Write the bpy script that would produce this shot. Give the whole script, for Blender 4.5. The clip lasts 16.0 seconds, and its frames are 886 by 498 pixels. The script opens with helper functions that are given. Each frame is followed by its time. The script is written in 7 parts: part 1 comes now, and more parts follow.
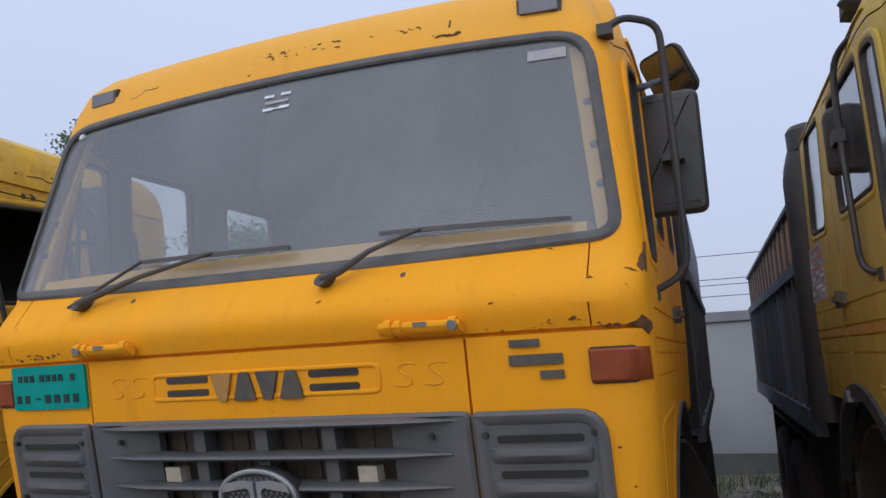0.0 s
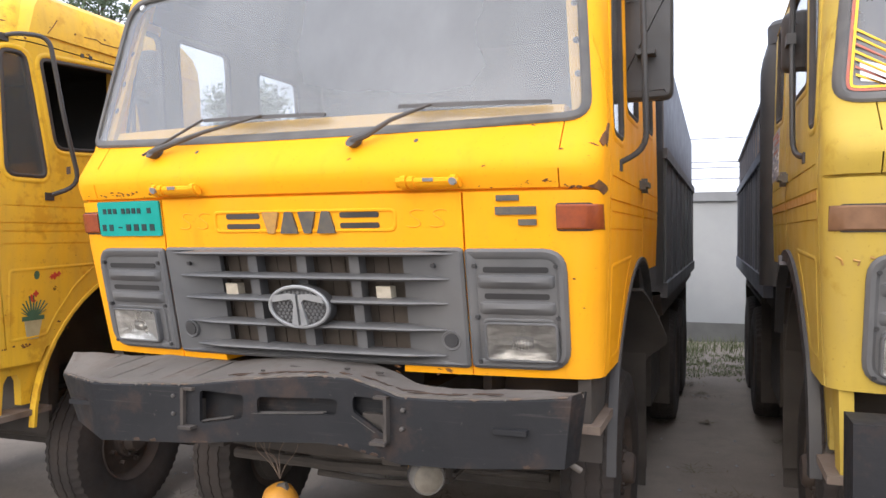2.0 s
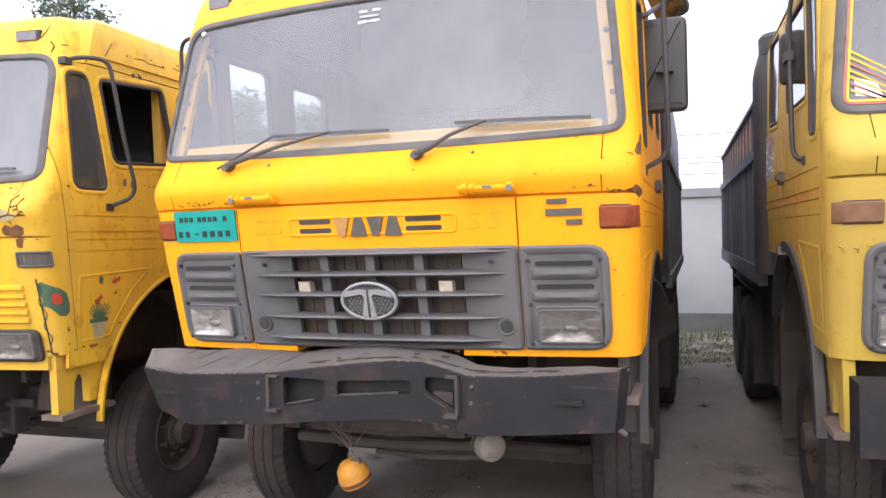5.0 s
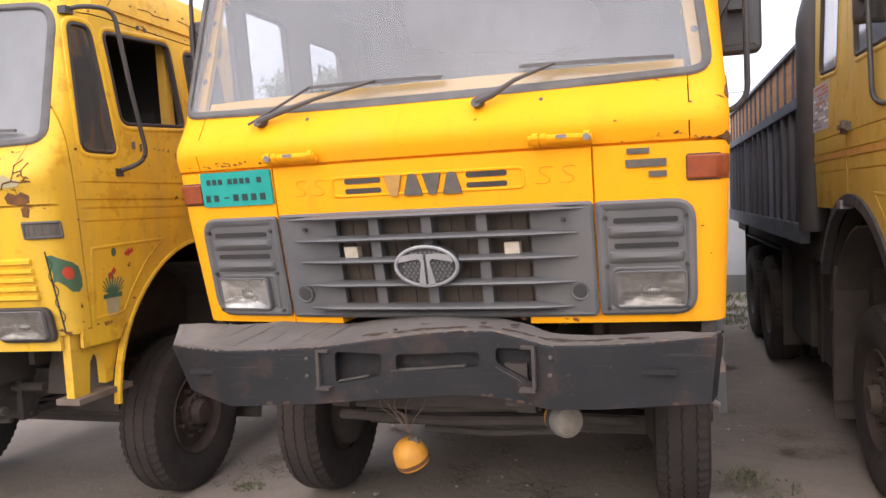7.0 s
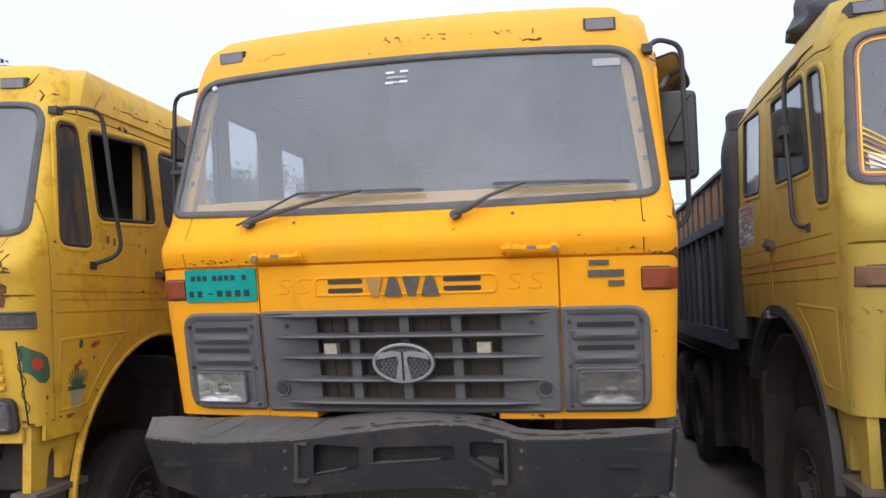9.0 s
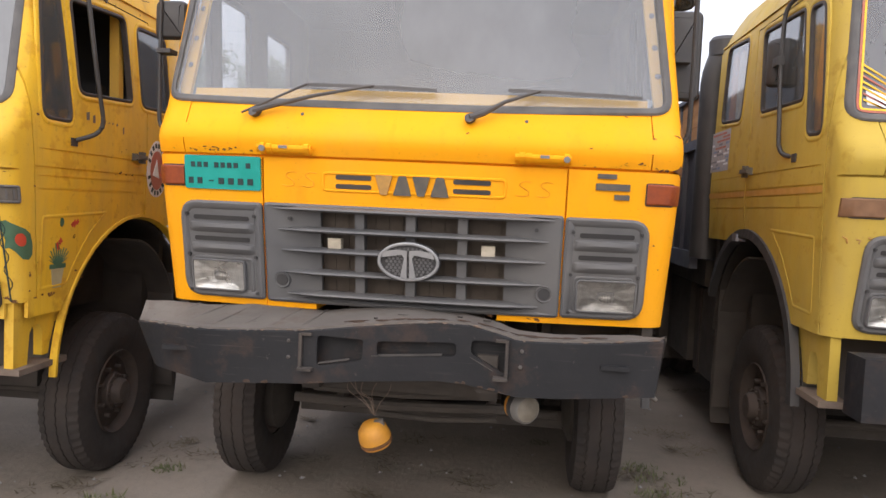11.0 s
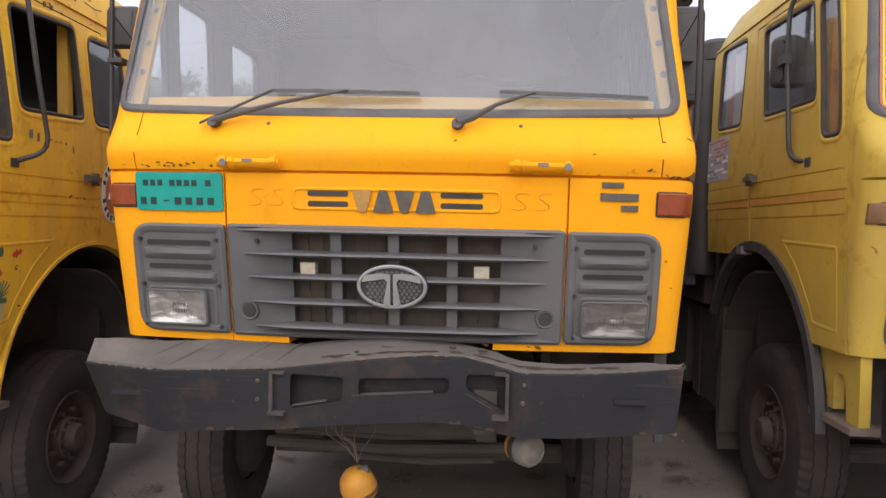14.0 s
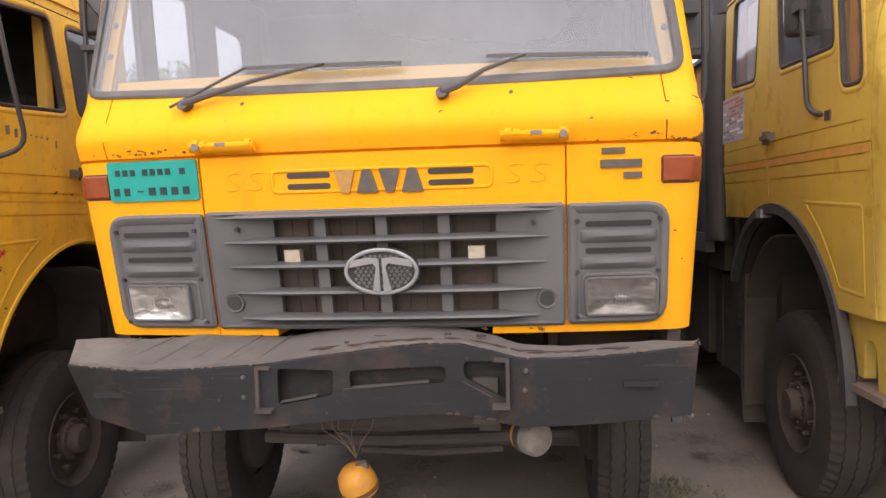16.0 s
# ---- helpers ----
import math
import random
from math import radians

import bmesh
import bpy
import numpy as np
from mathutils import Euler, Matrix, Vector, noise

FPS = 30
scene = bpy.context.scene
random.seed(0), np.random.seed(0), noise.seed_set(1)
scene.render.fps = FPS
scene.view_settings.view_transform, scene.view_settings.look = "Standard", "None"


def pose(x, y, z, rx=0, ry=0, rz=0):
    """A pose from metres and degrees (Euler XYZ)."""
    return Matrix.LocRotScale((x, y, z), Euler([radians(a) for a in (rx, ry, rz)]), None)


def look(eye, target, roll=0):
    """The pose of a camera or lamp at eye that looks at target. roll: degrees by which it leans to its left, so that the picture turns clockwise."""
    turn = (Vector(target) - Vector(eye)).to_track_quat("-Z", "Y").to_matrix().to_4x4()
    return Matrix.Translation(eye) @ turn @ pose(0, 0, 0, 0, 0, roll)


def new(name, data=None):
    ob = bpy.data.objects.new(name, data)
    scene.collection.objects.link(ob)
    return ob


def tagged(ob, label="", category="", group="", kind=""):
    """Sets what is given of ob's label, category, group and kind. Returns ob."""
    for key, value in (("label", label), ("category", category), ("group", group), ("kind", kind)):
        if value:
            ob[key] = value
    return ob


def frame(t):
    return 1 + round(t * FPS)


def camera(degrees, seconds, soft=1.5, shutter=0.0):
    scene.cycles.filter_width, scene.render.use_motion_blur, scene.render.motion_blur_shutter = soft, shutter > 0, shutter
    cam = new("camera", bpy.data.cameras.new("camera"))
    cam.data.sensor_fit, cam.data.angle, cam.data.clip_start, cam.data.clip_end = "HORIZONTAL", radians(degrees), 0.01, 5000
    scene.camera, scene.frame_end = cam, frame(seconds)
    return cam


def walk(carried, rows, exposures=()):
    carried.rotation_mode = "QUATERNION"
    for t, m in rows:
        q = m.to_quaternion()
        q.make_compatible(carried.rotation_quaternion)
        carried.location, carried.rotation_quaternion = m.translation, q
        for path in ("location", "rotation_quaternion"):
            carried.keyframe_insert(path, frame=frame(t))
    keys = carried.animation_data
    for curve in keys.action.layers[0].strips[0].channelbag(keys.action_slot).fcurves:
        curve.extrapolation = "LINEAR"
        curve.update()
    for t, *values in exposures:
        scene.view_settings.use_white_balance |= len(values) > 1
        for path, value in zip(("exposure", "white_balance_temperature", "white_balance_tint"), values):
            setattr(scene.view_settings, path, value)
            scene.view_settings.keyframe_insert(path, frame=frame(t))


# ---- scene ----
# camera
cam = camera(61.1, 16.0, soft=1.5)
PATH = [
    (0, (1.358, -2.128, 1.862), (0.712, -0.26, 2.168), -2.9),
    (0.5, (1.462, -2.231, 1.84), (0.723, -0.389, 2.086), -1.1),
    (1, (1.471, -2.337, 1.784), (0.783, -0.46, 1.755), -1.15),
    (1.5, (1.488, -2.54, 1.745), (0.818, -0.663, 1.576), -1.25),
    (2, (1.581, -2.719, 1.775), (0.901, -0.839, 1.738), -0.15),
    (2.5, (1.68, -2.858, 1.818), (0.99, -0.981, 1.848), 0.5),
    (3, (1.636, -2.918, 1.818), (0.952, -1.038, 1.805), -0.45),
    (3.5, (1.496, -3.028, 1.765), (0.825, -1.145, 1.702), -1.9),
    (4, (1.45, -3.16, 1.785), (0.797, -1.269, 1.758), -1.5),
    (4.2, (1.464, -3.231, 1.792), (0.822, -1.337, 1.795), -1.4),
    (6.3, (1.111, -3.17, 1.757), (0.518, -1.265, 1.631), -1.7),
    (6.5, (1.074, -3.104, 1.759), (0.487, -1.196, 1.634), -2.0),
    (7, (0.94, -3.037, 1.745), (0.378, -1.121, 1.623), -2.6),
    (7.5, (0.779, -3.047, 1.746), (0.278, -1.114, 1.631), -2.8),
    (8, (0.775, -3.107, 1.743), (0.362, -1.15, 1.711), -2.2),
    (8.5, (0.82, -3.246, 1.751), (0.439, -1.285, 1.854), -1.8),
    (9, (0.797, -3.338, 1.76), (0.427, -1.377, 1.897), -1.1),
    (9.5, (0.661, -3.407, 1.772), (0.313, -1.442, 1.9), -0.9),
    (10, (0.57, -3.432, 1.763), (0.274, -1.455, 1.731), 1.3),
    (12.5, (0.391, -3.395, 1.735), (0.284, -1.403, 1.603), 1.8),
    (13, (0.444, -3.278, 1.747), (0.326, -1.285, 1.634), 1.3),
    (13.5, (0.472, -3.19, 1.748), (0.336, -1.195, 1.691), 1.3),
    (14, (0.384, -3.049, 1.725), (0.253, -1.054, 1.67), 1.4),
    (14.5, (0.328, -2.967, 1.733), (0.215, -0.971, 1.772), 1.0),
    (15, (0.386, -2.93, 1.774), (0.282, -0.94, 1.942), 1.0),
    (15.5, (0.465, -2.859, 1.735), (0.331, -0.864, 1.759), -0.4),
    (16, (0.491, -2.839, 1.722), (0.299, -0.852, 1.61), -1.5),
]
EXPOSURES = [(0, -0.17, 5550, 10), (0.5, -0.42, 5700, 10), (1, 0.14, 6250, 10), (1.5, 0.93, 6350, 10), (2, 1.21, 6100, 10), (2.5, 0.39, 5850, 10), (3, 0.5, 5850, 10), (3.5, 0.78, 5950, 10), (4, 0.98, 5850, 13), (6.5, 1.57, 6400, 16), (7, 1.19, 6400, 16), (7.5, 1.19, 6450, 16), (8, 1.3, 6050, 13), (8.5, 0.68, 5800, 10), (9, 0.55, 5750, 10), (9.5, 0.37, 5950, 10), (10, 0.57, 6250, 10), (12.5, 1.24, 6400, 16), (13, 1.4, 6250, 16), (13.5, 0.88, 6150, 13), (14, 0.76, 6300, 13), (14.5, 0.82, 6000, 13), (15, 0.19, 5900, 10), (15.5, 0.39, 6100, 10), (16, 1.11, 6550, 16)]

walk(cam, [(t, look(eye, target, roll)) for t, eye, target, roll in PATH], EXPOSURES)

# world and sun: hazy overcast, the brighter part of the sky behind the camera
world = bpy.data.worlds.new("overcast_sky")
scene.world = world
world.use_nodes = True
wn = world.node_tree.nodes
wl = world.node_tree.links
sky = wn.new("ShaderNodeTexSky")
sky.sky_type = "NISHITA"
sky.sun_disc = False
sky.sun_elevation = radians(30)
sky.sun_rotation = radians(190)
sky.air_density, sky.dust_density, sky.ozone_density = 1.0, 6.0, 1.0
veil = wn.new("ShaderNodeMix")
veil.data_type = "RGBA"
veil.inputs["Factor"].default_value = 0.75
veil.inputs["B"].default_value = (7.0, 7.0, 7.68, 1)
wl.new(sky.outputs["Color"], veil.inputs["A"])
# an overcast dome: the zenith brighter than the horizon
dome = wn.new("ShaderNodeTexCoord")
height = wn.new("ShaderNodeSeparateXYZ")
wl.new(dome.outputs["Generated"], height.inputs[0])
rise = wn.new("ShaderNodeMapRange")
for i, v in zip(("From Min", "From Max", "To Min", "To Max"), (0.0, 1.0, 0.72, 1.12)):
    rise.inputs[i].default_value = v
wl.new(height.outputs["Z"], rise.inputs["Value"])
tone = wn.new("ShaderNodeVectorMath")
tone.operation = "SCALE"
wl.new(veil.outputs["Result"], tone.inputs[0])
wl.new(rise.outputs["Result"], tone.inputs["Scale"])
wl.new(tone.outputs["Vector"], wn["Background"].inputs["Color"])
wn["Background"].inputs["Strength"].default_value = 0.150

sun_data = bpy.data.lights.new("sun", "SUN")
sun_data.energy, sun_data.angle, sun_data.color = 0.85, radians(120), (1.0, 0.96, 0.9)
sun = new("sun", sun_data)
sun.matrix_world = look((3, -13, 8.7), (0, 0, 1))


# ---- materials ----
class Nodes:
    """A node material under construction."""

    def __init__(self, name):
        self.mat = bpy.data.materials.new(name)
        self.mat.use_nodes = True
        self.n = self.mat.node_tree.nodes
        self.l = self.mat.node_tree.links
        self.bsdf = self.n["Principled BSDF"]
        self.out = self.n["Material Output"]
        self.co = self.n.new("ShaderNodeTexCoord").outputs["Object"]

    def noise(self, scale, detail=4.0, rough=0.55, stretch=None):
        t = self.n.new("ShaderNodeTexNoise")
        t.inputs["Scale"].default_value, t.inputs["Detail"].default_value, t.inputs["Roughness"].default_value = scale, detail, rough
        co = self.co
        if stretch:
            m = self.n.new("ShaderNodeMapping")
            m.inputs["Scale"].default_value = stretch
            self.l.new(co, m.inputs["Vector"])
            co = m.outputs["Vector"]
        self.l.new(co, t.inputs["Vector"])
        return t.outputs["Fac"]

    def ramp(self, fac, lo, hi, a=0.0, b=1.0):
        r = self.n.new("ShaderNodeMapRange")
        for i, v in zip(("From Min", "From Max", "To Min", "To Max"), (lo, hi, a, b)):
            r.inputs[i].default_value = v
        self.l.new(fac, r.inputs["Value"])
        return r.outputs["Result"]

    def mul(self, a, b):
        m = self.n.new("ShaderNodeMath")
        m.operation = "MULTIPLY"
        for s, v in zip(m.inputs, (a, b)):
            if isinstance(v, float):
                s.default_value = v
            else:
                self.l.new(v, s)
        return m.outputs[0]

    def mix(self, fac, a, b):
        m = self.n.new("ShaderNodeMix")
        m.data_type = "RGBA"
        if isinstance(fac, float):
            m.inputs["Factor"].default_value = fac
        else:
            self.l.new(fac, m.inputs["Factor"])
        for k, v in (("A", a), ("B", b)):
            if isinstance(v, tuple):
                m.inputs[k].default_value = (*v, 1)
            else:
                self.l.new(v, m.inputs[k])
        return m.outputs["Result"]

    def bump(self, height, strength=0.2, distance=0.01):
        b = self.n.new("ShaderNodeBump")
        b.inputs["Strength"].default_value, b.inputs["Distance"].default_value = strength, distance
        self.l.new(height, b.inputs["Height"])
        self.l.new(b.outputs["Normal"], self.bsdf.inputs["Normal"])

    def put(self, **kw):
        for k, v in kw.items():
            s = self.bsdf.inputs[k.replace("_", " ")]
            if isinstance(v, (float, int)):
                s.default_value = v
            elif isinstance(v, tuple):
                s.default_value = (*v, 1)
            else:
                self.l.new(v, s)
        return self


def paint(name, base, worn, dirt, rust, rough=0.42, coat=0.1, roof_haze=None):
    """Old truck paint: two tones, dust streaks, rust specks; haze and sky glare painted pale round the roof."""
    k = Nodes(name)
    c = k.mix(k.ramp(k.noise(1.3, 5), 0.35, 0.7), base, worn)
    c = k.mix(k.mul(k.ramp(k.noise(3.0, 6, 0.65, (1, 1, 0.25)), 0.45, 0.8), dirt), c, (0.30, 0.22, 0.10))
    c = k.mix(k.mul(k.ramp(k.noise(24, 5, 0.7), 0.62, 0.75), dirt), c, (0.25, 0.17, 0.06))
    drip = k.mul(k.ramp(k.noise(11, 5, 0.6, (1, 1, 0.08)), 0.56, 0.75), k.ramp(k.noise(1.9, 4), 0.42, 0.62))
    c = k.mix(k.mul(drip, 0.25 + dirt * 0.5), c, (base[0] * 0.55, base[1] * 0.5, base[2] * 0.6 + 0.004))
    c = k.mix(k.mul(k.ramp(k.noise(75, 3, 0.6), 0.66, 0.72), 0.3), c, (0.16, 0.08, 0.02))
    # the pale veil of haze over the roof is mixed into the paint
    if roof_haze:
        at = k.n.new("ShaderNodeSeparateXYZ")
        k.l.new(k.co, at.inputs[0])
        c = k.mix(k.mul(k.ramp(at.outputs["Z"], 2.8, 3.12), k.ramp(k.noise(2.4, 5), 0.3, 0.7, 0.3, 0.55)), c, roof_haze)
    spot = k.ramp(k.noise(7, 6, 0.75), 0.73 - rust, 0.75 - rust)
    c = k.mix(spot, c, (0.07, 0.03, 0.015))
    c = k.mix(k.mul(k.ramp(k.noise(6, 4, 0.7), 0.60 - rust, 0.70 - rust), 0.5 if rust else 0.0), c, (base[0] * 0.6, base[1] * 0.5, 0.02))
    k.put(Base_Color=c, Roughness=k.ramp(k.noise(5, 4), 0.3, 0.7, rough - 0.08, rough + 0.18), Coat_Weight=coat, Coat_Roughness=0.25, Specular_IOR_Level=0.14)
    k.bump(k.noise(9, 3), 0.08, 0.01)
    return k.mat


def plain(name, a, b, scale=6.0, rough=0.6, metal=0.0, bump=0.15, stretch=None, dusty=None):
    """A two-tone surface with grain and, if asked, a coat of dust."""
    k = Nodes(name)
    c = k.mix(k.ramp(k.noise(scale, 6, 0.6, stretch), 0.35, 0.68), a, b)
    if dusty:
        c = k.mix(k.mul(k.ramp(k.noise(scale * 0.35, 5, 0.6), 0.35, 0.75), 0.6), c, dusty)
    k.put(Base_Color=c, Roughness=k.ramp(k.noise(scale * 2, 3), 0.3, 0.7, max(rough - 0.1, 0.03), min(rough + 0.12, 1.0)), Metallic=metal)
    k.bump(k.noise(scale * 6, 4), bump, 0.004)
    return k.mat


def scraped(name, a, b, dust, bare, rough=0.6):
    """Battered steel: blotches, dust, long scrapes and rust patches."""
    k = Nodes(name)
    c = k.mix(k.ramp(k.noise(4, 6, 0.6), 0.35, 0.68), a, b)
    c = k.mix(k.mul(k.ramp(k.noise(1.7, 5, 0.6), 0.4, 0.75), 0.7), c, dust)
    lines = k.mul(k.ramp(k.noise(9, 4, 0.6, (0.35, 1, 9)), 0.60, 0.68), k.ramp(k.noise(2.3, 4), 0.48, 0.6))
    c = k.mix(k.mul(lines, 0.35), c, bare)
    spots = k.ramp(k.noise(26, 4, 0.7), 0.66, 0.72)
    c = k.mix(k.mul(spots, 0.6), c, bare)
    rust = k.mul(k.ramp(k.noise(4.2, 6, 0.7), 0.52, 0.74), 0.6)
    c = k.mix(rust, c, (0.078, 0.045, 0.029))
    k.put(Base_Color=c, Roughness=k.ramp(k.noise(8, 3), 0.3, 0.7, rough - 0.1, min(rough + 0.15, 1.0)), Specular_IOR_Level=0.28)
    k.bump(k.noise(18, 6, 0.65), 0.35, 0.006)
    return k.mat


def facets(name, bright, dull, rough):
    """A silvered bowl with uneven facets, gone dull in blotches."""
    k = Nodes(name)
    k.put(Base_Color=k.mix(k.ramp(k.noise(19, 4), 0.38, 0.62), bright, dull), Metallic=1.0, Roughness=k.ramp(k.noise(15, 3), 0.3, 0.7, rough, rough + 0.2))
    k.bump(k.noise(24, 3, 0.5, (0.5, 1, 1.6)), 0.35, 0.03)
    return k.mat


def glass(name, tint, film, film_color, rough=0.06, thick=0.0):
    """Dusty sheet glass: clear, a film of dust, and a sharp reflection."""
    k = Nodes(name)
    clear = k.n.new("ShaderNodeBsdfTransparent")
    clear.inputs["Color"].default_value = (*tint, 1)
    dust = k.n.new("ShaderNodeBsdfDiffuse")
    dust.inputs["Color"].default_value = (*film_color, 1)
    gloss = k.n.new("ShaderNodeBsdfGlossy")
    gloss.inputs["Roughness"].default_value = rough
    m1 = k.n.new("ShaderNodeMixShader")
    cover = k.mul(k.ramp(k.noise(2.2, 5, 0.6, (1, 1, 0.5)), 0.25, 0.75, 0.8, 1.2), film)
    if thick:
        # the coat of dust lies thicker over the middle of the sheet
        x = k.n.new("ShaderNodeSeparateXYZ")
        k.l.new(k.co, x.inputs[0])
        off = k.n.new("ShaderNodeMath")
        off.operation = "SUBTRACT"
        off.inputs[1].default_value = 0.33
        k.l.new(x.outputs["X"], off.inputs[0])
        far = k.n.new("ShaderNodeMath")
        far.operation = "ABSOLUTE"
        k.l.new(off.outputs[0], far.inputs[0])
        mid = k.mul(k.ramp(far.outputs[0], 0.30, 0.55, 1.0, 0.0), k.ramp(x.outputs["Z"], 2.31, 2.44))
        more = k.ramp(mid, 0.0, 1.0, 1.0, thick)
        cover = k.mul(cover, more)
        # the thicker coat is the browner and darker one
        less = k.n.new("ShaderNodeMath")
        less.operation = "DIVIDE"
        less.inputs[0].default_value = 0.95
        k.l.new(more, less.inputs[1])
        k.l.new(k.mix(less.outputs[0], (0.0, 0.0, 0.0), film_color), dust.inputs["Color"])
    k.l.new(cover, m1.inputs["Fac"])
    k.l.new(clear.outputs[0], m1.inputs[1])
    k.l.new(dust.outputs[0], m1.inputs[2])
    lw = k.n.new("ShaderNodeLayerWeight")
    lw.inputs["Blend"].default_value = 0.5
    sharp = k.n.new("ShaderNodeMath")
    sharp.operation = "POWER"
    sharp.inputs[1].default_value = 3.9
    k.l.new(lw.outputs["Facing"], sharp.inputs[0])
    m2 = k.n.new("ShaderNodeMixShader")
    k.l.new(k.ramp(sharp.outputs[0], 0.0, 1.0, 0.04, 0.95), m2.inputs["Fac"])
    k.l.new(m1.outputs[0], m2.inputs[1])
    k.l.new(gloss.outputs[0], m2.inputs[2])
    k.l.new(m2.outputs[0], k.out.inputs["Surface"])
    k.n.remove(k.bsdf)
    return k.mat


ORANGE = paint("orange_yellow_paint", (0.87, 0.378, 0.006), (0.85, 0.35, 0.006), 0.16, 0.0, rough=0.5, coat=0.0, roof_haze=(0.74, 0.47, 0.12))
LEMON = paint("faded_lemon_paint", (0.49, 0.35, 0.06), (0.43, 0.305, 0.055), 0.5, 0.03, rough=0.5, coat=0.05)
LEMON_WORN = paint("worn_yellow_paint", (0.75, 0.46, 0.03), (0.63, 0.385, 0.03), 0.5, 0.055, rough=0.42, coat=0.15)
INNER = paint("inner_yellow_paint", (0.62, 0.36, 0.05), (0.5, 0.3, 0.06), 0.5, 0.0, rough=0.6, coat=0.0)
GREY = plain("grey_plastic", (0.084, 0.086, 0.090), (0.114, 0.115, 0.117), 5, 0.6, dusty=(0.15, 0.141, 0.13))
BUMPER = scraped("dark_bumper_steel", (0.010, 0.0105, 0.012), (0.016, 0.0165, 0.0185), (0.023, 0.0225, 0.024), (0.075, 0.068, 0.062))
WORNEDGE = plain("worn_steel_edge", (0.05, 0.045, 0.041), (0.085, 0.076, 0.068), 14, 0.7)
DUSTY = scraped("dusty_steel_top", (0.095, 0.085, 0.076), (0.15, 0.136, 0.121), (0.135, 0.119, 0.104), (0.06, 0.046, 0.037), 0.85)
RUBBER = plain("window_rubber", (0.075, 0.072, 0.07), (0.12, 0.114, 0.106), 12, 0.65)
SEAL = plain("dark_window_seal", (0.03, 0.026, 0.024), (0.055, 0.045, 0.038), 12, 0.7)
TYRE = plain("tyre_rubber", (0.020, 0.0175, 0.0165), (0.035, 0.0285, 0.0245), 9, 0.9, bump=0.5, dusty=(0.058, 0.044, 0.036))
RIM = plain("rusty_rim", (0.046, 0.035, 0.029), (0.074, 0.053, 0.041), 14, 0.75, bump=0.4)
BLACK = plain("black_underbody", (0.032, 0.028, 0.025), (0.052, 0.045, 0.039), 7, 0.9, dusty=(0.095, 0.08, 0.067))
BLACKP = plain("black_plastic", (0.026, 0.026, 0.028), (0.042, 0.041, 0.042), 8, 0.55, dusty=(0.055, 0.052, 0.048))
LINING = plain("dull_cab_lining", (0.10, 0.085, 0.06), (0.14, 0.115, 0.08), 5, 0.9)
DARKIN = plain("dark_interior", (0.026, 0.025, 0.025), (0.04, 0.038, 0.036), 4, 0.9)
NAVY = plain("navy_body_paint", (0.038, 0.042, 0.06), (0.06, 0.063, 0.078), 3, 0.6, bump=0.25, dusty=(0.11, 0.10, 0.095))
NAVY_RAIL = plain("worn_navy_rail", (0.07, 0.08, 0.105), (0.11, 0.115, 0.135), 4, 0.6, bump=0.25)
BODYDARK = plain("dark_tipper_steel", (0.042, 0.041, 0.044), (0.068, 0.066, 0.066), 2.5, 0.65, bump=0.3, dusty=(0.12, 0.108, 0.10))
PLANK = plain("weathered_plank", (0.40, 0.19, 0.065), (0.52, 0.27, 0.10), 3, 0.8, bump=0.3, stretch=(1, 0.2, 6))
AMBER = plain("amber_lens", (0.27, 0.055, 0.012), (0.20, 0.04, 0.012), 30, 0.42)
BROWNLENS = plain("dusty_brown_lens", (0.15, 0.075, 0.035), (0.21, 0.11, 0.055), 20, 0.6)
# lamp yellow darkened to put the bumper's shade into its colour
LAMPSHELL = plain("shaded_yellow_shell", (0.55, 0.25, 0.02), (0.42, 0.19, 0.025), 18, 0.6)
# the shade below the cab is put into this iron's dark brown
SHADEIRON = plain("shaded_brown_iron", (0.04, 0.035, 0.030), (0.062, 0.053, 0.045), 11, 0.9, bump=0.5, dusty=(0.085, 0.072, 0.060))
TOWIRON = plain("browned_iron", (0.036, 0.031, 0.028), (0.058, 0.048, 0.041), 14, 0.85, bump=0.4, dusty=(0.085, 0.068, 0.054))
DIRTYLENS = plain("dirty_lens", (0.085, 0.072, 0.055), (0.12, 0.105, 0.085), 25, 0.5)
SMOKED = plain("smoked_lens", (0.14, 0.14, 0.165), (0.2, 0.19, 0.21), 15, 0.5)
TEAL = plain("teal_plate", (0.0, 0.27, 0.22), (0.01, 0.32, 0.27), 9, 0.5)
INK = plain("dark_ink", (0.012, 0.03, 0.03), (0.02, 0.04, 0.04), 20, 0.6)
RUSTY = plain("brown_rusty_steel", (0.10, 0.07, 0.05), (0.16, 0.115, 0.085), 11, 0.85, bump=0.5, dusty=(0.2, 0.17, 0.14))
RUSTSCAR = plain("flaking_rust", (0.04, 0.028, 0.022), (0.07, 0.042, 0.027), 24, 0.9, bump=0.6)
CURTAIN = plain("orange_curtain", (0.42, 0.14, 0.04), (0.5, 0.22, 0.07), 14, 0.9)
WIPERM = plain("dusty_wiper_black", (0.055, 0.05, 0.047), (0.08, 0.073, 0.067), 14, 0.65)
PALECLOTH = plain("pale_curtain", (0.55, 0.5, 0.42), (0.65, 0.6, 0.52), 14, 0.9)
BADGE = plain("dark_badge", (0.07, 0.065, 0.06), (0.12, 0.10, 0.07), 25, 0.55)
OCHRE = plain("bare_badge", (0.45, 0.24, 0.05), (0.3, 0.17, 0.06), 25, 0.6)
SILVER = plain("dull_chrome", (0.27, 0.275, 0.28), (0.35, 0.35, 0.345), 10, 0.4, metal=0.3)
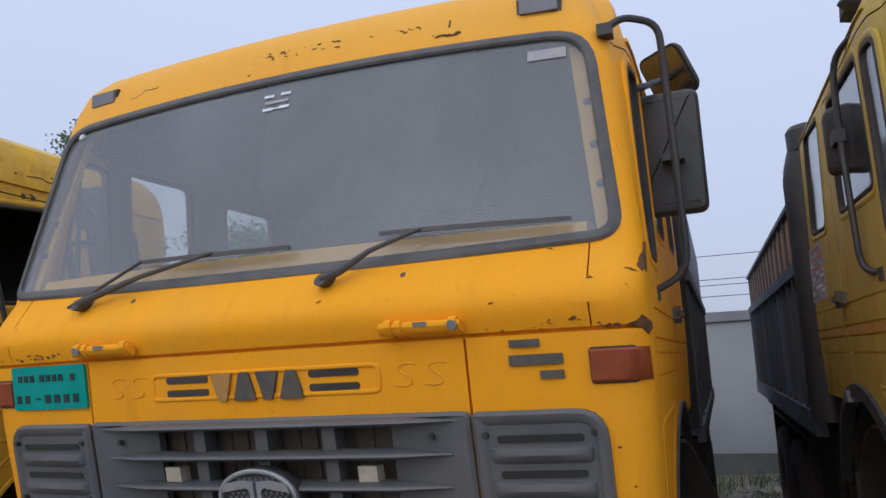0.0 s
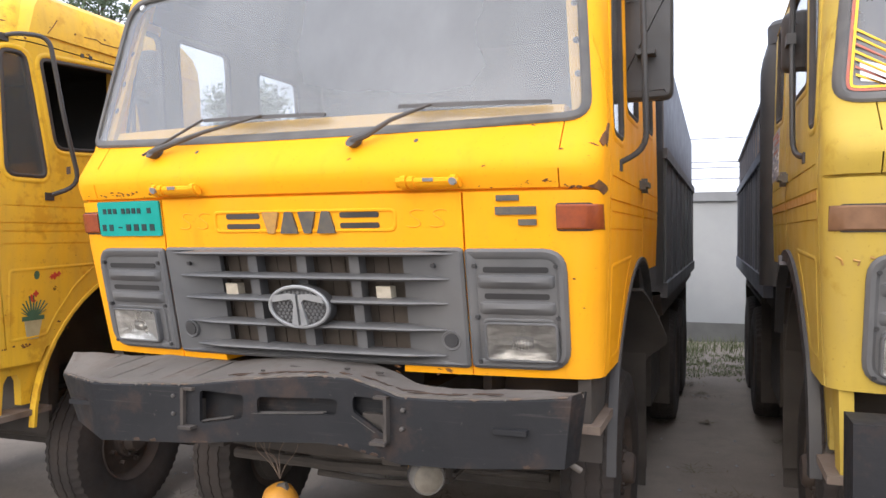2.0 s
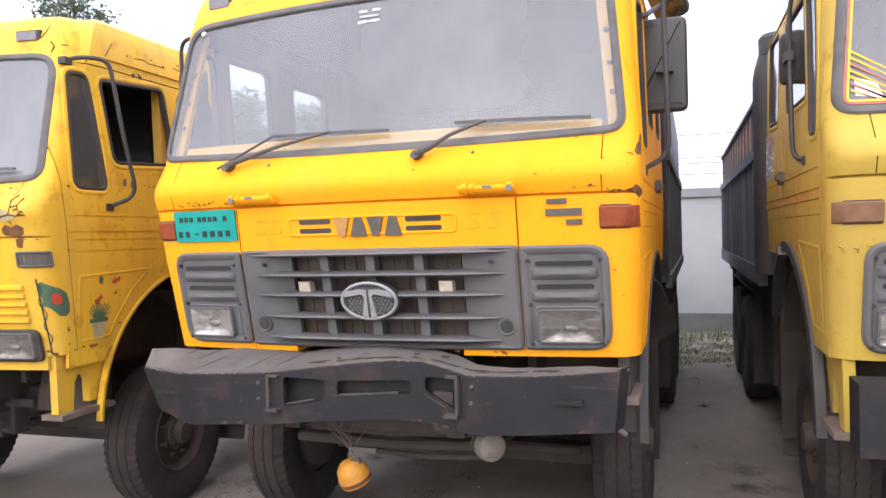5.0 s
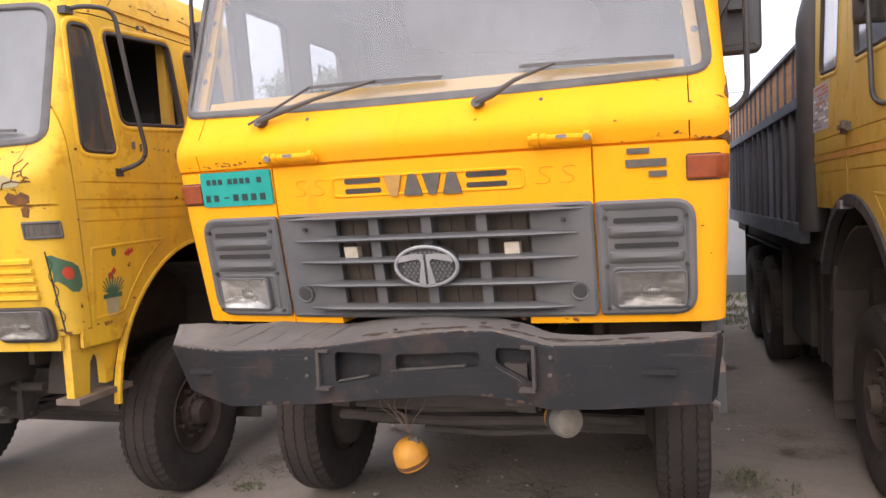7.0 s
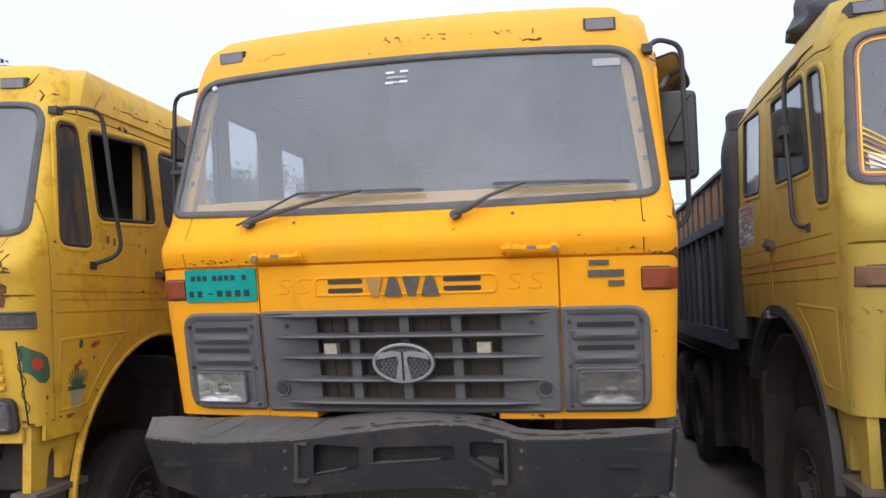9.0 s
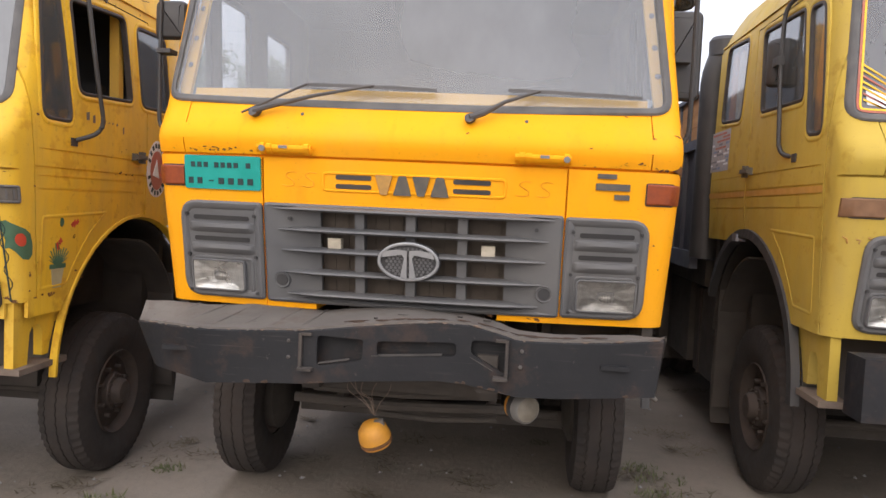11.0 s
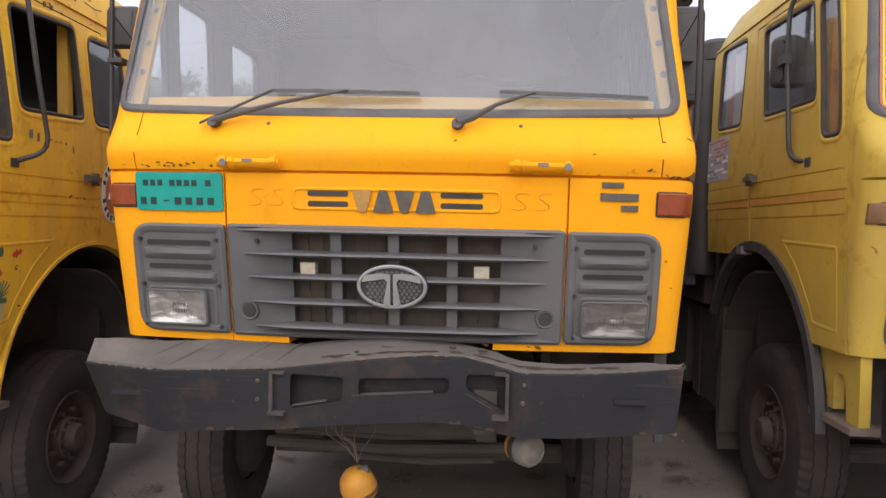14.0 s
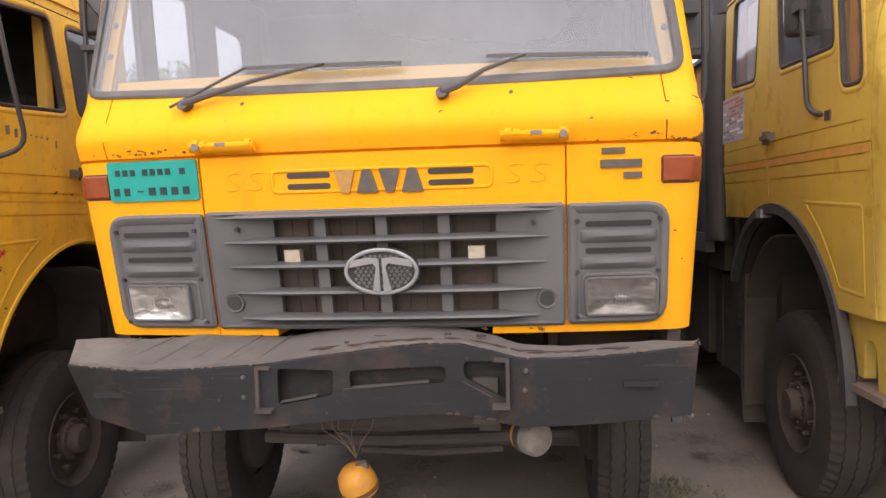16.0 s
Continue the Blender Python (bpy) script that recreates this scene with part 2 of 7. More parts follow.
CHROME = plain("mirror_silver", (0.8, 0.82, 0.84), (0.76, 0.78, 0.8), 3, 0.08, metal=1.0, bump=0.0)
DUSTMIRROR = plain("dusty_old_mirror", (0.20, 0.20, 0.19), (0.30, 0.30, 0.28), 6, 0.3, metal=0.9)
REFLECTOR = facets("lamp_reflector", (0.40, 0.385, 0.365), (0.24, 0.23, 0.215), 0.34)
# brighter copy of the silver that carries the left lamp's stronger reflection
FACET = facets("bright_lamp_reflector", (0.93, 0.93, 0.92), (0.66, 0.66, 0.65), 0.22)
DULLRIM = plain("dull_lamp_rim", (0.13, 0.125, 0.115), (0.19, 0.18, 0.165), 14, 0.6)
CREAM = plain("cream_marker", (0.52, 0.47, 0.37), (0.40, 0.35, 0.27), 30, 0.5)
WHITE = plain("white_sticker", (0.72, 0.73, 0.75), (0.62, 0.63, 0.65), 30, 0.6)
SCRATCH = plain("scratched_paint", (0.78, 0.34, 0.004), (0.70, 0.30, 0.005), 30, 0.6)
CHIP = plain("rusty_chip", (0.085, 0.038, 0.016), (0.19, 0.08, 0.02), 30, 0.85, bump=0.5)
REDST = plain("red_sticker", (0.42, 0.10, 0.06), (0.34, 0.15, 0.10), 22, 0.55)
BLUEST = plain("blue_sticker", (0.12, 0.17, 0.32), (0.3, 0.33, 0.42), 22, 0.55)
FADED = plain("faded_print", (0.30, 0.31, 0.34), (0.42, 0.38, 0.36), 26, 0.7)
YELST = plain("yellow_tape", (0.8, 0.5, 0.02), (0.72, 0.42, 0.02), 22, 0.55)
ORANGEBAND = plain("faded_orange_band", (0.50, 0.27, 0.05), (0.45, 0.26, 0.06), 8, 0.5)
FLAGGREEN = plain("green_brushwork", (0.05, 0.11, 0.06), (0.07, 0.14, 0.08), 18, 0.6)
FLAGRED = plain("red_brushwork", (0.5, 0.05, 0.02), (0.42, 0.06, 0.03), 18, 0.6)
POTGREY = plain("grey_brushwork", (0.34, 0.3, 0.16), (0.42, 0.38, 0.22), 18, 0.6)
CABLE = plain("cable_black", (0.02, 0.02, 0.022), (0.03, 0.03, 0.03), 9, 0.6)
WALLM = plain("grey_plaster", (0.30, 0.31, 0.31), (0.38, 0.385, 0.38), 0.8, 0.9, bump=0.3, dusty=(0.24, 0.25, 0.25))
WALLDARK = plain("damp_plinth", (0.10, 0.10, 0.095), (0.15, 0.15, 0.14), 2, 0.9, bump=0.4)
WALLCAP = plain("concrete_coping", (0.20, 0.205, 0.21), (0.27, 0.27, 0.27), 2, 0.9, bump=0.3)
BARK = plain("bark", (0.09, 0.07, 0.05), (0.14, 0.11, 0.08), 9, 0.9, bump=0.5, stretch=(1, 1, 0.2))
CANVAS = plain("dark_canvas", (0.05, 0.055, 0.075), (0.13, 0.135, 0.15), 7, 0.9, bump=0.5)
STRAW = plain("straw", (0.15, 0.125, 0.085), (0.11, 0.09, 0.062), 9, 0.9)
GRASSM = plain("grass_blades", (0.078, 0.095, 0.038), (0.125, 0.128, 0.055), 6, 0.8)
# greens lightened so that distance haze sits in the leaf colour
LEAF = plain("leaves", (0.105, 0.15, 0.085), (0.145, 0.19, 0.115), 1.5, 0.6)
WINDSCREEN = glass("dusty_windscreen", (0.88, 0.9, 0.92), 0.3, (0.50, 0.52, 0.54), thick=2.6)
WINDSCREEN_PALE = glass("pale_dusty_windscreen", (0.88, 0.9, 0.92), 0.82, (0.215, 0.225, 0.232))
WINDSCREEN_DIM = glass("dim_dusty_windscreen", (0.88, 0.9, 0.92), 0.7, (0.20, 0.205, 0.215))
SIDEGLASS = glass("dusty_side_glass", (0.86, 0.87, 0.86), 0.07, (0.42, 0.42, 0.40))
LENS = glass("lamp_glass", (0.94, 0.94, 0.93), 0.09, (0.36, 0.34, 0.31))
RADIATOR = plain("dusty_radiator_core", (0.085, 0.068, 0.054), (0.12, 0.096, 0.076), 8, 0.9, bump=0.4, dusty=(0.17, 0.14, 0.11))


def clear_glass():
    k = Nodes("clear_inner_face")
    t = k.n.new("ShaderNodeBsdfTransparent")
    k.l.new(t.outputs[0], k.out.inputs["Surface"])
    k.n.remove(k.bsdf)
    return k.mat


CLEAR = clear_glass()


def ground_material():
    k = Nodes("dusty_yard_ground")
    c = k.mix(k.ramp(k.noise(0.55, 6, 0.6), 0.32, 0.68), (0.165, 0.140, 0.115), (0.27, 0.232, 0.192))
    c = k.mix(k.mul(k.ramp(k.noise(2.6, 7, 0.7), 0.5, 0.72), 0.6), c, (0.15, 0.135, 0.11))
    c = k.mix(k.mul(k.ramp(k.noise(38, 5, 0.7), 0.55, 0.8), 0.55), c, (0.11, 0.10, 0.085))
    k.put(Base_Color=c, Roughness=0.95)
    k.bump(k.noise(16, 8, 0.7), 0.5, 0.02)
    return k.mat


GROUND = ground_material()


# ---- mesh helpers ----
def part(name, bm, material, parent=None, label="", smooth=35.0):
    """Links a bmesh as one mesh object under a thing or a part."""
    me = bpy.data.meshes.new(name)
    bmesh.ops.recalc_face_normals(bm, faces=bm.faces)
    bm.to_mesh(me)
    bm.free()
    me.materials.append(material)
    if smooth:
        for p in me.polygons:
            p.use_smooth = True
        me.set_sharp_from_angle(angle=radians(smooth))
    ob = new(name, me)
    ob.parent = parent
    if label:
        ob["label"] = label
    return ob


def thing(name, m, label, category, group=""):
    ob = new(name)
    ob.empty_display_size = 0.3
    ob.matrix_basis = m
    return tagged(ob, label, category, group)


def BM():
    return bmesh.new()


def box(bm, x0, x1, y0, y1, z0, z1, bev=0.0, nx=1):
    """A box, cut into nx slices along x so that it can bend."""
    xs = [x0 + (x1 - x0) * i / nx for i in range(nx + 1)]
    rings = [[bm.verts.new((x, y, z)) for y, z in ((y0, z0), (y1, z0), (y1, z1), (y0, z1))] for x in xs]
    fs = [bm.faces.new(rings[0][::-1]), bm.faces.new(rings[-1])]
    for a, b in zip(rings, rings[1:]):
        for i in range(4):
            fs.append(bm.faces.new((a[i], a[(i + 1) % 4], b[(i + 1) % 4], b[i])))
    if bev:
        es = {e for f in fs for e in f.edges if e.calc_face_angle(0) > 0.5}
        bmesh.ops.bevel(bm, geom=list(es), offset=bev, segments=2, profile=0.6, affect="EDGES")


def rquad(c, r, n=5, k=1):
    """A polygon with rounded corners; r: one radius, or one for each corner; k: pieces of each straight run."""
    pts = []
    m = len(c)
    for i in range(m):
        p, a, b = Vector(c[i]), Vector(c[i - 1]), Vector(c[(i + 1) % m])
        rr = r[i] if isinstance(r, (tuple, list)) else r
        u, w = (a - p).normalized(), (b - p).normalized()
        for j in range(n + 1):
            s = j / n
            pts.append(tuple(p + u * rr * (1 - s) ** 2 + w * rr * s ** 2))
        r2 = r[(i + 1) % m] if isinstance(r, (tuple, list)) else r
        a2, b2 = p + w * rr, b - w * r2
        pts += [tuple(a2.lerp(b2, j / k)) for j in range(1, k)]
    return pts


def rrect(x0, x1, z0, z1, r, n=5, k=1):
    return rquad([(x0, z0), (x1, z0), (x1, z1), (x0, z1)], r, n, k)


def inset(pts, d):
    """The polygon moved inwards by d (counter-clockwise order)."""
    out = []
    m = len(pts)
    for i in range(m):
        a, p, b = Vector(pts[i - 1]), Vector(pts[i]), Vector(pts[(i + 1) % m])
        u, w = (p - a), (b - p)
        t = (u.normalized() if u.length > 1e-6 else w.normalized()) + (w.normalized() if w.length > 1e-6 else u.normalized())
        t.normalize()
        out.append((p.x - t.y * d, p.y + t.x * d))
    return out


def plate(bm, pts, y0, y1):
    """A prism over a polygon in x and z, from y0 to y1."""
    a = [bm.verts.new((x, y0, z)) for x, z in pts]
    b = [bm.verts.new((x, y1, z)) for x, z in pts]
    bm.faces.new(a)
    bm.faces.new(b[::-1])
    m = len(pts)
    for i in range(m):
        bm.faces.new((a[i], b[i], b[(i + 1) % m], a[(i + 1) % m]))


def pane(bm, pts, y0, y1, rings=6):
    """A sheet over a polygon, meshed so that it can follow a curved surface."""
    cx, cz = sum(p[0] for p in pts) / len(pts), sum(p[1] for p in pts) / len(pts)
    m = len(pts)
    sides = []
    for y in (y0, y1):
        loops = [[bm.verts.new((cx + (x - cx) * s, y, cz + (z - cz) * s)) for x, z in pts] for s in [1 - i / rings for i in range(rings)]]
        for a, b in zip(loops, loops[1:]):
            for i in range(m):
                bm.faces.new((a[i], a[(i + 1) % m], b[(i + 1) % m], b[i]))
        bm.faces.new(loops[-1])
        sides.append(loops[0])
    for i in range(m):
        bm.faces.new((sides[0][i], sides[1][i], sides[1][(i + 1) % m], sides[0][(i + 1) % m]))


def ring(bm, outer, inner, y0, y1, ch=0.0):
    """A frame between two polygons of equal count; ch: chamfer towards y0."""
    m = len(outer)
    mid = lambda p, q, k: (p[0] + (q[0] - p[0]) * k, p[1] + (q[1] - p[1]) * k)
    if ch:
        loops = [[(*p, y1) for p in outer], [(*p, y0 + ch) for p in outer], [(*mid(p, q, 0.3), y0) for p, q in zip(outer, inner)],
                 [(*mid(p, q, 0.75), y0) for p, q in zip(outer, inner)], [(*q, y0 + ch) for q in inner], [(*q, y1) for q in inner]]
    else:
        loops = [[(*p, y1) for p in outer], [(*p, y0) for p in outer], [(*q, y0) for q in inner], [(*q, y1) for q in inner]]
    vs = [[bm.verts.new((x, y, z)) for x, z, y in lp] for lp in loops]
    for a, b in zip(vs, vs[1:] + vs[:1]):
        for i in range(m):
            bm.faces.new((a[i], a[(i + 1) % m], b[(i + 1) % m], b[i]))


def tube(bm, pts, r, n=8, close=True):
    """A round bar along points."""
    pts = [Vector(p) for p in pts]
    rings = []
    for i, p in enumerate(pts):
        d = (pts[min(i + 1, len(pts) - 1)] - pts[max(i - 1, 0)]).normalized()
        u = d.cross(Vector((0.31, 0.17, 0.93))).normalized()
        w = d.cross(u)
        rr = r[i] if isinstance(r, (list, tuple)) else r
        rings.append([bm.verts.new(p + u * rr * math.cos(2 * math.pi * k / n) + w * rr * math.sin(2 * math.pi * k / n)) for k in range(n)])
    for a, b in zip(rings, rings[1:]):
        for k in range(n):
            bm.faces.new((a[k], a[(k + 1) % n], b[(k + 1) % n], b[k]))
    if close:
        bm.faces.new(rings[0][::-1])
        bm.faces.new(rings[-1])


def bend(pts, r=0.06, n=5):
    """A path of straight runs with rounded corners."""
    pts = [Vector(p) for p in pts]
    out = [pts[0]]
    for a, p, b in zip(pts, pts[1:], pts[2:]):
        rr = min(r, (a - p).length * 0.45, (b - p).length * 0.45)
        u, w = (a - p).normalized() * rr, (b - p).normalized() * rr
        out += [p + u * (1 - j / n) ** 2 + w * (j / n) ** 2 for j in range(n + 1)]
    return out + [pts[-1]]


def lathe(bm, prof, n=40, axis="x"):
    """A solid of revolution round an axis; prof: (along the axis, radius)."""
    rings = []
    for a, r in prof:
        lp = []
        for k in range(n):
            c, s = r * math.cos(2 * math.pi * k / n), r * math.sin(2 * math.pi * k / n)
            lp.append(bm.verts.new((a, c, s) if axis == "x" else (c, a, s) if axis == "y" else (c, s, a)))
        rings.append(lp)
    for a, b in zip(rings, rings[1:]):
        for k in range(n):
            bm.faces.new((a[k], a[(k + 1) % n], b[(k + 1) % n], b[k]))
    bm.faces.new(rings[0][::-1])
    bm.faces.new(rings[-1])


def cut(ob, bm):
    """Takes the solid bm away from ob, for good."""
    me = bpy.data.meshes.new("cutter")
    bmesh.ops.recalc_face_normals(bm, faces=bm.faces)
    bm.to_mesh(me)
    bm.free()
    tool = new("cutter", me)
    mod = ob.modifiers.new("cut", "BOOLEAN")
    mod.object, mod.operation, mod.solver = tool, "DIFFERENCE", "EXACT"
    done = bpy.data.meshes.new_from_object(ob.evaluated_get(bpy.context.evaluated_depsgraph_get()))
    ob.modifiers.remove(mod)
    ob.data = done
    bpy.data.objects.remove(tool)


def lerp_table(tab, z):
    for (z0, a), (z1, b) in zip(tab, tab[1:]):
        if z <= z1:
            k = max(0.0, (z - z0) / (z1 - z0))
            return a + (b - a) * k
    return tab[-1][1]


# ---- the cab, one pattern for all three trucks ----
PROF = [(1.2, 0.10), (1.45, 0.045), (1.72, -0.015), (1.94, -0.048), (1.965, -0.060), (1.99, -0.071), (2.015, -0.0775), (2.04, -0.0765), (2.065, -0.067), (2.09, -0.050), (2.12, -0.026), (2.19, 0.036), (2.95, 0.265), (3.06, 0.30), (3.15, 0.335), (3.22, 0.395), (3.262, 0.475), (3.287, 0.59), (3.30, 0.76)]
WID = [(1.2, 1.22), (1.95, 1.245), (2.2, 1.24), (2.95, 1.18), (3.06, 1.165), (3.15, 1.14), (3.22, 1.085), (3.262, 0.99), (3.287, 0.87), (3.30, 0.68)]
BACK = [(2.9, 2.42), (3.06, 2.40), (3.15, 2.36), (3.22, 2.28), (3.30, 2.0)]
LEVELS = [1.2, 1.3, 1.45, 1.6, 1.72, 1.85, 1.94, 1.965, 1.99, 2.015, 2.04, 2.065, 2.09, 2.12, 2.19, 2.4, 2.6, 2.8, 2.95, 3.01, 3.06, 3.11, 3.15, 3.19, 3.22, 3.245, 3.262, 3.277, 3.287, 3.295, 3.30]
CORNER = 0.095


def wid(z):
    return lerp_table(WID, z)


def fy(x, z):
    """The cab's front face: how far back it lies at x and z."""
    w = wid(z)
    a = min(abs(x), w)
    edge = max(0.0, a - (w - CORNER))
    return lerp_table(PROF, z) + 0.085 * (a / w) ** 2 + CORNER - math.sqrt(max(CORNER ** 2 - edge ** 2, 0.0))


BULGE = [(2.2, 0.0), (2.95, 0.045), (3.06, 0.055), (3.15, 0.065), (3.22, 0.09), (3.262, 0.12), (3.30, 0.14)]


def sidew(z, y):
    """Half the cab's width at height z, y back from the front: the sides stand more upright behind the screen."""
    return wid(z) + lerp_table(BULGE, z) * min(1.0, max(0.0, (y - 0.22) / 0.38))


def on_front(bm):
    """Lays flat work (y: depth) on the cab's front face."""
    for v in bm.verts:
        v.co.y += fy(v.co.x, v.co.z)
    return bm


def on_side(bm, side):
    """Lays flat work (x: length, y: depth, z: height) on the cab's side."""
    for v in bm.verts:
        u, d, z = v.co
        v.co = (side * (sidew(z, u) - d), u, z)
    return bm


def loft(bm, inn, levels, short=0.0):
    rings = []
    for z in levels:
        w = wid(z)
        top = lerp_table(BACK, z) - inn - short
        xs = [-w + CORNER * (1 - math.cos(math.pi / 2 * i / 5)) for i in range(6)] + [(-w + CORNER) + (2 * w - 2 * CORNER) * i / 14 for i in range(1, 14)]
        xs += [-x for x in xs[5::-1]]
        k = (w - inn) / w
        pts = [(x * k, fy(x, z) + inn) for x in xs]
        y0 = pts[-1][1]
        side = [y0 + (top - 0.08 - y0) * i for i in (0.03, 0.06, 0.1, 0.15, 0.2, 0.25, 0.3, 0.42, 0.6, 0.8, 1.0)]
        pts += [(sidew(z, y) - inn, y) for y in side]
        w = sidew(z, 1.0)
        pts += [(w - inn - 0.08 * (1 - math.cos(a)), top - 0.08 + 0.08 * math.sin(a)) for a in (0.5, 1.05, 1.57)]
        pts += [(-(w - inn) + 0.08 * (1 - math.cos(a)), top - 0.08 + 0.08 * math.sin(a)) for a in (1.57, 1.05, 0.5)]
        pts += [(-(sidew(z, y) - inn), y) for y in side[::-1]]
        rings.append([bm.verts.new((x, y, z)) for x, y in pts])
    m = len(rings[0])
    for a, b in zip(rings, rings[1:]):
        for i in range(m):
            bm.faces.new((a[i], a[(i + 1) % m], b[(i + 1) % m], b[i]))
    bm.faces.new(rings[0][::-1])
    bm.faces.new(rings[-1])
    return bm


SCREEN = rquad([(-1.222, 2.200), (1.200, 2.200), (1.125, 2.975), (-1.135, 2.975)], (0.1, 0.1, 0.15, 0.15), 6, 14)
# the opening's lower edge sags and its upper edge arches a little
SCREEN = [(x, z + 0.028 * min(1.0, max(-1.0, (z - 2.58) / 0.36)) * (1 - (x / 1.22) ** 2)) for x, z in SCREEN]
MAIN_WINDOWS = (rquad([(0.33, 2.18), (0.665, 2.175), (0.65, 2.88), (0.47, 2.875)], (0.07, 0.07, 0.06, 0.06), 4, 3),
                rquad([(0.785, 2.33), (1.27, 2.34), (1.255, 2.91), (0.775, 2.90)], (0.06, 0.05, 0.06, 0.05), 4, 3),
                rquad([(1.56, 2.36), (2.08, 2.37), (2.06, 2.885), (1.55, 2.875)], 0.07, 4, 3))
LEFT_WINDOWS = (rquad([(0.312, 2.165), (0.597, 2.165), (0.478, 2.868), (0.322, 2.86)], (0.07, 0.06, 0.06, 0.05), 4, 3),
                rquad([(0.655, 2.335), (1.285, 2.372), (1.175, 2.895), (0.558, 2.852)], (0.07, 0.05, 0.06, 0.05), 4, 3),
                rquad([(1.40, 2.36), (1.84, 2.37), (1.74, 2.89), (1.31, 2.875)], 0.07, 4, 3))
RIGHT_WINDOWS = (rquad([(0.312, 2.155), (0.525, 2.165), (0.625, 2.86), (0.46, 2.855)], (0.07, 0.06, 0.06, 0.06), 4, 3),
                 rquad([(0.60, 2.36), (1.305, 2.38), (1.37, 2.90), (0.685, 2.875)], (0.06, 0.05, 0.06, 0.05), 4, 3),
                 rquad([(1.70, 2.385), (2.20, 2.415), (2.15, 2.965), (1.64, 2.93)], 0.07, 4, 3))
AXLE = 1.40


def cab_shell(grille, windows, belt=1.938, bottom=1.2, rake=0.0, short=0.0):
    """The cab's hollow pressing with all its openings and seams; made once, its mesh shared."""
    ob = new("cab", bpy.data.meshes.new("cab"))
    bm = loft(BM(), 0.0, [bottom] + LEVELS[1:], short)
    bmesh.ops.recalc_face_normals(bm, faces=bm.faces)
    bm.to_mesh(ob.data)
    bm.free()
    cut(ob, loft(BM(), 0.028, [1.26, 1.5, 1.72, 1.94, 2.03, 2.19, 2.6, 2.95, 3.06, 3.13], short))
    bm = BM()
    plate(bm, inset(SCREEN, 0.026), -0.5, 0.62)
    if grille:
        plate(bm, rrect(-0.62, 0.665, 1.262, 1.70, 0.03), -0.5, 0.5)
    cut(ob, bm)
    if grille:
        bm = BM()
        plate(bm, [(-0.43, 1.1), (0.43, 1.1), (0.44, 1.33), (-0.44, 1.33)], -0.5, 0.5)
        cut(ob, bm)
    for side in (-1, 1):
        bm = BM()
        for w in windows:
            a = [bm.verts.new((side * 0.9, y, z)) for y, z in inset(w, 0.015)]
            b = [bm.verts.new((side * 1.5, y, z)) for y, z in inset(w, 0.015)]
            bm.faces.new(a), bm.faces.new(b[::-1])
            for i in range(len(a)):
                bm.faces.new((a[i], b[i], b[(i + 1) % len(a)], a[(i + 1) % len(a)]))
        cut(ob, bm)
        bm = BM()
        lathe(bm, [(side * 0.6, 0.93), (side * 1.4, 0.93)], 48)
        bmesh.ops.translate(bm, verts=bm.verts, vec=(0, AXLE + 0.02, 0.72))
        cut(ob, bm)
        bm = BM()
        box(bm, *sorted((side * 0.6, side * 1.4)), AXLE + 0.1, 2.7, 1.0, 1.57)
        cut(ob, bm)
        # seams of the door and pressed lines across it
        for runs in ([(0.238, 0.248, 1.1, 2.93), (1.473, 1.483, 1.55, 2.93)],
                     [(0.236, 1.48, 2.925, 2.932), (0.30, 1.44, 2.00, 2.008), (0.247, 2.44, 1.905, 1.913), (0.30, 1.44, 1.86, 1.866), (0.30, 1.44, 1.79, 1.797), (1.53, 2.3, 1.86, 1.866), (1.53, 2.3, 1.79, 1.797), (1.53, 2.3, 2.0, 2.006)]):
            bm = BM()
            for y0, y1, z0, z1 in runs:
                box(bm, y0, y1, -0.05, 0.016 if z1 - z0 > 0.1 or z0 > 2.9 else 0.005, z0, z1)
            # the door's front edge runs back towards its foot
            for v in bm.verts:
                if v.co.x < 0.25:
                    v.co.x += rake * (1.94 - v.co.z)
            cut(ob, on_side(bm, side))
    for runs in ([(-1.3, 1.3, belt - 0.003, belt + 0.009)], [(-0.688, -0.680, 1.1, belt), (0.722, 0.730, 1.1, belt), (-1.079, -1.074, belt + 0.008, 2.21), (1.09, 1.095, belt + 0.008, 2.21)]):
        bm = BM()
        for x0, x1, z0, z1 in runs:
            n = 40 if x1 - x0 > 1 else 1
            box(bm, x0, x1, -0.05, 0.024, z0, z1, nx=n)
        cut(ob, on_front(bm))
    me = ob.data
    bpy.data.objects.remove(ob)
    for p in me.polygons:
        p.use_smooth = True
    me.set_sharp_from_angle(angle=radians(28))
    return me


def lean(cab, near, off):
    """Sets the sides of a cab's upper half out of true; near, off: sideways shift by height for x below and above 0."""
    for ob in [cab] + list(cab.children):
        if ob.name.startswith("roof_marker"):
            continue
        for v in ob.data.vertices:
            x, z = v.co.x, v.co.z
            v.co.x += lerp_table(near if x < 0 else off, z) * min(1.0, abs(x) / 1.12)


SLOPE = [(-30, -0.30), (-8, -0.26), (-4.5, -0.20), (-2.45, -0.145), (-1.6, -0.085), (-0.9, -0.045), (1.0, 0.0), (2.2, 0.035), (8, 0.07), (30, 0.07)]


def level(x):
    """The yard falls away towards the painted truck."""
    return lerp_table(SLOPE, x)


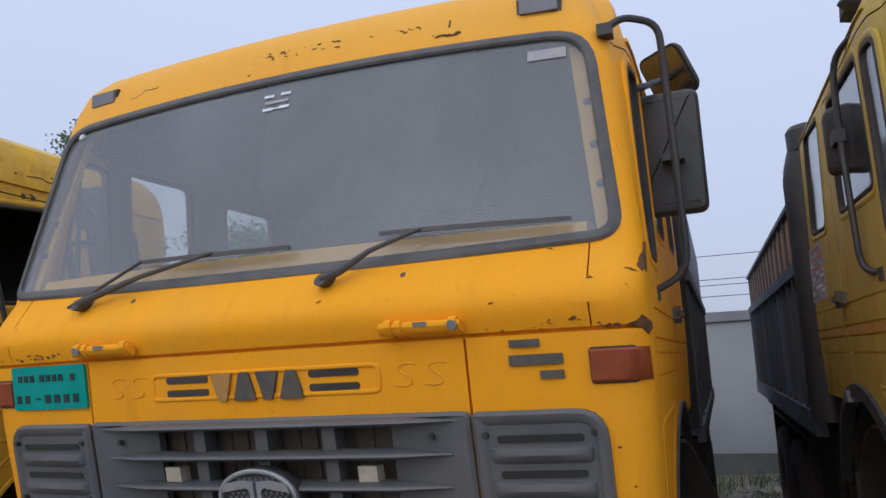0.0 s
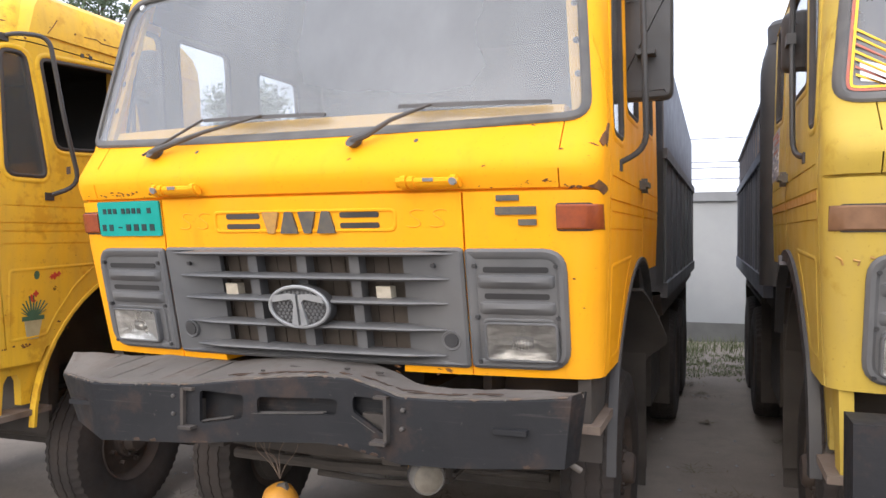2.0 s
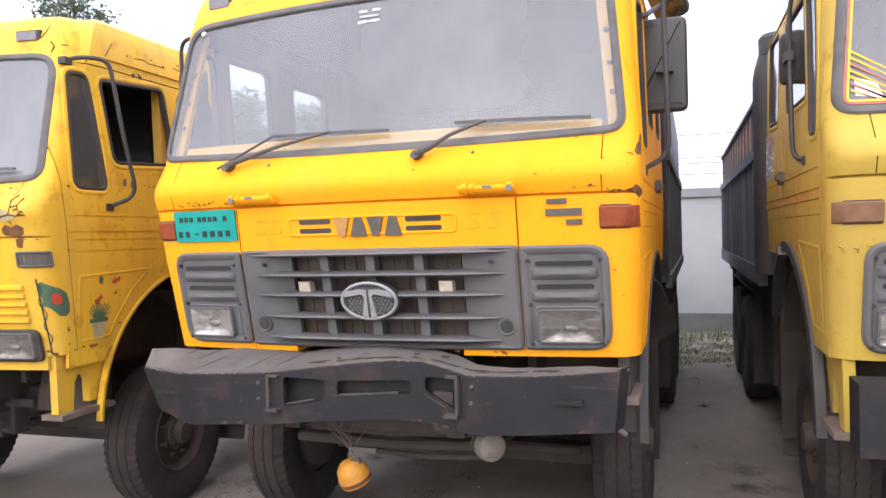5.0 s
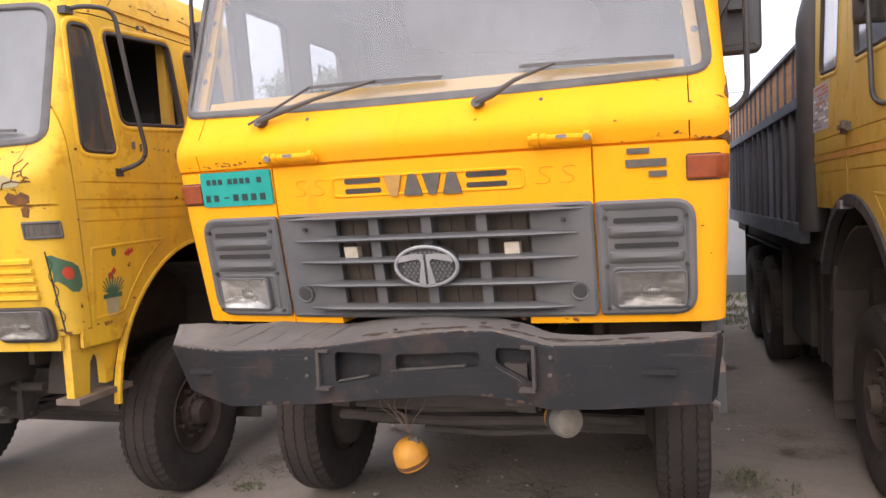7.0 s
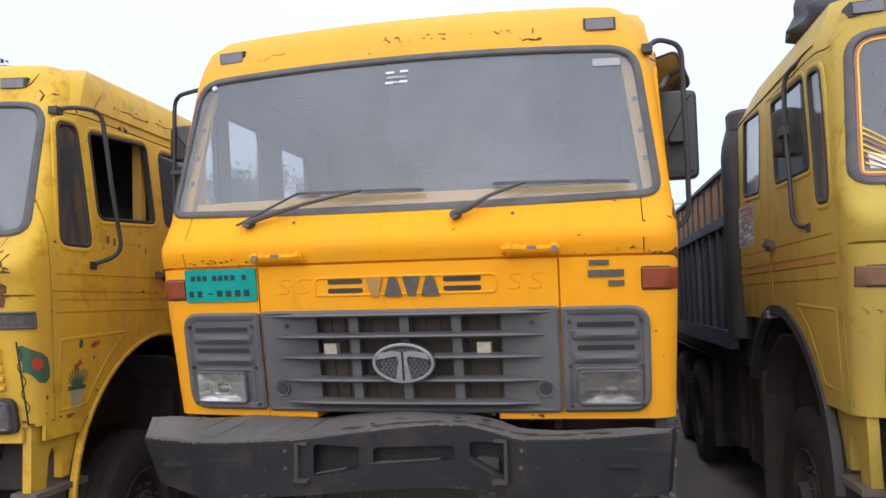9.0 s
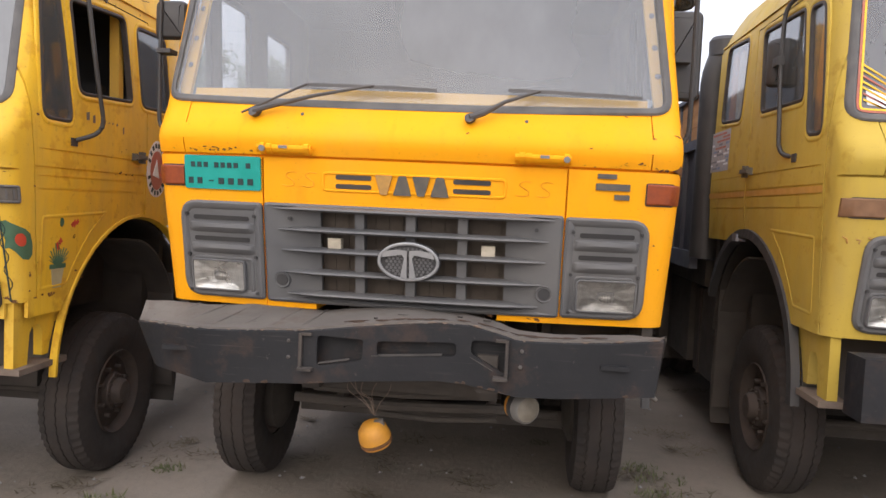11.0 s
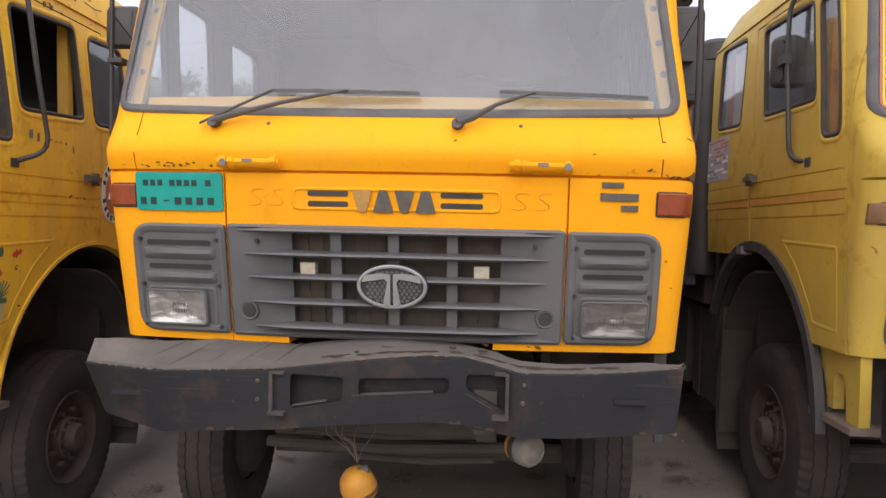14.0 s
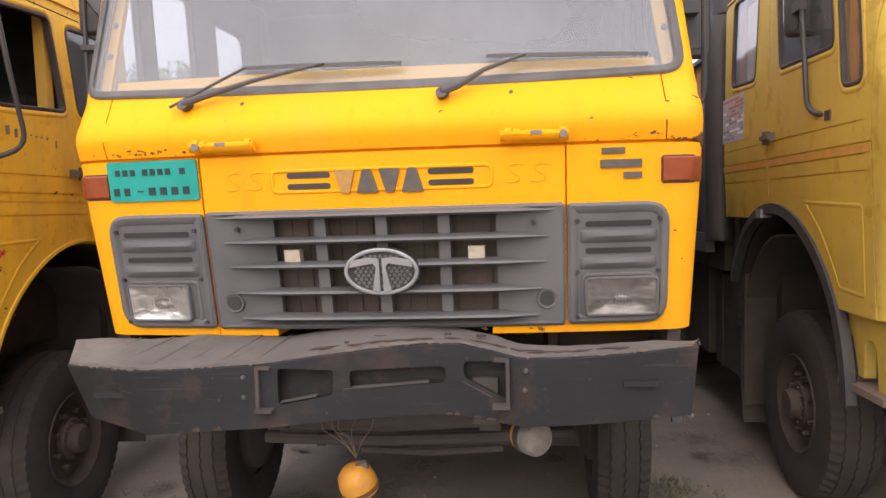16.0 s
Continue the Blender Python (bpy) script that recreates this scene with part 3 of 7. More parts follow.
def wheel(truck, x, y, side, rear=False):
    """A wheel with its tyre, lugs, hub and nuts; side: where its face looks."""
    R, W = 0.535, 0.285
    bm = BM()
    d = -0.06 if rear else 0.05
    lathe(bm, [(-0.10, 0.20), (-0.10, 0.275), (0.105, 0.285), (0.125, 0.275), (0.09, 0.25), (0.04 + d * 0.4, 0.235), (0.02 + d, 0.15), (0.02 + d, 0.11)], 36)
    disc = part("wheel", bm, RIM, truck, "rusty steel disc wheel")
    disc.location = (x, y, R - 0.015 - truck.location.z + level(truck.location.x + x))
    if side < 0:
        disc.rotation_euler = (0, 0, math.pi)
    bm = BM()
    h = W / 2
    prof = [(-h + 0.03, 0.275), (-h, 0.36), (-h, 0.44), (-h + 0.015, 0.505), (-h + 0.05, R - 0.012), (-0.05, R - 0.006), (0.05, R - 0.006), (h - 0.05, R - 0.012), (h - 0.015, 0.505), (h, 0.44), (h, 0.36), (h - 0.03, 0.275)]
    n = 216
    rings = []
    for i, (q, r) in enumerate(prof):
        shoulder = i in (3, 4, 7, 8)
        lp = []
        for j in range(n):
            rr = r - (0.010 if shoulder and j % 4 in ((0, 1) if q < 0 else (2, 3)) else 0.0)
            lp.append(bm.verts.new((q, rr * math.cos(2 * math.pi * j / n), rr * math.sin(2 * math.pi * j / n))))
        rings.append(lp)
        if i in (4, 5, 6):
            q2 = (prof[i][0] + prof[i + 1][0]) / 2
            for dq, dr in ((-0.005, 0.0), (-0.003, -0.007), (0.003, -0.007), (0.005, 0.0)):
                w = 0.004
                rings.append([bm.verts.new((q2 + dq + w * (abs(j % 4 - 2) - 1), (R - 0.008 + dr) * math.cos(2 * math.pi * j / n), (R - 0.008 + dr) * math.sin(2 * math.pi * j / n))) for j in range(n)])
    for p, q in zip(rings, rings[1:]):
        for j in range(n):
            bm.faces.new((p[j], p[(j + 1) % n], q[(j + 1) % n], q[j]))
    part("tyre", bm, TYRE, disc, "worn black tyre grey with dust")
    bm = BM()
    e = 0.02 + d
    lathe(bm, [(e - 0.02, 0.128), (e + 0.035, 0.125), (e + 0.042, 0.118), (e + 0.045, 0.088), (e + 0.085, 0.082), (e + 0.10, 0.07), (e + 0.103, 0.03)], 24)
    hub = part("hub", bm, RIM, disc, "rusty hub with a ring of bolts")
    for k in range(10):
        a = 2 * math.pi * k / 10
        bm = BM()
        lathe(bm, [(e + 0.03, 0.009), (e + 0.055, 0.009), (e + 0.057, 0.005)], 6)
        bmesh.ops.translate(bm, verts=bm.verts, vec=(0, 0.104 * math.cos(a), 0.104 * math.sin(a)))
        part("hub_bolt", bm, RIM, disc, smooth=0)
    bm = BM()
    lathe(bm, [(-0.20, 0.06), (-0.19, 0.15), (-0.15, 0.235), (-0.03, 0.24), (-0.02, 0.2)], 28)
    part("brake_drum", bm, SHADEIRON, disc)
    for k in range(8):
        a = 2 * math.pi * (k + 0.5) / 8
        bm = BM()
        lathe(bm, [(e - 0.01, 0.017), (e + 0.035, 0.017), (e + 0.038, 0.01)], 6)
        bmesh.ops.translate(bm, verts=bm.verts, vec=(0, 0.165 * math.cos(a), 0.165 * math.sin(a)))
        part("wheel_nut", bm, RIM, disc, smooth=0)
    return disc


def mirror_arm(truck, side, mirror="none"):
    """The tubular mirror arm on the door and what hangs on it."""
    s = side
    top, low = 2.93, 2.06
    far = s < 0 and mirror == "tall"
    x = 1.60 if far else 1.34
    yh = 0.86 if far else 0.78
    runs = [(1.15, 0.36, top), (1.24, 0.40, top + 0.02), (x, 0.52, top + 0.02), (x + 0.02, 0.60, 2.5), (x + 0.03, 0.70, low + 0.07), (1.21, 0.60, low)]
    if mirror == "tall":
        runs = [(1.16, 0.36, 2.955), (1.22, 0.40, 3.01), (1.335, 0.46, 2.99), (1.345, 0.50, 2.5), (1.35, 0.54, 2.13), (1.21, 0.54, low)]
    if far:
        runs = [(1.15, 0.58, 3.02), (1.28, 0.66, 3.05), (1.64, 0.84, 3.06), (1.645, 0.85, 2.5), (1.645, 0.86, 2.12), (1.21, 0.60, low)]
    if mirror == "small":
        runs = [(1.15, 0.66, 2.965), (1.19, 0.72, 2.985), (1.265, 0.90, 2.94), (1.272, 0.90, 2.63), (1.272, 0.83, 2.09), (1.21, 0.66, 2.065)]
    bm = BM()
    tube(bm, bend([(s * a, b, c) for a, b, c in runs], 0.09), 0.013)
    arm = part("mirror_arm", bm, BLACKP, truck, "black bent tube")
    bm = BM()
    b, c = runs[0][1], runs[0][2]
    box(bm, *sorted((s * 1.14, s * 1.19)), b - 0.03, b + 0.03, c - 0.025, c + 0.015, 0.008)
    part("bracket", bm, BLACKP, arm)
    bm = BM()
    fy_ = runs[-1][1]
    box(bm, *sorted((s * 1.20, s * 1.25)), fy_ - 0.03, fy_ + 0.03, low - 0.02, low + 0.025, 0.008)
    part("bracket", bm, BLACKP, arm)
    if mirror == "none":
        return
    tall = mirror == "tall"
    x0, x1, z0, z1 = ((x - 0.105, x + 0.085, 2.66, 2.88) if far else (1.155, 1.44, 2.375, 2.85)) if tall else (1.10, 1.305, 2.495, 2.77)
    bm = BM()
    a = rrect(x0, x1, z0, z1, 0.04, 4)
    loops = [(0.04, -0.012), (0.012, -0.006), (0.0, 0.010), (0.0, 0.05)]
    vs = [[bm.verts.new((p * s, yh + y if tall else 0.88 + y + (p - 1.115) * 0.6, q)) for p, q in inset(a, i)] for i, y in loops]
    for p, q in zip(vs, vs[1:]):
        for i in range(len(a)):
            bm.faces.new((p[i], p[(i + 1) % len(a)], q[(i + 1) % len(a)], q[i]))
    bm.faces.new(vs[0]), bm.faces.new(vs[-1])
    head = part("mirror_head", bm, BLACKP, arm, "black plastic mirror housing")
    bm = BM()
    plate(bm, [(p * s, q) for p, q in inset(a, 0.015)], 0.051, 0.055)
    for v in bm.verts:
        v.co.y += yh if tall else 0.88 + (abs(v.co.x) - 1.115) * 0.6
    part("mirror_glass", bm, CHROME, arm)
    if not tall:
        bm = BM()
        q = rrect(1.15, 1.26, 2.56, 2.70, 0.02, 3)
        plate(bm, [(p * s, r) for p, r in q], -0.015, 0.02)
        for v in bm.verts:
            v.co.y += 0.88 + (abs(v.co.x) - 1.115) * 0.6
        part("mirror_boss", bm, BLACKP, arm)
        bm = BM()
        box(bm, *sorted((s * 1.255, s * 1.295)), 0.88, 0.97, 2.60, 2.65, 0.008)
        part("clamp", bm, BLACKP, arm)
    if tall:
        bm = BM()
        box(bm, *sorted((s * (x - 0.05), s * (x + 0.03))), yh - 0.085, yh + 0.015, 2.56, 2.585, 0.006)
        part("clamp", bm, BLACKP, arm)
    if tall and s > 0:
        # the small wide-angle mirror above
        bm = BM()
        a = rrect(-0.125, 0.125, -0.115, 0.115, 0.05, 4)
        vs = [[bm.verts.new((p, y, q)) for p, q in inset(a, i)] for i, y in ((0.05, -0.045), (0.02, -0.03), (0, 0.0), (0, 0.012))]
        for p, q in zip(vs, vs[1:]):
            for i in range(len(a)):
                bm.faces.new((p[i], p[(i + 1) % len(a)], q[(i + 1) % len(a)], q[i]))
        bm.faces.new(vs[0]), bm.faces.new(vs[-1])
        m = Matrix.Translation((s * 1.335, 1.15, 3.05)) @ Vector((-0.62 * s, -0.60, -0.5)).to_track_quat("Y", "Z").to_matrix().to_4x4()
        bmesh.ops.transform(bm, matrix=m, verts=bm.verts)
        part("wide_mirror", bm, BLACKP, arm, "square black wide-angle mirror")
        bm = BM()
        plate(bm, inset(a, 0.012), 0.0125, 0.016)
        bmesh.ops.transform(bm, matrix=m, verts=bm.verts)
        part("mirror_glass", bm, DUSTMIRROR, arm)
        bm = BM()
        tube(bm, [(s * 1.16, 0.62, 2.82), (s * 1.25, 0.66, 2.84), (s * 1.335, 1.13, 3.03)], 0.014)
        part("bracket", bm, BLACKP, arm)


def headlight(parent, cx, silver=None):
    """A rectangular headlamp: reflector bowl, rim and glass."""
    x0, x1, z0, z1 = cx - 0.14, cx + 0.14, 1.283, 1.439
    o = rrect(x0, x1, z0, z1, 0.025, 4)
    bm = BM()
    ring(bm, o, inset(o, 0.010), -0.044, 0.01, 0.004)
    rim = part("headlight", on_front(bm), GREY, parent)
    bm = BM()
    cx_, cz_ = cx, (z0 + z1) / 2
    m = len(o)
    vs = []
    for i in range(8):
        k = 1 - i / 8
        vs.append([bm.verts.new((cx_ + (p - cx_) * 0.95 * k, -0.012 - 0.026 * k ** 2, cz_ + (q - cz_) * 0.93 * k)) for p, q in o])
    for p, q in zip(vs, vs[1:]):
        for i in range(m):
            bm.faces.new((p[i], p[(i + 1) % m], q[(i + 1) % m], q[i]))
    bm.faces.new(vs[-1])
    part("reflector", on_front(bm), silver or REFLECTOR, rim)
    # bulge added to give the bright sky reflection in the bowl's middle
    bm = BM()
    bmesh.ops.create_uvsphere(bm, u_segments=14, v_segments=8, radius=1.0)
    bmesh.ops.transform(bm, matrix=Matrix.Translation((cx + 0.004, -0.016, 1.352)) @ Matrix.Diagonal((0.036, 0.018, 0.019, 1.0)), verts=bm.verts)
    part("bulb_shield", on_front(bm), REFLECTOR, rim, "silvered bulge added for the bowl's bright reflection")
    bm = BM()
    pane(bm, inset(o, 0.006), -0.043, -0.040, 3)
    lens = part("lens", on_front(bm), LENS, rim)
    lens.visible_shadow = False
    for k in range(6):
        bm = BM()
        xx = cx - 0.03 + 0.013 * k
        box(bm, xx - 0.002, xx + 0.002, -0.0448, -0.0432, 1.335, 1.372)
        ob = part("lens_rib", on_front(bm), LENS, rim)
        ob.visible_shadow = False


def lamp_panel(truck, side):
    """The grey plastic panel with two louvres round a headlamp."""
    xs = (0.729, 1.11) if side > 0 else (-1.11, -0.689)
    r = (0.02, 0.09, 0.09, 0.02) if side > 0 else (0.09, 0.02, 0.02, 0.09)
    o = rquad([(xs[0], 1.252), (xs[1], 1.252), (xs[1], 1.722), (xs[0], 1.722)], r, 5, 4)
    bm = BM()
    vs = [[bm.verts.new((p, y, q)) for p, q in inset(o, i)] for i, y in ((0, 0.01), (0, -0.016), (0.012, -0.028), (0.028, -0.026), (0.040, -0.015))]
    for p, q in zip(vs, vs[1:]):
        for i in range(len(o)):
            bm.faces.new((p[i], p[(i + 1) % len(o)], q[(i + 1) % len(o)], q[i]))
    bm.faces.new(vs[-1])
    body = part("headlight_panel", on_front(bm), GREY, truck, "dull grey plastic panel with two louvres")
    a, b = xs[0] + 0.045, xs[1] - 0.045
    for z in (1.641, 1.539):
        # a flat dark plate paints the shade of an open slot
        bm = BM()
        plate(bm, rrect(a + 0.022, b - 0.022, z - 0.011, z + 0.011, 0.01, 3), -0.0175, -0.004)
        part("louvre_slot", on_front(bm), DARKIN, body, "flat dark plate for a shaded louvre slot")
        bm = BM()
        prof = [(-0.008, z - 0.075), (-0.027, z - 0.064), (-0.037, z - 0.046), (-0.031, z - 0.026), (-0.008, z - 0.017)]
        rows = [[bm.verts.new((a + (b - a) * i, -0.008 + (y + 0.008) * k, zz)) for y, zz in prof] for i, k in ((0, 0.25), (0.03, 0.7), (0.08, 1), (0.36, 1), (0.64, 1), (0.92, 1), (0.97, 0.7), (1, 0.25))]
        for p, q in zip(rows, rows[1:]):
            for i in range(4):
                bm.faces.new((p[i], p[i + 1], q[i + 1], q[i]))
            bm.faces.new((p[0], q[0], q[4], p[4]))
        bm.faces.new(rows[0]), bm.faces.new(rows[-1][::-1])
        part("slat", on_front(bm), GREY, body)
    for x in (a - 0.008, b + 0.008):
        for z in (1.655, 1.458, 1.28):
            bm = BM()
            lathe(bm, [(-0.034, 0.004), (-0.034, 0.008), (-0.01, 0.009)], 10, "y")
            bmesh.ops.translate(bm, verts=bm.verts, vec=(x, 0, z))
            part("screw", on_front(bm), BLACKP, body)
    bm = BM()
    q = rrect(a + 0.006, b - 0.006, 1.272, 1.454, 0.03, 4)
    ring(bm, q, inset(q, 0.016), -0.022, -0.004, 0.004)
    part("lamp_surround", on_front(bm), GREY, body)
    headlight(body, 0.932 if side > 0 else -0.92, REFLECTOR if side > 0 else FACET)
    return body


GX = 0.025


def grille(truck):
    """The wide grey grille with four ledges, three bars and the oval badge."""
    bm = BM()
    o = rrect(GX - 0.704, GX + 0.696, 1.248, 1.726, 0.02, 3, 12)
    n = rrect(GX - 0.435, GX + 0.437, 1.285, 1.697, 0.012, 3, 12)
    loops = [(0, 0.012), (0, -0.012), (0.012, -0.022)]
    vs = [[bm.verts.new((p, y, q)) for p, q in inset(o, i)] for i, y in loops]
    m = len(o)
    for p, q in zip(vs, vs[1:]):
        for i in range(m):
            bm.faces.new((p[i], p[(i + 1) % m], q[(i + 1) % m], q[i]))
    last = vs[-1]
    a = [bm.verts.new((p, 0.02, q)) for p, q in n]
    b = [bm.verts.new((p, 0.05, q)) for p, q in n]
    for s, t in ((last, a), (a, b)):
        for i in range(m):
            bm.faces.new((s[i], s[(i + 1) % m], t[(i + 1) % m], t[i]))
    g = part("grille", on_front(bm), GREY, truck, "dull grey plastic grille with broad ledges", smooth=30)
    bm = BM()
    box(bm, GX - 0.62, GX + 0.62, 0.09, 0.12, 1.25, 1.74, nx=8)
    part("radiator", on_front(bm), RADIATOR, g, "dark dusty radiator core")
    for k in range(14):
        bm = BM()
        box(bm, GX - 0.45 + k * 0.066, GX - 0.446 + k * 0.066, 0.082, 0.095, 1.26, 1.72)
        part("radiator_fin", on_front(bm), RADIATOR, g)
    for x in (GX - 0.24, GX, GX + 0.24):
        bm = BM()
        box(bm, x - 0.022, x + 0.022, -0.012, 0.05, 1.29, 1.71, 0.006)
        part("bar", on_front(bm), GREY, g)
    for z, w in ((1.703, 0.64), (1.605, 0.615), (1.508, 0.605), (1.402, 0.59), (1.297, 0.58)):
        bm = BM()
        rows = []
        for i in range(25):
            t = -1 + i / 12
            x = GX + w * t * 1.03
            e = min(1.0, (1 - abs(t)) * 4 + 0.02)
            deep = 0.018 + 0.042 * e
            rows.append([bm.verts.new((x, y, zz)) for y, zz in ((0.03, z - 0.012), (-deep * 0.75, z - 0.012 * e), (-deep, z - 0.004), (-deep * 0.9, z + 0.004 * e), (-0.012, z + 0.016 * e), (0.03, z + 0.016 * e))])
        for p, q in zip(rows, rows[1:]):
            for i in range(6):
                bm.faces.new((p[i], p[(i + 1) % 6], q[(i + 1) % 6], q[i]))
        bm.faces.new(rows[0]), bm.faces.new(rows[-1][::-1])
        part("slat", on_front(bm), GREY, g)
    for x in (GX - 0.625, GX + 0.625):
        bm = BM()
        lathe(bm, [(-0.012, 0.02), (-0.02, 0.038), (-0.012, 0.042), (0.01, 0.042)], 20, "y")
        bmesh.ops.translate(bm, verts=bm.verts, vec=(x, 0, 1.358))
        part("lock_boss", on_front(bm), GREY, g)
        bm = BM()
        lathe(bm, [(-0.022, 0.022), (-0.022, 0.028), (-0.01, 0.03)], 14, "y")
        bmesh.ops.translate(bm, verts=bm.verts, vec=(x, 0, 1.358))
        part("lock", on_front(bm), BLACKP, g)
    for x in (GX - 0.575, GX + 0.575):
        bm = BM()
        lathe(bm, [(-0.026, 0.004), (-0.026, 0.009), (-0.01, 0.01)], 10, "y")
        bmesh.ops.translate(bm, verts=bm.verts, vec=(x, 0, 1.655))
        part("screw", on_front(bm), BLACKP, g)
    for x in (GX - 0.36, GX + 0.36):
        bm = BM()
        box(bm, x - 0.031, x + 0.031, -0.02, 0.03, 1.523, 1.571, 0.008)
        part("marker_block", on_front(bm), CREAM, g, "small dusty cream block")
    # oval badge
    oval = [(GX + 0.146 * math.cos(2 * math.pi * i / 40), 1.482 + 0.094 * math.sin(2 * math.pi * i / 40)) for i in range(40)]
    bm = BM()
    plate(bm, oval, -0.068, -0.02)
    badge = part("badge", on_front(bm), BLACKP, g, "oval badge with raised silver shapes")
    bm = BM()
    ring(bm, inset(oval, 0.003), inset(oval, 0.017), -0.082, -0.06, 0.004)
    part("badge_ring", on_front(bm), SILVER, badge)
    for i in range(-5, 6):
        for j in range(-5, 6):
            x, z = i * 0.02 + (0.01 if j % 2 else 0), j * 0.0145
            if (x / 0.118) ** 2 + (z / 0.072) ** 2 < 1:
                bm = BM()
                lathe(bm, [(-0.072, 0.004), (-0.071, 0.0075), (-0.06, 0.0085)], 6, "y")
                bmesh.ops.translate(bm, verts=bm.verts, vec=(GX + x, 0, 1.482 + z))
                part("mesh_cell", on_front(bm), GREY, badge, smooth=0)
    for s in (-1, 1):
        bm = BM()
        plate(bm, [(GX + s * 0.006, 1.402), (GX + s * 0.036, 1.41), (GX + s * 0.018, 1.50), (GX + s * 0.03, 1.515), (GX + s * 0.122, 1.50), (GX + s * 0.112, 1.528), (GX + s * 0.05, 1.538), (GX + s * 0.006, 1.534)], -0.083, -0.06)
        part("badge_shape", on_front(bm), SILVER, badge)


def wiper(truck, px, sx, ex, rod):
    """A wiper: spindle boss, arm, blade."""
    on = lambda x, z, d: (x, fy(x, z) - d, z)
    bm = BM()
    lathe(bm, [(-0.055, 0.012), (-0.05, 0.022), (0.02, 0.026)], 14, "y")
    bmesh.ops.translate(bm, verts=bm.verts, vec=(px, 0, 2.146))
    w = part("wiper", on_front(bm), WIPERM, truck, "black wiper resting on the windscreen")
    mx = sx + (ex - sx) * rod
    bm = BM()
    tube(bm, [on(px, 2.146, 0.05), on(px + 0.06, 2.168, 0.055), on(px + (mx - px) * 0.5, 2.225, 0.07), on(mx, 2.285, 0.05)], [0.016, 0.014, 0.009, 0.006], 8)
    part("wiper_arm", bm, WIPERM, w)
    bm = BM()
    k = 12
    rows = [[bm.verts.new(on(sx + (ex - sx) * i / k, 2.285 - 0.012 * i / k + dz, 0.02 + dy + (0.012 * math.sin(math.pi * i / k) if dy else 0))) for dz, dy in ((-0.005, 0), (0.005, 0), (0.008, 0.014), (-0.008, 0.014))] for i in range(k + 1)]
    for p, q in zip(rows, rows[1:]):
        for i in range(4):
            bm.faces.new((p[i], p[(i + 1) % 4], q[(i + 1) % 4], q[i]))
    bm.faces.new(rows[0]), bm.faces.new(rows[-1][::-1])
    part("wiper_blade", bm, WIPERM, w)


def roof_lamp(truck, x):
    bm = BM()
    box(bm, x - 0.066, x + 0.066, -0.022, 0.10, 3.068, 3.120, 0.016)
    for v in bm.verts:
        v.co.y += fy(x, 3.09) + 0.10 * (v.co.x - x) * (1 if x > 0 else -1)
    lamp = part("roof_marker_lamp", bm, SMOKED, truck, "small smoked roof marker lamp")
    bm = BM()
    box(bm, x - 0.078, x + 0.078, -0.006, 0.10, 3.058, 3.130, 0.014)
    for v in bm.verts:
        v.co.y += fy(x, 3.09) + 0.10 * (v.co.x - x) * (1 if x > 0 else -1)
    part("lamp_base", bm, BLACKP, lamp)


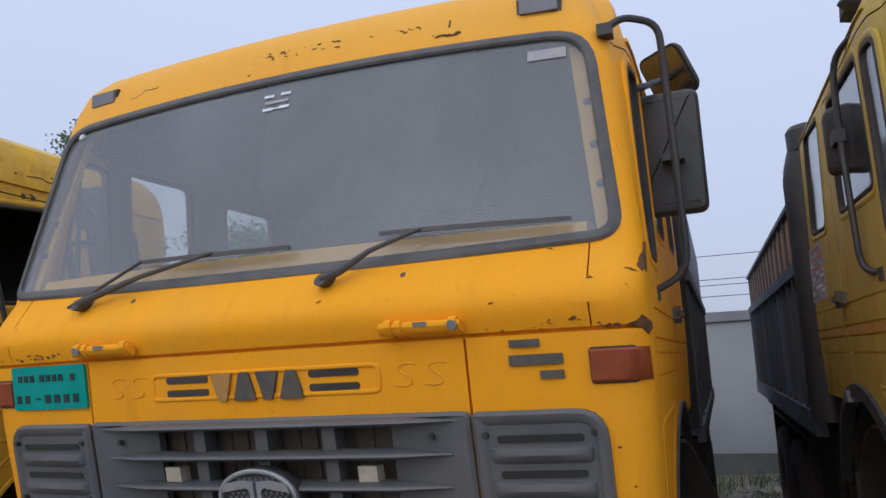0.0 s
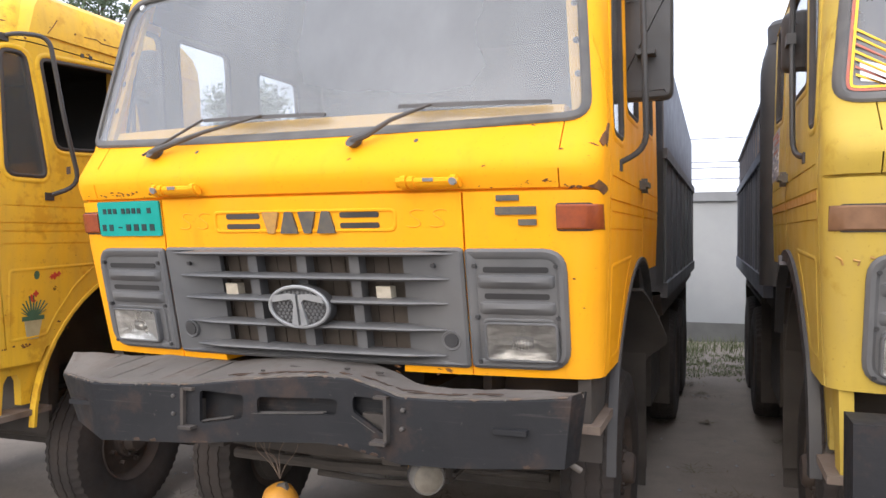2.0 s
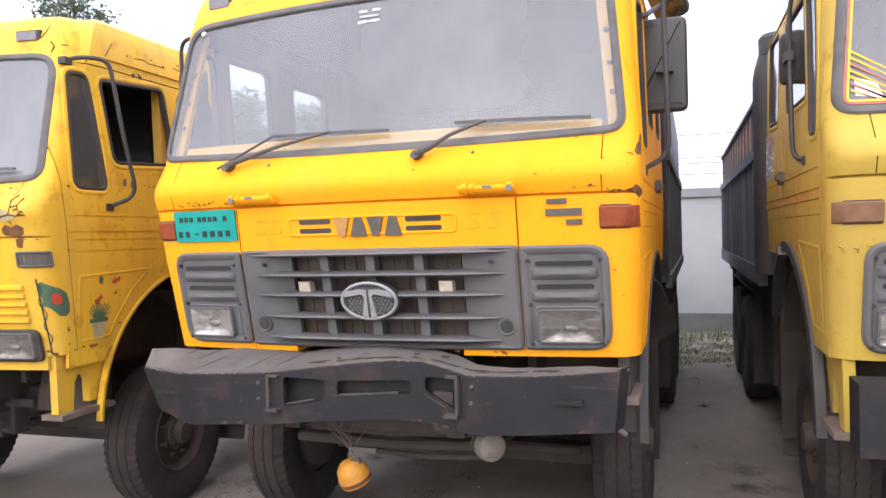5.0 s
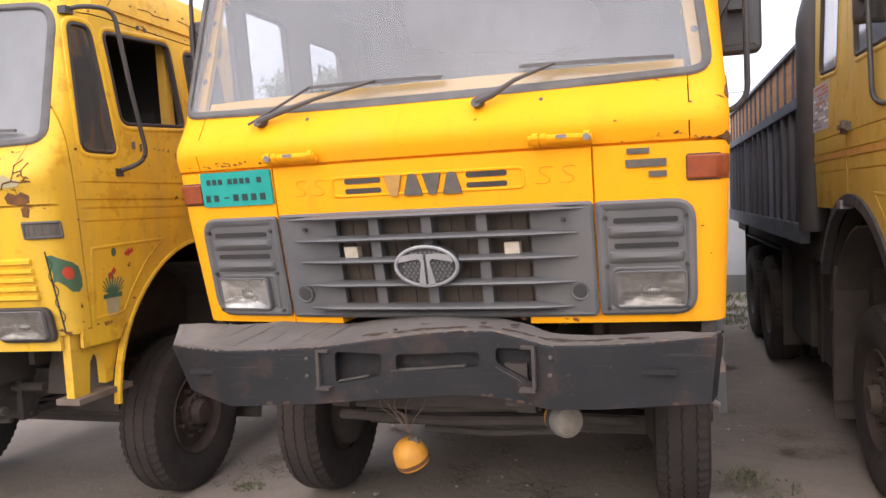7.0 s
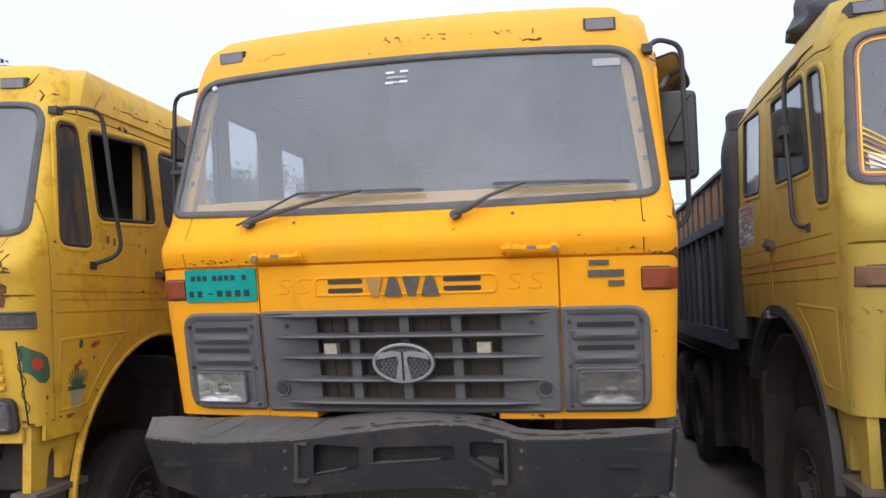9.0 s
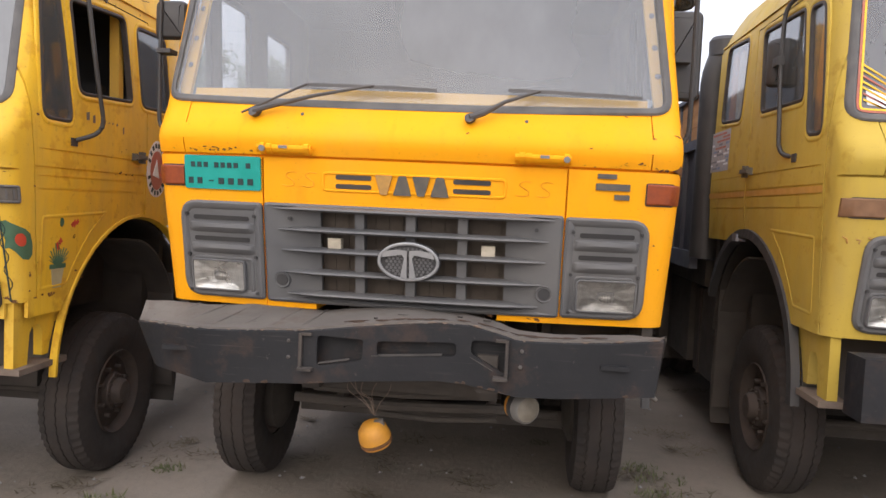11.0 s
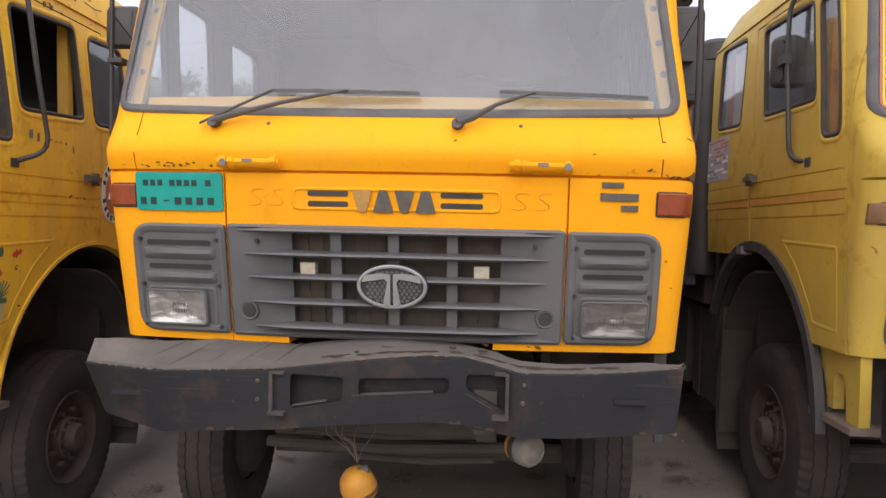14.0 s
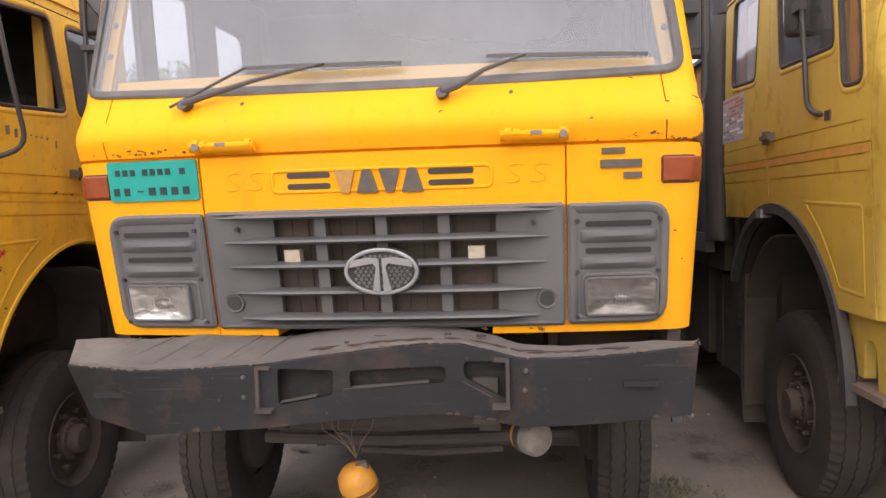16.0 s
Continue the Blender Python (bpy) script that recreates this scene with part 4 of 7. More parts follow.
def dressed_cab(truck, shell, material, front, windows, glass_mat=None):
    """A cab with its panes, rubbers, door furniture and inside."""
    short = 0.34 if front == "plain" else 0.0
    me = shell.copy()
    me.materials.clear()
    me.materials.append(material)
    me.materials.append(LINING)
    for p in me.polygons:
        x, y, z = p.center
        if z > 1.3 and y > 0.62 and abs(x) < sidew(z, y) - 0.012 and y < lerp_table(BACK, z) - short - 0.03 and z < 3.16:
            p.material_index = 1
    cab = new("cab", me)
    cab.parent = truck
    bm = BM()
    ring(bm, inset(SCREEN, 0.004), inset(SCREEN, 0.04), -0.012, 0.05, 0.008)
    part("windscreen_rubber", on_front(bm), RUBBER, cab, "grey weathered rubber seal")
    bm = BM()
    pane(bm, inset(SCREEN, 0.034), 0.006, 0.011, 8)
    ob = part("windscreen", on_front(bm), glass_mat or WINDSCREEN, cab, "dusty windscreen glass")
    ob.data.materials.append(CLEAR)
    for p in ob.data.polygons:
        p.material_index = 1 if p.normal.y > 0 else 0
    ob.visible_shadow = False
    for side in (-1, 1):
        for w, nm, open_win in zip(windows, ("vent_window", "door_window", "rear_side_window"), (False, front == "plain" and side > 0, False)):
            bm = BM()
            ring(bm, inset(w, -0.003), inset(w, 0.018), -0.005, 0.03, 0.004)
            part(nm + "_rubber", on_side(bm, side), SEAL, cab)
            bm = BM()
            ring(bm, inset(w, -0.032), inset(w, -0.005), -0.005, 0.01, 0.004)
            part("window_pressing", on_side(bm, side), material, cab)
            if not open_win:
                bm = BM()
                pane(bm, inset(w, 0.015), 0.008, 0.012, 3)
                ob = part(nm, on_side(bm, side), SIDEGLASS, cab, "dusty side window")
                ob.visible_shadow = False
        # door handle with its lock
        bm = BM()
        hy = 0.085 if front == "lemon" else 0.0
        box(bm, 1.27 + hy, 1.40 + hy, -0.045, -0.02, 2.015, 2.04, 0.008)
        box(bm, 1.27 + hy, 1.295 + hy, -0.03, 0.01, 2.005, 2.05, 0.005)
        box(bm, 1.36 + hy, 1.40 + hy, -0.03, 0.01, 1.99, 2.065, 0.005)
        part("door_handle", on_side(bm, side), BADGE, cab, "dark worn door handle")
        # pressed panel low on the door, above the arch
        bm = BM()
        a = rquad([(0.33, 1.25), (0.60, 1.26), (0.64, 1.34), (0.80, 1.53), (1.0, 1.675), (0.33, 1.655)], (0.03, 0.03, 0.05, 0.05, 0.03, 0.03), 4)
        ring(bm, a, inset(a, 0.020), -0.003, 0.01, 0.0025)
        part("door_pressing", on_side(bm, side), material, cab)
        bm = BM()
        box(bm, 0.56, 2.33 - short, -0.013, 0.006, 2.985, 3.0, 0.0, nx=14)
        part("roof_gutter", on_side(bm, side), material, cab)
        # arch lip
        bm = BM()
        rows = []
        for i in range(25):
            t = math.radians(28 + 150 * i / 24)
            y, z = AXLE + 0.02 - 0.93 * math.cos(math.pi - t), 0.72 + 0.93 * math.sin(t)
            y = AXLE + 0.02 + 0.93 * math.cos(t)
            o = Vector((0, math.cos(t), math.sin(t)))
            w = wid(max(z, 1.2))
            c = Vector((side * w, y, z))
            rows.append([bm.verts.new(c + Vector((side * dx, 0, 0)) + o * dr) for dx, dr in (((-0.03, 0.012), (0.016, 0.010), (0.020, -0.045), (-0.03, -0.055)) if front == "lemon" else ((-0.03, 0.004), (0.010, 0.003), (0.010, -0.016), (-0.03, -0.03)))])
        for p, q in zip(rows, rows[1:]):
            for i in range(4):
                bm.faces.new((p[i], p[(i + 1) % 4], q[(i + 1) % 4], q[i]))
        bm.faces.new(rows[0]), bm.faces.new(rows[-1][::-1])
        part("arch_lip", bm, BLACKP if front != "plain" else material, cab)
        # inner wing over the tyre
        bm = BM()
        rows = []
        for i in range(21):
            t = math.radians(10 + 165 * i / 20)
            rows.append([bm.verts.new((side * x, AXLE + 0.02 + r * math.cos(t), 0.72 + r * math.sin(t))) for x, r in ((1.17, 0.915), (1.17, 0.90), (0.72, 0.90), (0.72, 0.915))])
        for p, q in zip(rows, rows[1:]):
            for i in range(4):
                bm.faces.new((p[i], p[(i + 1) % 4], q[(i + 1) % 4], q[i]))
        bm.faces.new(rows[0]), bm.faces.new(rows[-1][::-1])
        part("inner_wing", bm, BLACK, cab)
        bm = BM()
        box(bm, *sorted((side * 0.66, side * 0.70)), AXLE - 0.95, AXLE + 0.95, 0.98, 1.62)
        part("wheel_housing", bm, BLACK, cab)
        # step bracket under the door, with its foot plate
        bm = BM()
        low = 1.03 if front == "main" else 0.85
        pts = [(0.20, 1.22), (0.24, 1.03), (0.36, 1.0), (0.60, 1.05), (0.61, 1.22)] if front == "main" else [(0.20, 1.22), (0.22, 0.85), (0.335, 0.85), (0.345, 1.02), (0.37, 1.06), (0.43, 1.06), (0.455, 1.02), (0.465, 0.88), (0.59, 0.88), (0.61, 1.22)]
        va = [bm.verts.new((side * (1.175 - 0.03 * (1.22 - z)), y, z)) for y, z in pts]
        vb = [bm.verts.new((side * (1.125 - 0.03 * (1.22 - z)), y, z)) for y, z in pts]
        bm.faces.new(va), bm.faces.new(vb[::-1])
        for i in range(len(pts)):
            bm.faces.new((va[i], vb[i], vb[(i + 1) % len(pts)], va[(i + 1) % len(pts)]))
        st = part("step_bracket", bm, BLACK if front == "main" else material, cab)
        bm = BM()
        box(bm, *sorted((side * 1.06, side * 1.21)), 0.20, 0.63, low - 0.03, low + 0.002, 0.012)
        part("foot_plate", bm, RUSTY, st)
    for x in (-1.01, 0.945) if front != "plain" else (-0.9, 0.9):
        roof_lamp(cab, x)
    # the inside: dashboard, bulkhead, roof lining, seats, steering wheel
    bm = BM()
    box(bm, -1.08, 1.08, 0.05, 0.26, 2.06, 2.275, 0.02, nx=12)
    on_front(bm)
    part("dashboard", bm, INNER, cab, "yellow painted dashboard top")
    bm = BM()
    box(bm, -1.13, 1.13, 2.28 - short, 2.34 - short, 1.3, 3.09)
    part("bulkhead", bm, DARKIN, cab)
    bm = BM()
    box(bm, -1.09, 1.09, 0.5, 2.3 - short, 3.06, 3.08)
    part("roof_lining", bm, DARKIN, cab)
    bm = BM()
    box(bm, -1.12, 1.12, 0.3, 2.34 - short, 1.62, 1.68)
    part("cab_floor", bm, DARKIN, cab)
    for x in (-0.62, 0.62):
        bm = BM()
        box(bm, x - 0.25, x + 0.25, 1.1, 1.6, 1.68, 2.1, 0.05)
        box(bm, x - 0.24, x + 0.24, 1.5, 1.64, 2.05, 2.52, 0.05)
        part("seat", bm, DARKIN, cab)
    bm = BM()
    rows = [(0.22 * math.cos(2 * math.pi * i / 28) - 0.62, 0.78 + 0.22 * math.sin(2 * math.pi * i / 28) * 0.75, 2.26 + 0.22 * math.sin(2 * math.pi * i / 28) * 0.66) for i in range(29)]
    tube(bm, rows, 0.014, 8, close=False)
    tube(bm, [(-0.84, 0.78, 2.26), (-0.40, 0.78, 2.26)], 0.012)
    tube(bm, [(-0.62, 0.78, 2.26), (-0.62, 0.5, 1.95)], 0.02)
    part("steering_wheel", bm, BLACKP, cab)
    return cab


def chassis(truck, length, tint=BLACK):
    """Frame rails, cross members, axle, springs and radiator tank under the cab."""
    z = truck.location.z
    for s in (-1, 1):
        bm = BM()
        box(bm, *sorted((s * 0.38, s * 0.46)), 0.0, length, 0.86, 1.10, 0.01)
        part("frame_rail", bm, tint, truck)
        bm = BM()
        for i in range(5):
            q = 0.75 - 0.08 * i
            box(bm, *sorted((s * 0.38, s * 0.46)), AXLE - q, AXLE + q, 0.64 + 0.022 * i - 0.02, 0.64 + 0.022 * i, 0.003)
        part("leaf_spring", bm, tint, truck)
        bm = BM()
        box(bm, *sorted((s * 0.40, s * 0.44)), AXLE - 0.80, AXLE - 0.68, 0.60, 0.9, 0.02)
        part("spring_hanger", bm, tint, truck)
    bm = BM()
    box(bm, -0.86, 0.86, AXLE - 0.06, AXLE + 0.06, 0.37, 0.48, 0.02)
    part("front_axle", bm, SHADEIRON, truck)
    bm = BM()
    tube(bm, [(-0.8, AXLE - 0.25, 0.50), (0.8, AXLE - 0.25, 0.50)], 0.024)
    part("track_rod", bm, SHADEIRON, truck)
    for y_, z_, a_, b_, r_ in ((0.35, 0.78, -0.5, 0.42, 0.02), (0.42, 0.70, -0.62, 0.5, 0.026), (0.5, 0.62, -0.2, 0.45, 0.016), (0.62, 0.80, -0.6, 0.6, 0.03)):
        bm = BM()
        tube(bm, [(a_, y_, z_), ((a_ + b_) / 2, y_ + 0.01, z_ - 0.015), (b_, y_, z_ + 0.01)], r_)
        part("cross_tube", bm, SHADEIRON, truck)
    bm = BM()
    box(bm, -0.42, 0.42, 0.12, 0.2, 0.84, 0.95, 0.01)
    box(bm, -0.55, 0.55, 0.02, 0.08, 0.90, 0.93, 0.005)
    part("cross_member", bm, SHADEIRON, truck)
    bm = BM()
    box(bm, -0.36, 0.36, 0.5, 1.9, 0.75, 1.5, 0.05)
    part("engine", bm, BLACK, truck)
    bm = BM()
    box(bm, -1.0, 1.0, 1.95, 2.05, 0.62, 1.5, 0.02)
    part("rear_splash_panel", bm, BLACK, truck)


def mudguard(truck, side, flare=0.0):
    """The broad black rubber guard behind the front wheel; flare: how far it splays out for each metre down."""
    bm = BM()
    rows = []
    for i in range(31):
        t = math.radians(-22 + 105 * i / 30)
        r = 0.78
        z = 0.55 + r * math.sin(t) * 1.2
        wide = 1.19 + flare * (max(0.0, 1.62 - z) if z > 1.13 else max(0.0, 0.49 - 4.0 * (1.13 - z)))
        rows.append([bm.verts.new((side * x, AXLE + q * math.cos(t), 0.55 + q * math.sin(t) * 1.2)) for x, q in ((wide, r), (wide, r - 0.012), (0.75, r - 0.012), (0.75, r))])
    for p, q in zip(rows, rows[1:]):
        for i in range(4):
            bm.faces.new((p[i], p[(i + 1) % 4], q[(i + 1) % 4], q[i]))
    bm.faces.new(rows[0]), bm.faces.new(rows[-1][::-1])
    part("mudguard", bm, BLACK, truck, "black rubber mudguard")


def bent_bumper(truck):
    """The battered steel bumper of the orange truck: bent face, dusty top plate, tow pockets."""
    st = [(-1.275, -0.02, 1.137, 0.925), (-1.24, -0.045, 1.139, 0.92), (-0.885, -0.22, 1.153, 0.905), (-0.7, -0.215, 1.158, 0.914), (-0.41, -0.207, 1.171, 0.928), (-0.3, -0.20, 1.186, 0.937), (-0.163, -0.195, 1.204, 0.952),
          (0.08, -0.182, 1.229, 0.968), (0.2, -0.172, 1.238, 0.975), (0.325, -0.175, 1.238, 0.968), (0.447, -0.19, 1.213, 0.95), (0.55, -0.20, 1.187, 0.935), (0.75, -0.20, 1.191, 0.942), (0.928, -0.185, 1.199, 0.954), (1.165, -0.14, 1.215, 0.962), (1.195, -0.03, 1.212, 0.962)]
    lean = [(-1.3, 0.09), (-1.2, 0.082), (-0.885, 0.045), (-0.6, 0.0), (1.0, 0.0), (1.2, -0.03)]
    bm = BM()
    rows = [[bm.verts.new(p) for p in ((x + lerp_table(lean, x), y, zb), (x, y, zt - 0.012), (x, y + 0.012, zt), (x, y + 0.02, zt - 0.004), (x + lerp_table(lean, x), y + 0.016, zb))] for x, y, zt, zb in st]
    for p, q in zip(rows, rows[1:]):
        for i in range(5):
            bm.faces.new((p[i], p[(i + 1) % 5], q[(i + 1) % 5], q[i]))
    bm.faces.new(rows[0]), bm.faces.new(rows[-1][::-1])
    b = part("bumper", bm, BUMPER, truck, "bent dark steel bumper with scrapes")
    bm = BM()
    plate(bm, rquad([(-0.385, 1.012), (-0.182, 1.048), (-0.178, 1.140), (-0.385, 1.148)], 0.018, 3), -0.5, 0.4)
    plate(bm, rquad([(-0.119, 1.068), (0.232, 1.090), (0.232, 1.150), (-0.119, 1.138)], 0.022, 3), -0.5, 0.4)
    plate(bm, rquad([(0.298, 1.110), (0.455, 1.03), (0.46, 1.172), (0.298, 1.168)], 0.018, 3), -0.5, 0.4)
    cut(b, bm)
    # top plate: a slab from the face back to the cab
    bm = BM()
    back = [(-1.18, 1.212), (-0.9, 1.214), (-0.37, 1.218), (-0.1, 1.242), (0.06, 1.258), (0.3, 1.240), (0.53, 1.196), (1.19, 1.205)]
    rnd = random.Random(4)
    rows = []
    for i in range(61):
        x = -1.268 + 2.46 * i / 60
        yf, zf = lerp_table([(s[0], s[1]) for s in st], x), lerp_table([(s[0], s[2]) for s in st], x)
        zb = lerp_table(back, x)
        yb = lerp_table([(-1.3, 0.02), (-1.1, 0.10), (0.3, 0.10), (0.6, -0.06), (1.2, -0.06)], x)
        w = lambda k: 0.0025 * rnd.uniform(-1, 1) + 0.006 * math.sin(x * 11 + k * 3) * k
        cols = [(yf + 0.006 + (yb - yf) * k, zf + 0.004 + (zb - zf) * k + w(k)) for k in (0, 0.15, 0.35, 0.6, 0.85, 1)]
        rows.append([bm.verts.new((x, y, z)) for y, z in cols] + [bm.verts.new((x, y, z - 0.014)) for y, z in cols[::-1]])
    for p, q in zip(rows, rows[1:]):
        for i in range(12):
            bm.faces.new((p[i], p[(i + 1) % 12], q[(i + 1) % 12], q[i]))
    bm.faces.new(rows[0]), bm.faces.new(rows[-1][::-1])
    top = part("top_plate", bm, DUSTY, b, "dust-grey dented top plate", smooth=50)
    for x, y, rr in ((0.02, -0.05, 0.03), (0.40, -0.06, 0.02), (0.28, -0.10, 0.014), (-0.1, -0.11, 0.010)):
        # each hole's shade is a dark disc set into the plate
        bm = BM()
        z = lerp_table([(s[0], s[2]) for s in st], x) + 0.022
        lathe(bm, [(z - 0.01, rr * 0.8), (z - 0.002, rr)], 12, "z")
        for v in bm.verts:
            v.co.y *= 0.5
            v.co += Vector((x, y, 0))
        part("top_hole", bm, BLACK, top)
    edge = lambda x, c: lerp_table([(s_[0], s_[c]) for s_ in st], x)
    for xa, xb in ((-1.12, -1.02), (-0.99, -0.88), (-0.84, -0.75), (-0.70, -0.62), (-0.57, -0.50), (-0.43, -0.38)):
        bm = BM()
        tube(bm, [(xa + (xb - xa) * k, edge(xa, 1) + 0.02 + (0.08 - edge(xa, 1)) * k, edge(xa, 2) + 0.004 + (lerp_table(back, xb) - edge(xa, 2)) * k) for k in (0, 0.25, 0.5, 0.75, 1)], [0.002, 0.006, 0.007, 0.006, 0.002], 6)
        part("pressed_ridge", bm, DUSTY, top)
    q = random.Random(23)
    for k in range(16):
        x = -0.25 + 1.2 * k / 16 + q.uniform(-0.02, 0.02)
        L, d = q.uniform(0.04, 0.12), q.uniform(0.015, 0.05)
        bm = BM()
        pts = [(x + L * t, edge(x + L * t, 1) + d + q.uniform(-0.008, 0.008), edge(x + L * t, 2) + 0.0085 + (lerp_table(back, x + L * t) - edge(x + L * t, 2)) * d / (0.10 - edge(x, 1) if x < 0.45 else 0.14)) for t in (0, 0.3, 0.6, 1)]
        tube(bm, pts, [0.0015, 0.004, 0.003, 0.001], 5)
        part("split_seam", bm, RUSTSCAR, top)
    rnd2 = random.Random(11)
    for i in range(70):
        x = -1.2 + 2.36 * i / 70 + rnd2.uniform(-0.01, 0.01)
        if rnd2.random() < 0.4:
            continue
        yf, zf = lerp_table([(s_[0], s_[1]) for s_ in st], x), lerp_table([(s_[0], s_[2]) for s_ in st], x)
        L = rnd2.uniform(0.012, 0.045)
        y2, z2 = lerp_table([(s_[0], s_[1]) for s_ in st], x + L), lerp_table([(s_[0], s_[2]) for s_ in st], x + L)
        bm = BM()
        tube(bm, [(x, yf + 0.004, zf - 0.003), (x + L * 0.5, (yf + y2) / 2 + 0.003, (zf + z2) / 2 - 0.004 + rnd2.uniform(-0.003, 0.003)), (x + L, y2 + 0.004, z2 - 0.003)], [0.002, rnd2.uniform(0.003, 0.006), 0.0015], 5)
        part("edge_wear", bm, RUSTY if rnd2.random() < 0.6 else DUSTY, b)
    # folded lower lips of the three openings, dusty and lightened where they catch light
    for xa, za, xb, zb in ((-0.335, 1.0225, -0.20, 1.0465), (-0.098, 1.0705, 0.212, 1.0905), (0.338, 1.0925, 0.44, 1.0405)):
        bm = BM()
        rows = []
        for i in range(9):
            x, z = xa + (xb - xa) * i / 8, za + (zb - za) * i / 8
            y = lerp_table([(s_[0], s_[1]) for s_ in st], x) - 0.0015
            rows.append([bm.verts.new(q) for q in ((x, y, z - 0.0015), (x, y, z + 0.001), (x, y + 0.03, z + 0.003), (x, y + 0.03, z - 0.003))])
        for p, q in zip(rows, rows[1:]):
            for i in range(4):
                bm.faces.new((p[i], p[(i + 1) % 4], q[(i + 1) % 4], q[i]))
        bm.faces.new(rows[0]), bm.faces.new(rows[-1][::-1])
        part("slot_lip", bm, WORNEDGE, b, "worn folded slot edge with its lit line painted in")
    # flaked rust along the lower edge
    for i in range(12):
        x = rnd2.choice((rnd2.uniform(0.16, 0.5), rnd2.uniform(-0.6, -0.3), rnd2.uniform(-0.8, 1.1)))
        yf, zf = lerp_table([(s_[0], s_[1]) for s_ in st], x), lerp_table([(s_[0], s_[3]) for s_ in st], x)
        L, h = rnd2.uniform(0.010, 0.03), rnd2.uniform(0.004, 0.012)
        bm = BM()
        n = 9
        f = [(math.cos(a * math.tau / n) * L * rnd2.uniform(0.5, 1), math.sin(a * math.tau / n) * h * rnd2.uniform(0.5, 1)) for a in range(n)]
        fr = []
        for p, q in f:
            yy = lerp_table([(s_[0], s_[1]) for s_ in st], x + p)
            zz = lerp_table([(s_[0], s_[3]) for s_ in st], x + p)
            fr.append(bm.verts.new((x + p, yy - 0.0025, max(zf + h * 0.6 + q, zz + 0.002))))
        bk = [bm.verts.new((v.co.x, v.co.y + 0.006, v.co.z)) for v in fr]
        bm.faces.new(fr), bm.faces.new(bk[::-1])
        for a in range(n):
            bm.faces.new((fr[a], bk[a], bk[(a + 1) % n], fr[(a + 1) % n]))
        part("rust_flake", bm, RUSTSCAR, b, smooth=0)
    # tow pockets: a bracket each side, bolts, scrape marks
    for x0, x1, z0, z1, s in ((-0.418, -0.396, 0.993, 1.158, 1), (0.478, 0.505, 1.008, 1.182, -1)):
        bm = BM()
        web = x0 if s > 0 else x1
        box(bm, *sorted((web, web + s * 0.013)), -0.228, -0.05, z0, z1, 0.004)
        box(bm, *sorted((web, web + s * 0.062)), -0.245, -0.10, z0, z0 + 0.012, 0.004)
        box(bm, *sorted((web, web + s * 0.055)), -0.225, -0.10, z1 - 0.010, z1, 0.003)
        part("tow_bracket", bm, TOWIRON, b, "rust-edged tow bracket")
    for x, z in ((-0.468, 1.118), (-0.468, 1.045), (0.562, 1.137), (0.558, 1.068)):
        bm = BM()
        lathe(bm, [(-0.217, 0.005), (-0.214, 0.009), (-0.19, 0.009)], 6, "y")
        bmesh.ops.translate(bm, verts=bm.verts, vec=(x, 0, z))
        part("bolt", bm, WORNEDGE, b, smooth=0)
    for x, z, y in ((-1.02, 1.04, -0.155), (0.96, 1.085, -0.185)):
        bm = BM()
        box(bm, x - 0.06, x + 0.06, y - 0.012, y + 0.03, z - 0.008, z + 0.012, 0.006)
        part("grab_ledge", bm, BUMPER, b)
    bm = BM()
    box(bm, -0.80, 0.95, -0.125, -0.10, 0.97, 1.17)
    part("back_web", bm, BUMPER, b)
    for s in (-1, 1):
        bm = BM()
        box(bm, *sorted((s * 0.37, s * 0.46)), -0.15, 0.05, 0.93, 1.1, 0.01)
        part("bumper_mount", bm, BLACK, b)
        bm = BM()
        tube(bm, [(s * 1.12, 0.0, 0.99), (s * 1.14, -0.02, 0.945), (s * 1.17, 0.0, 0.92)], 0.012)
        part("bracket_end", bm, DUSTY, b)


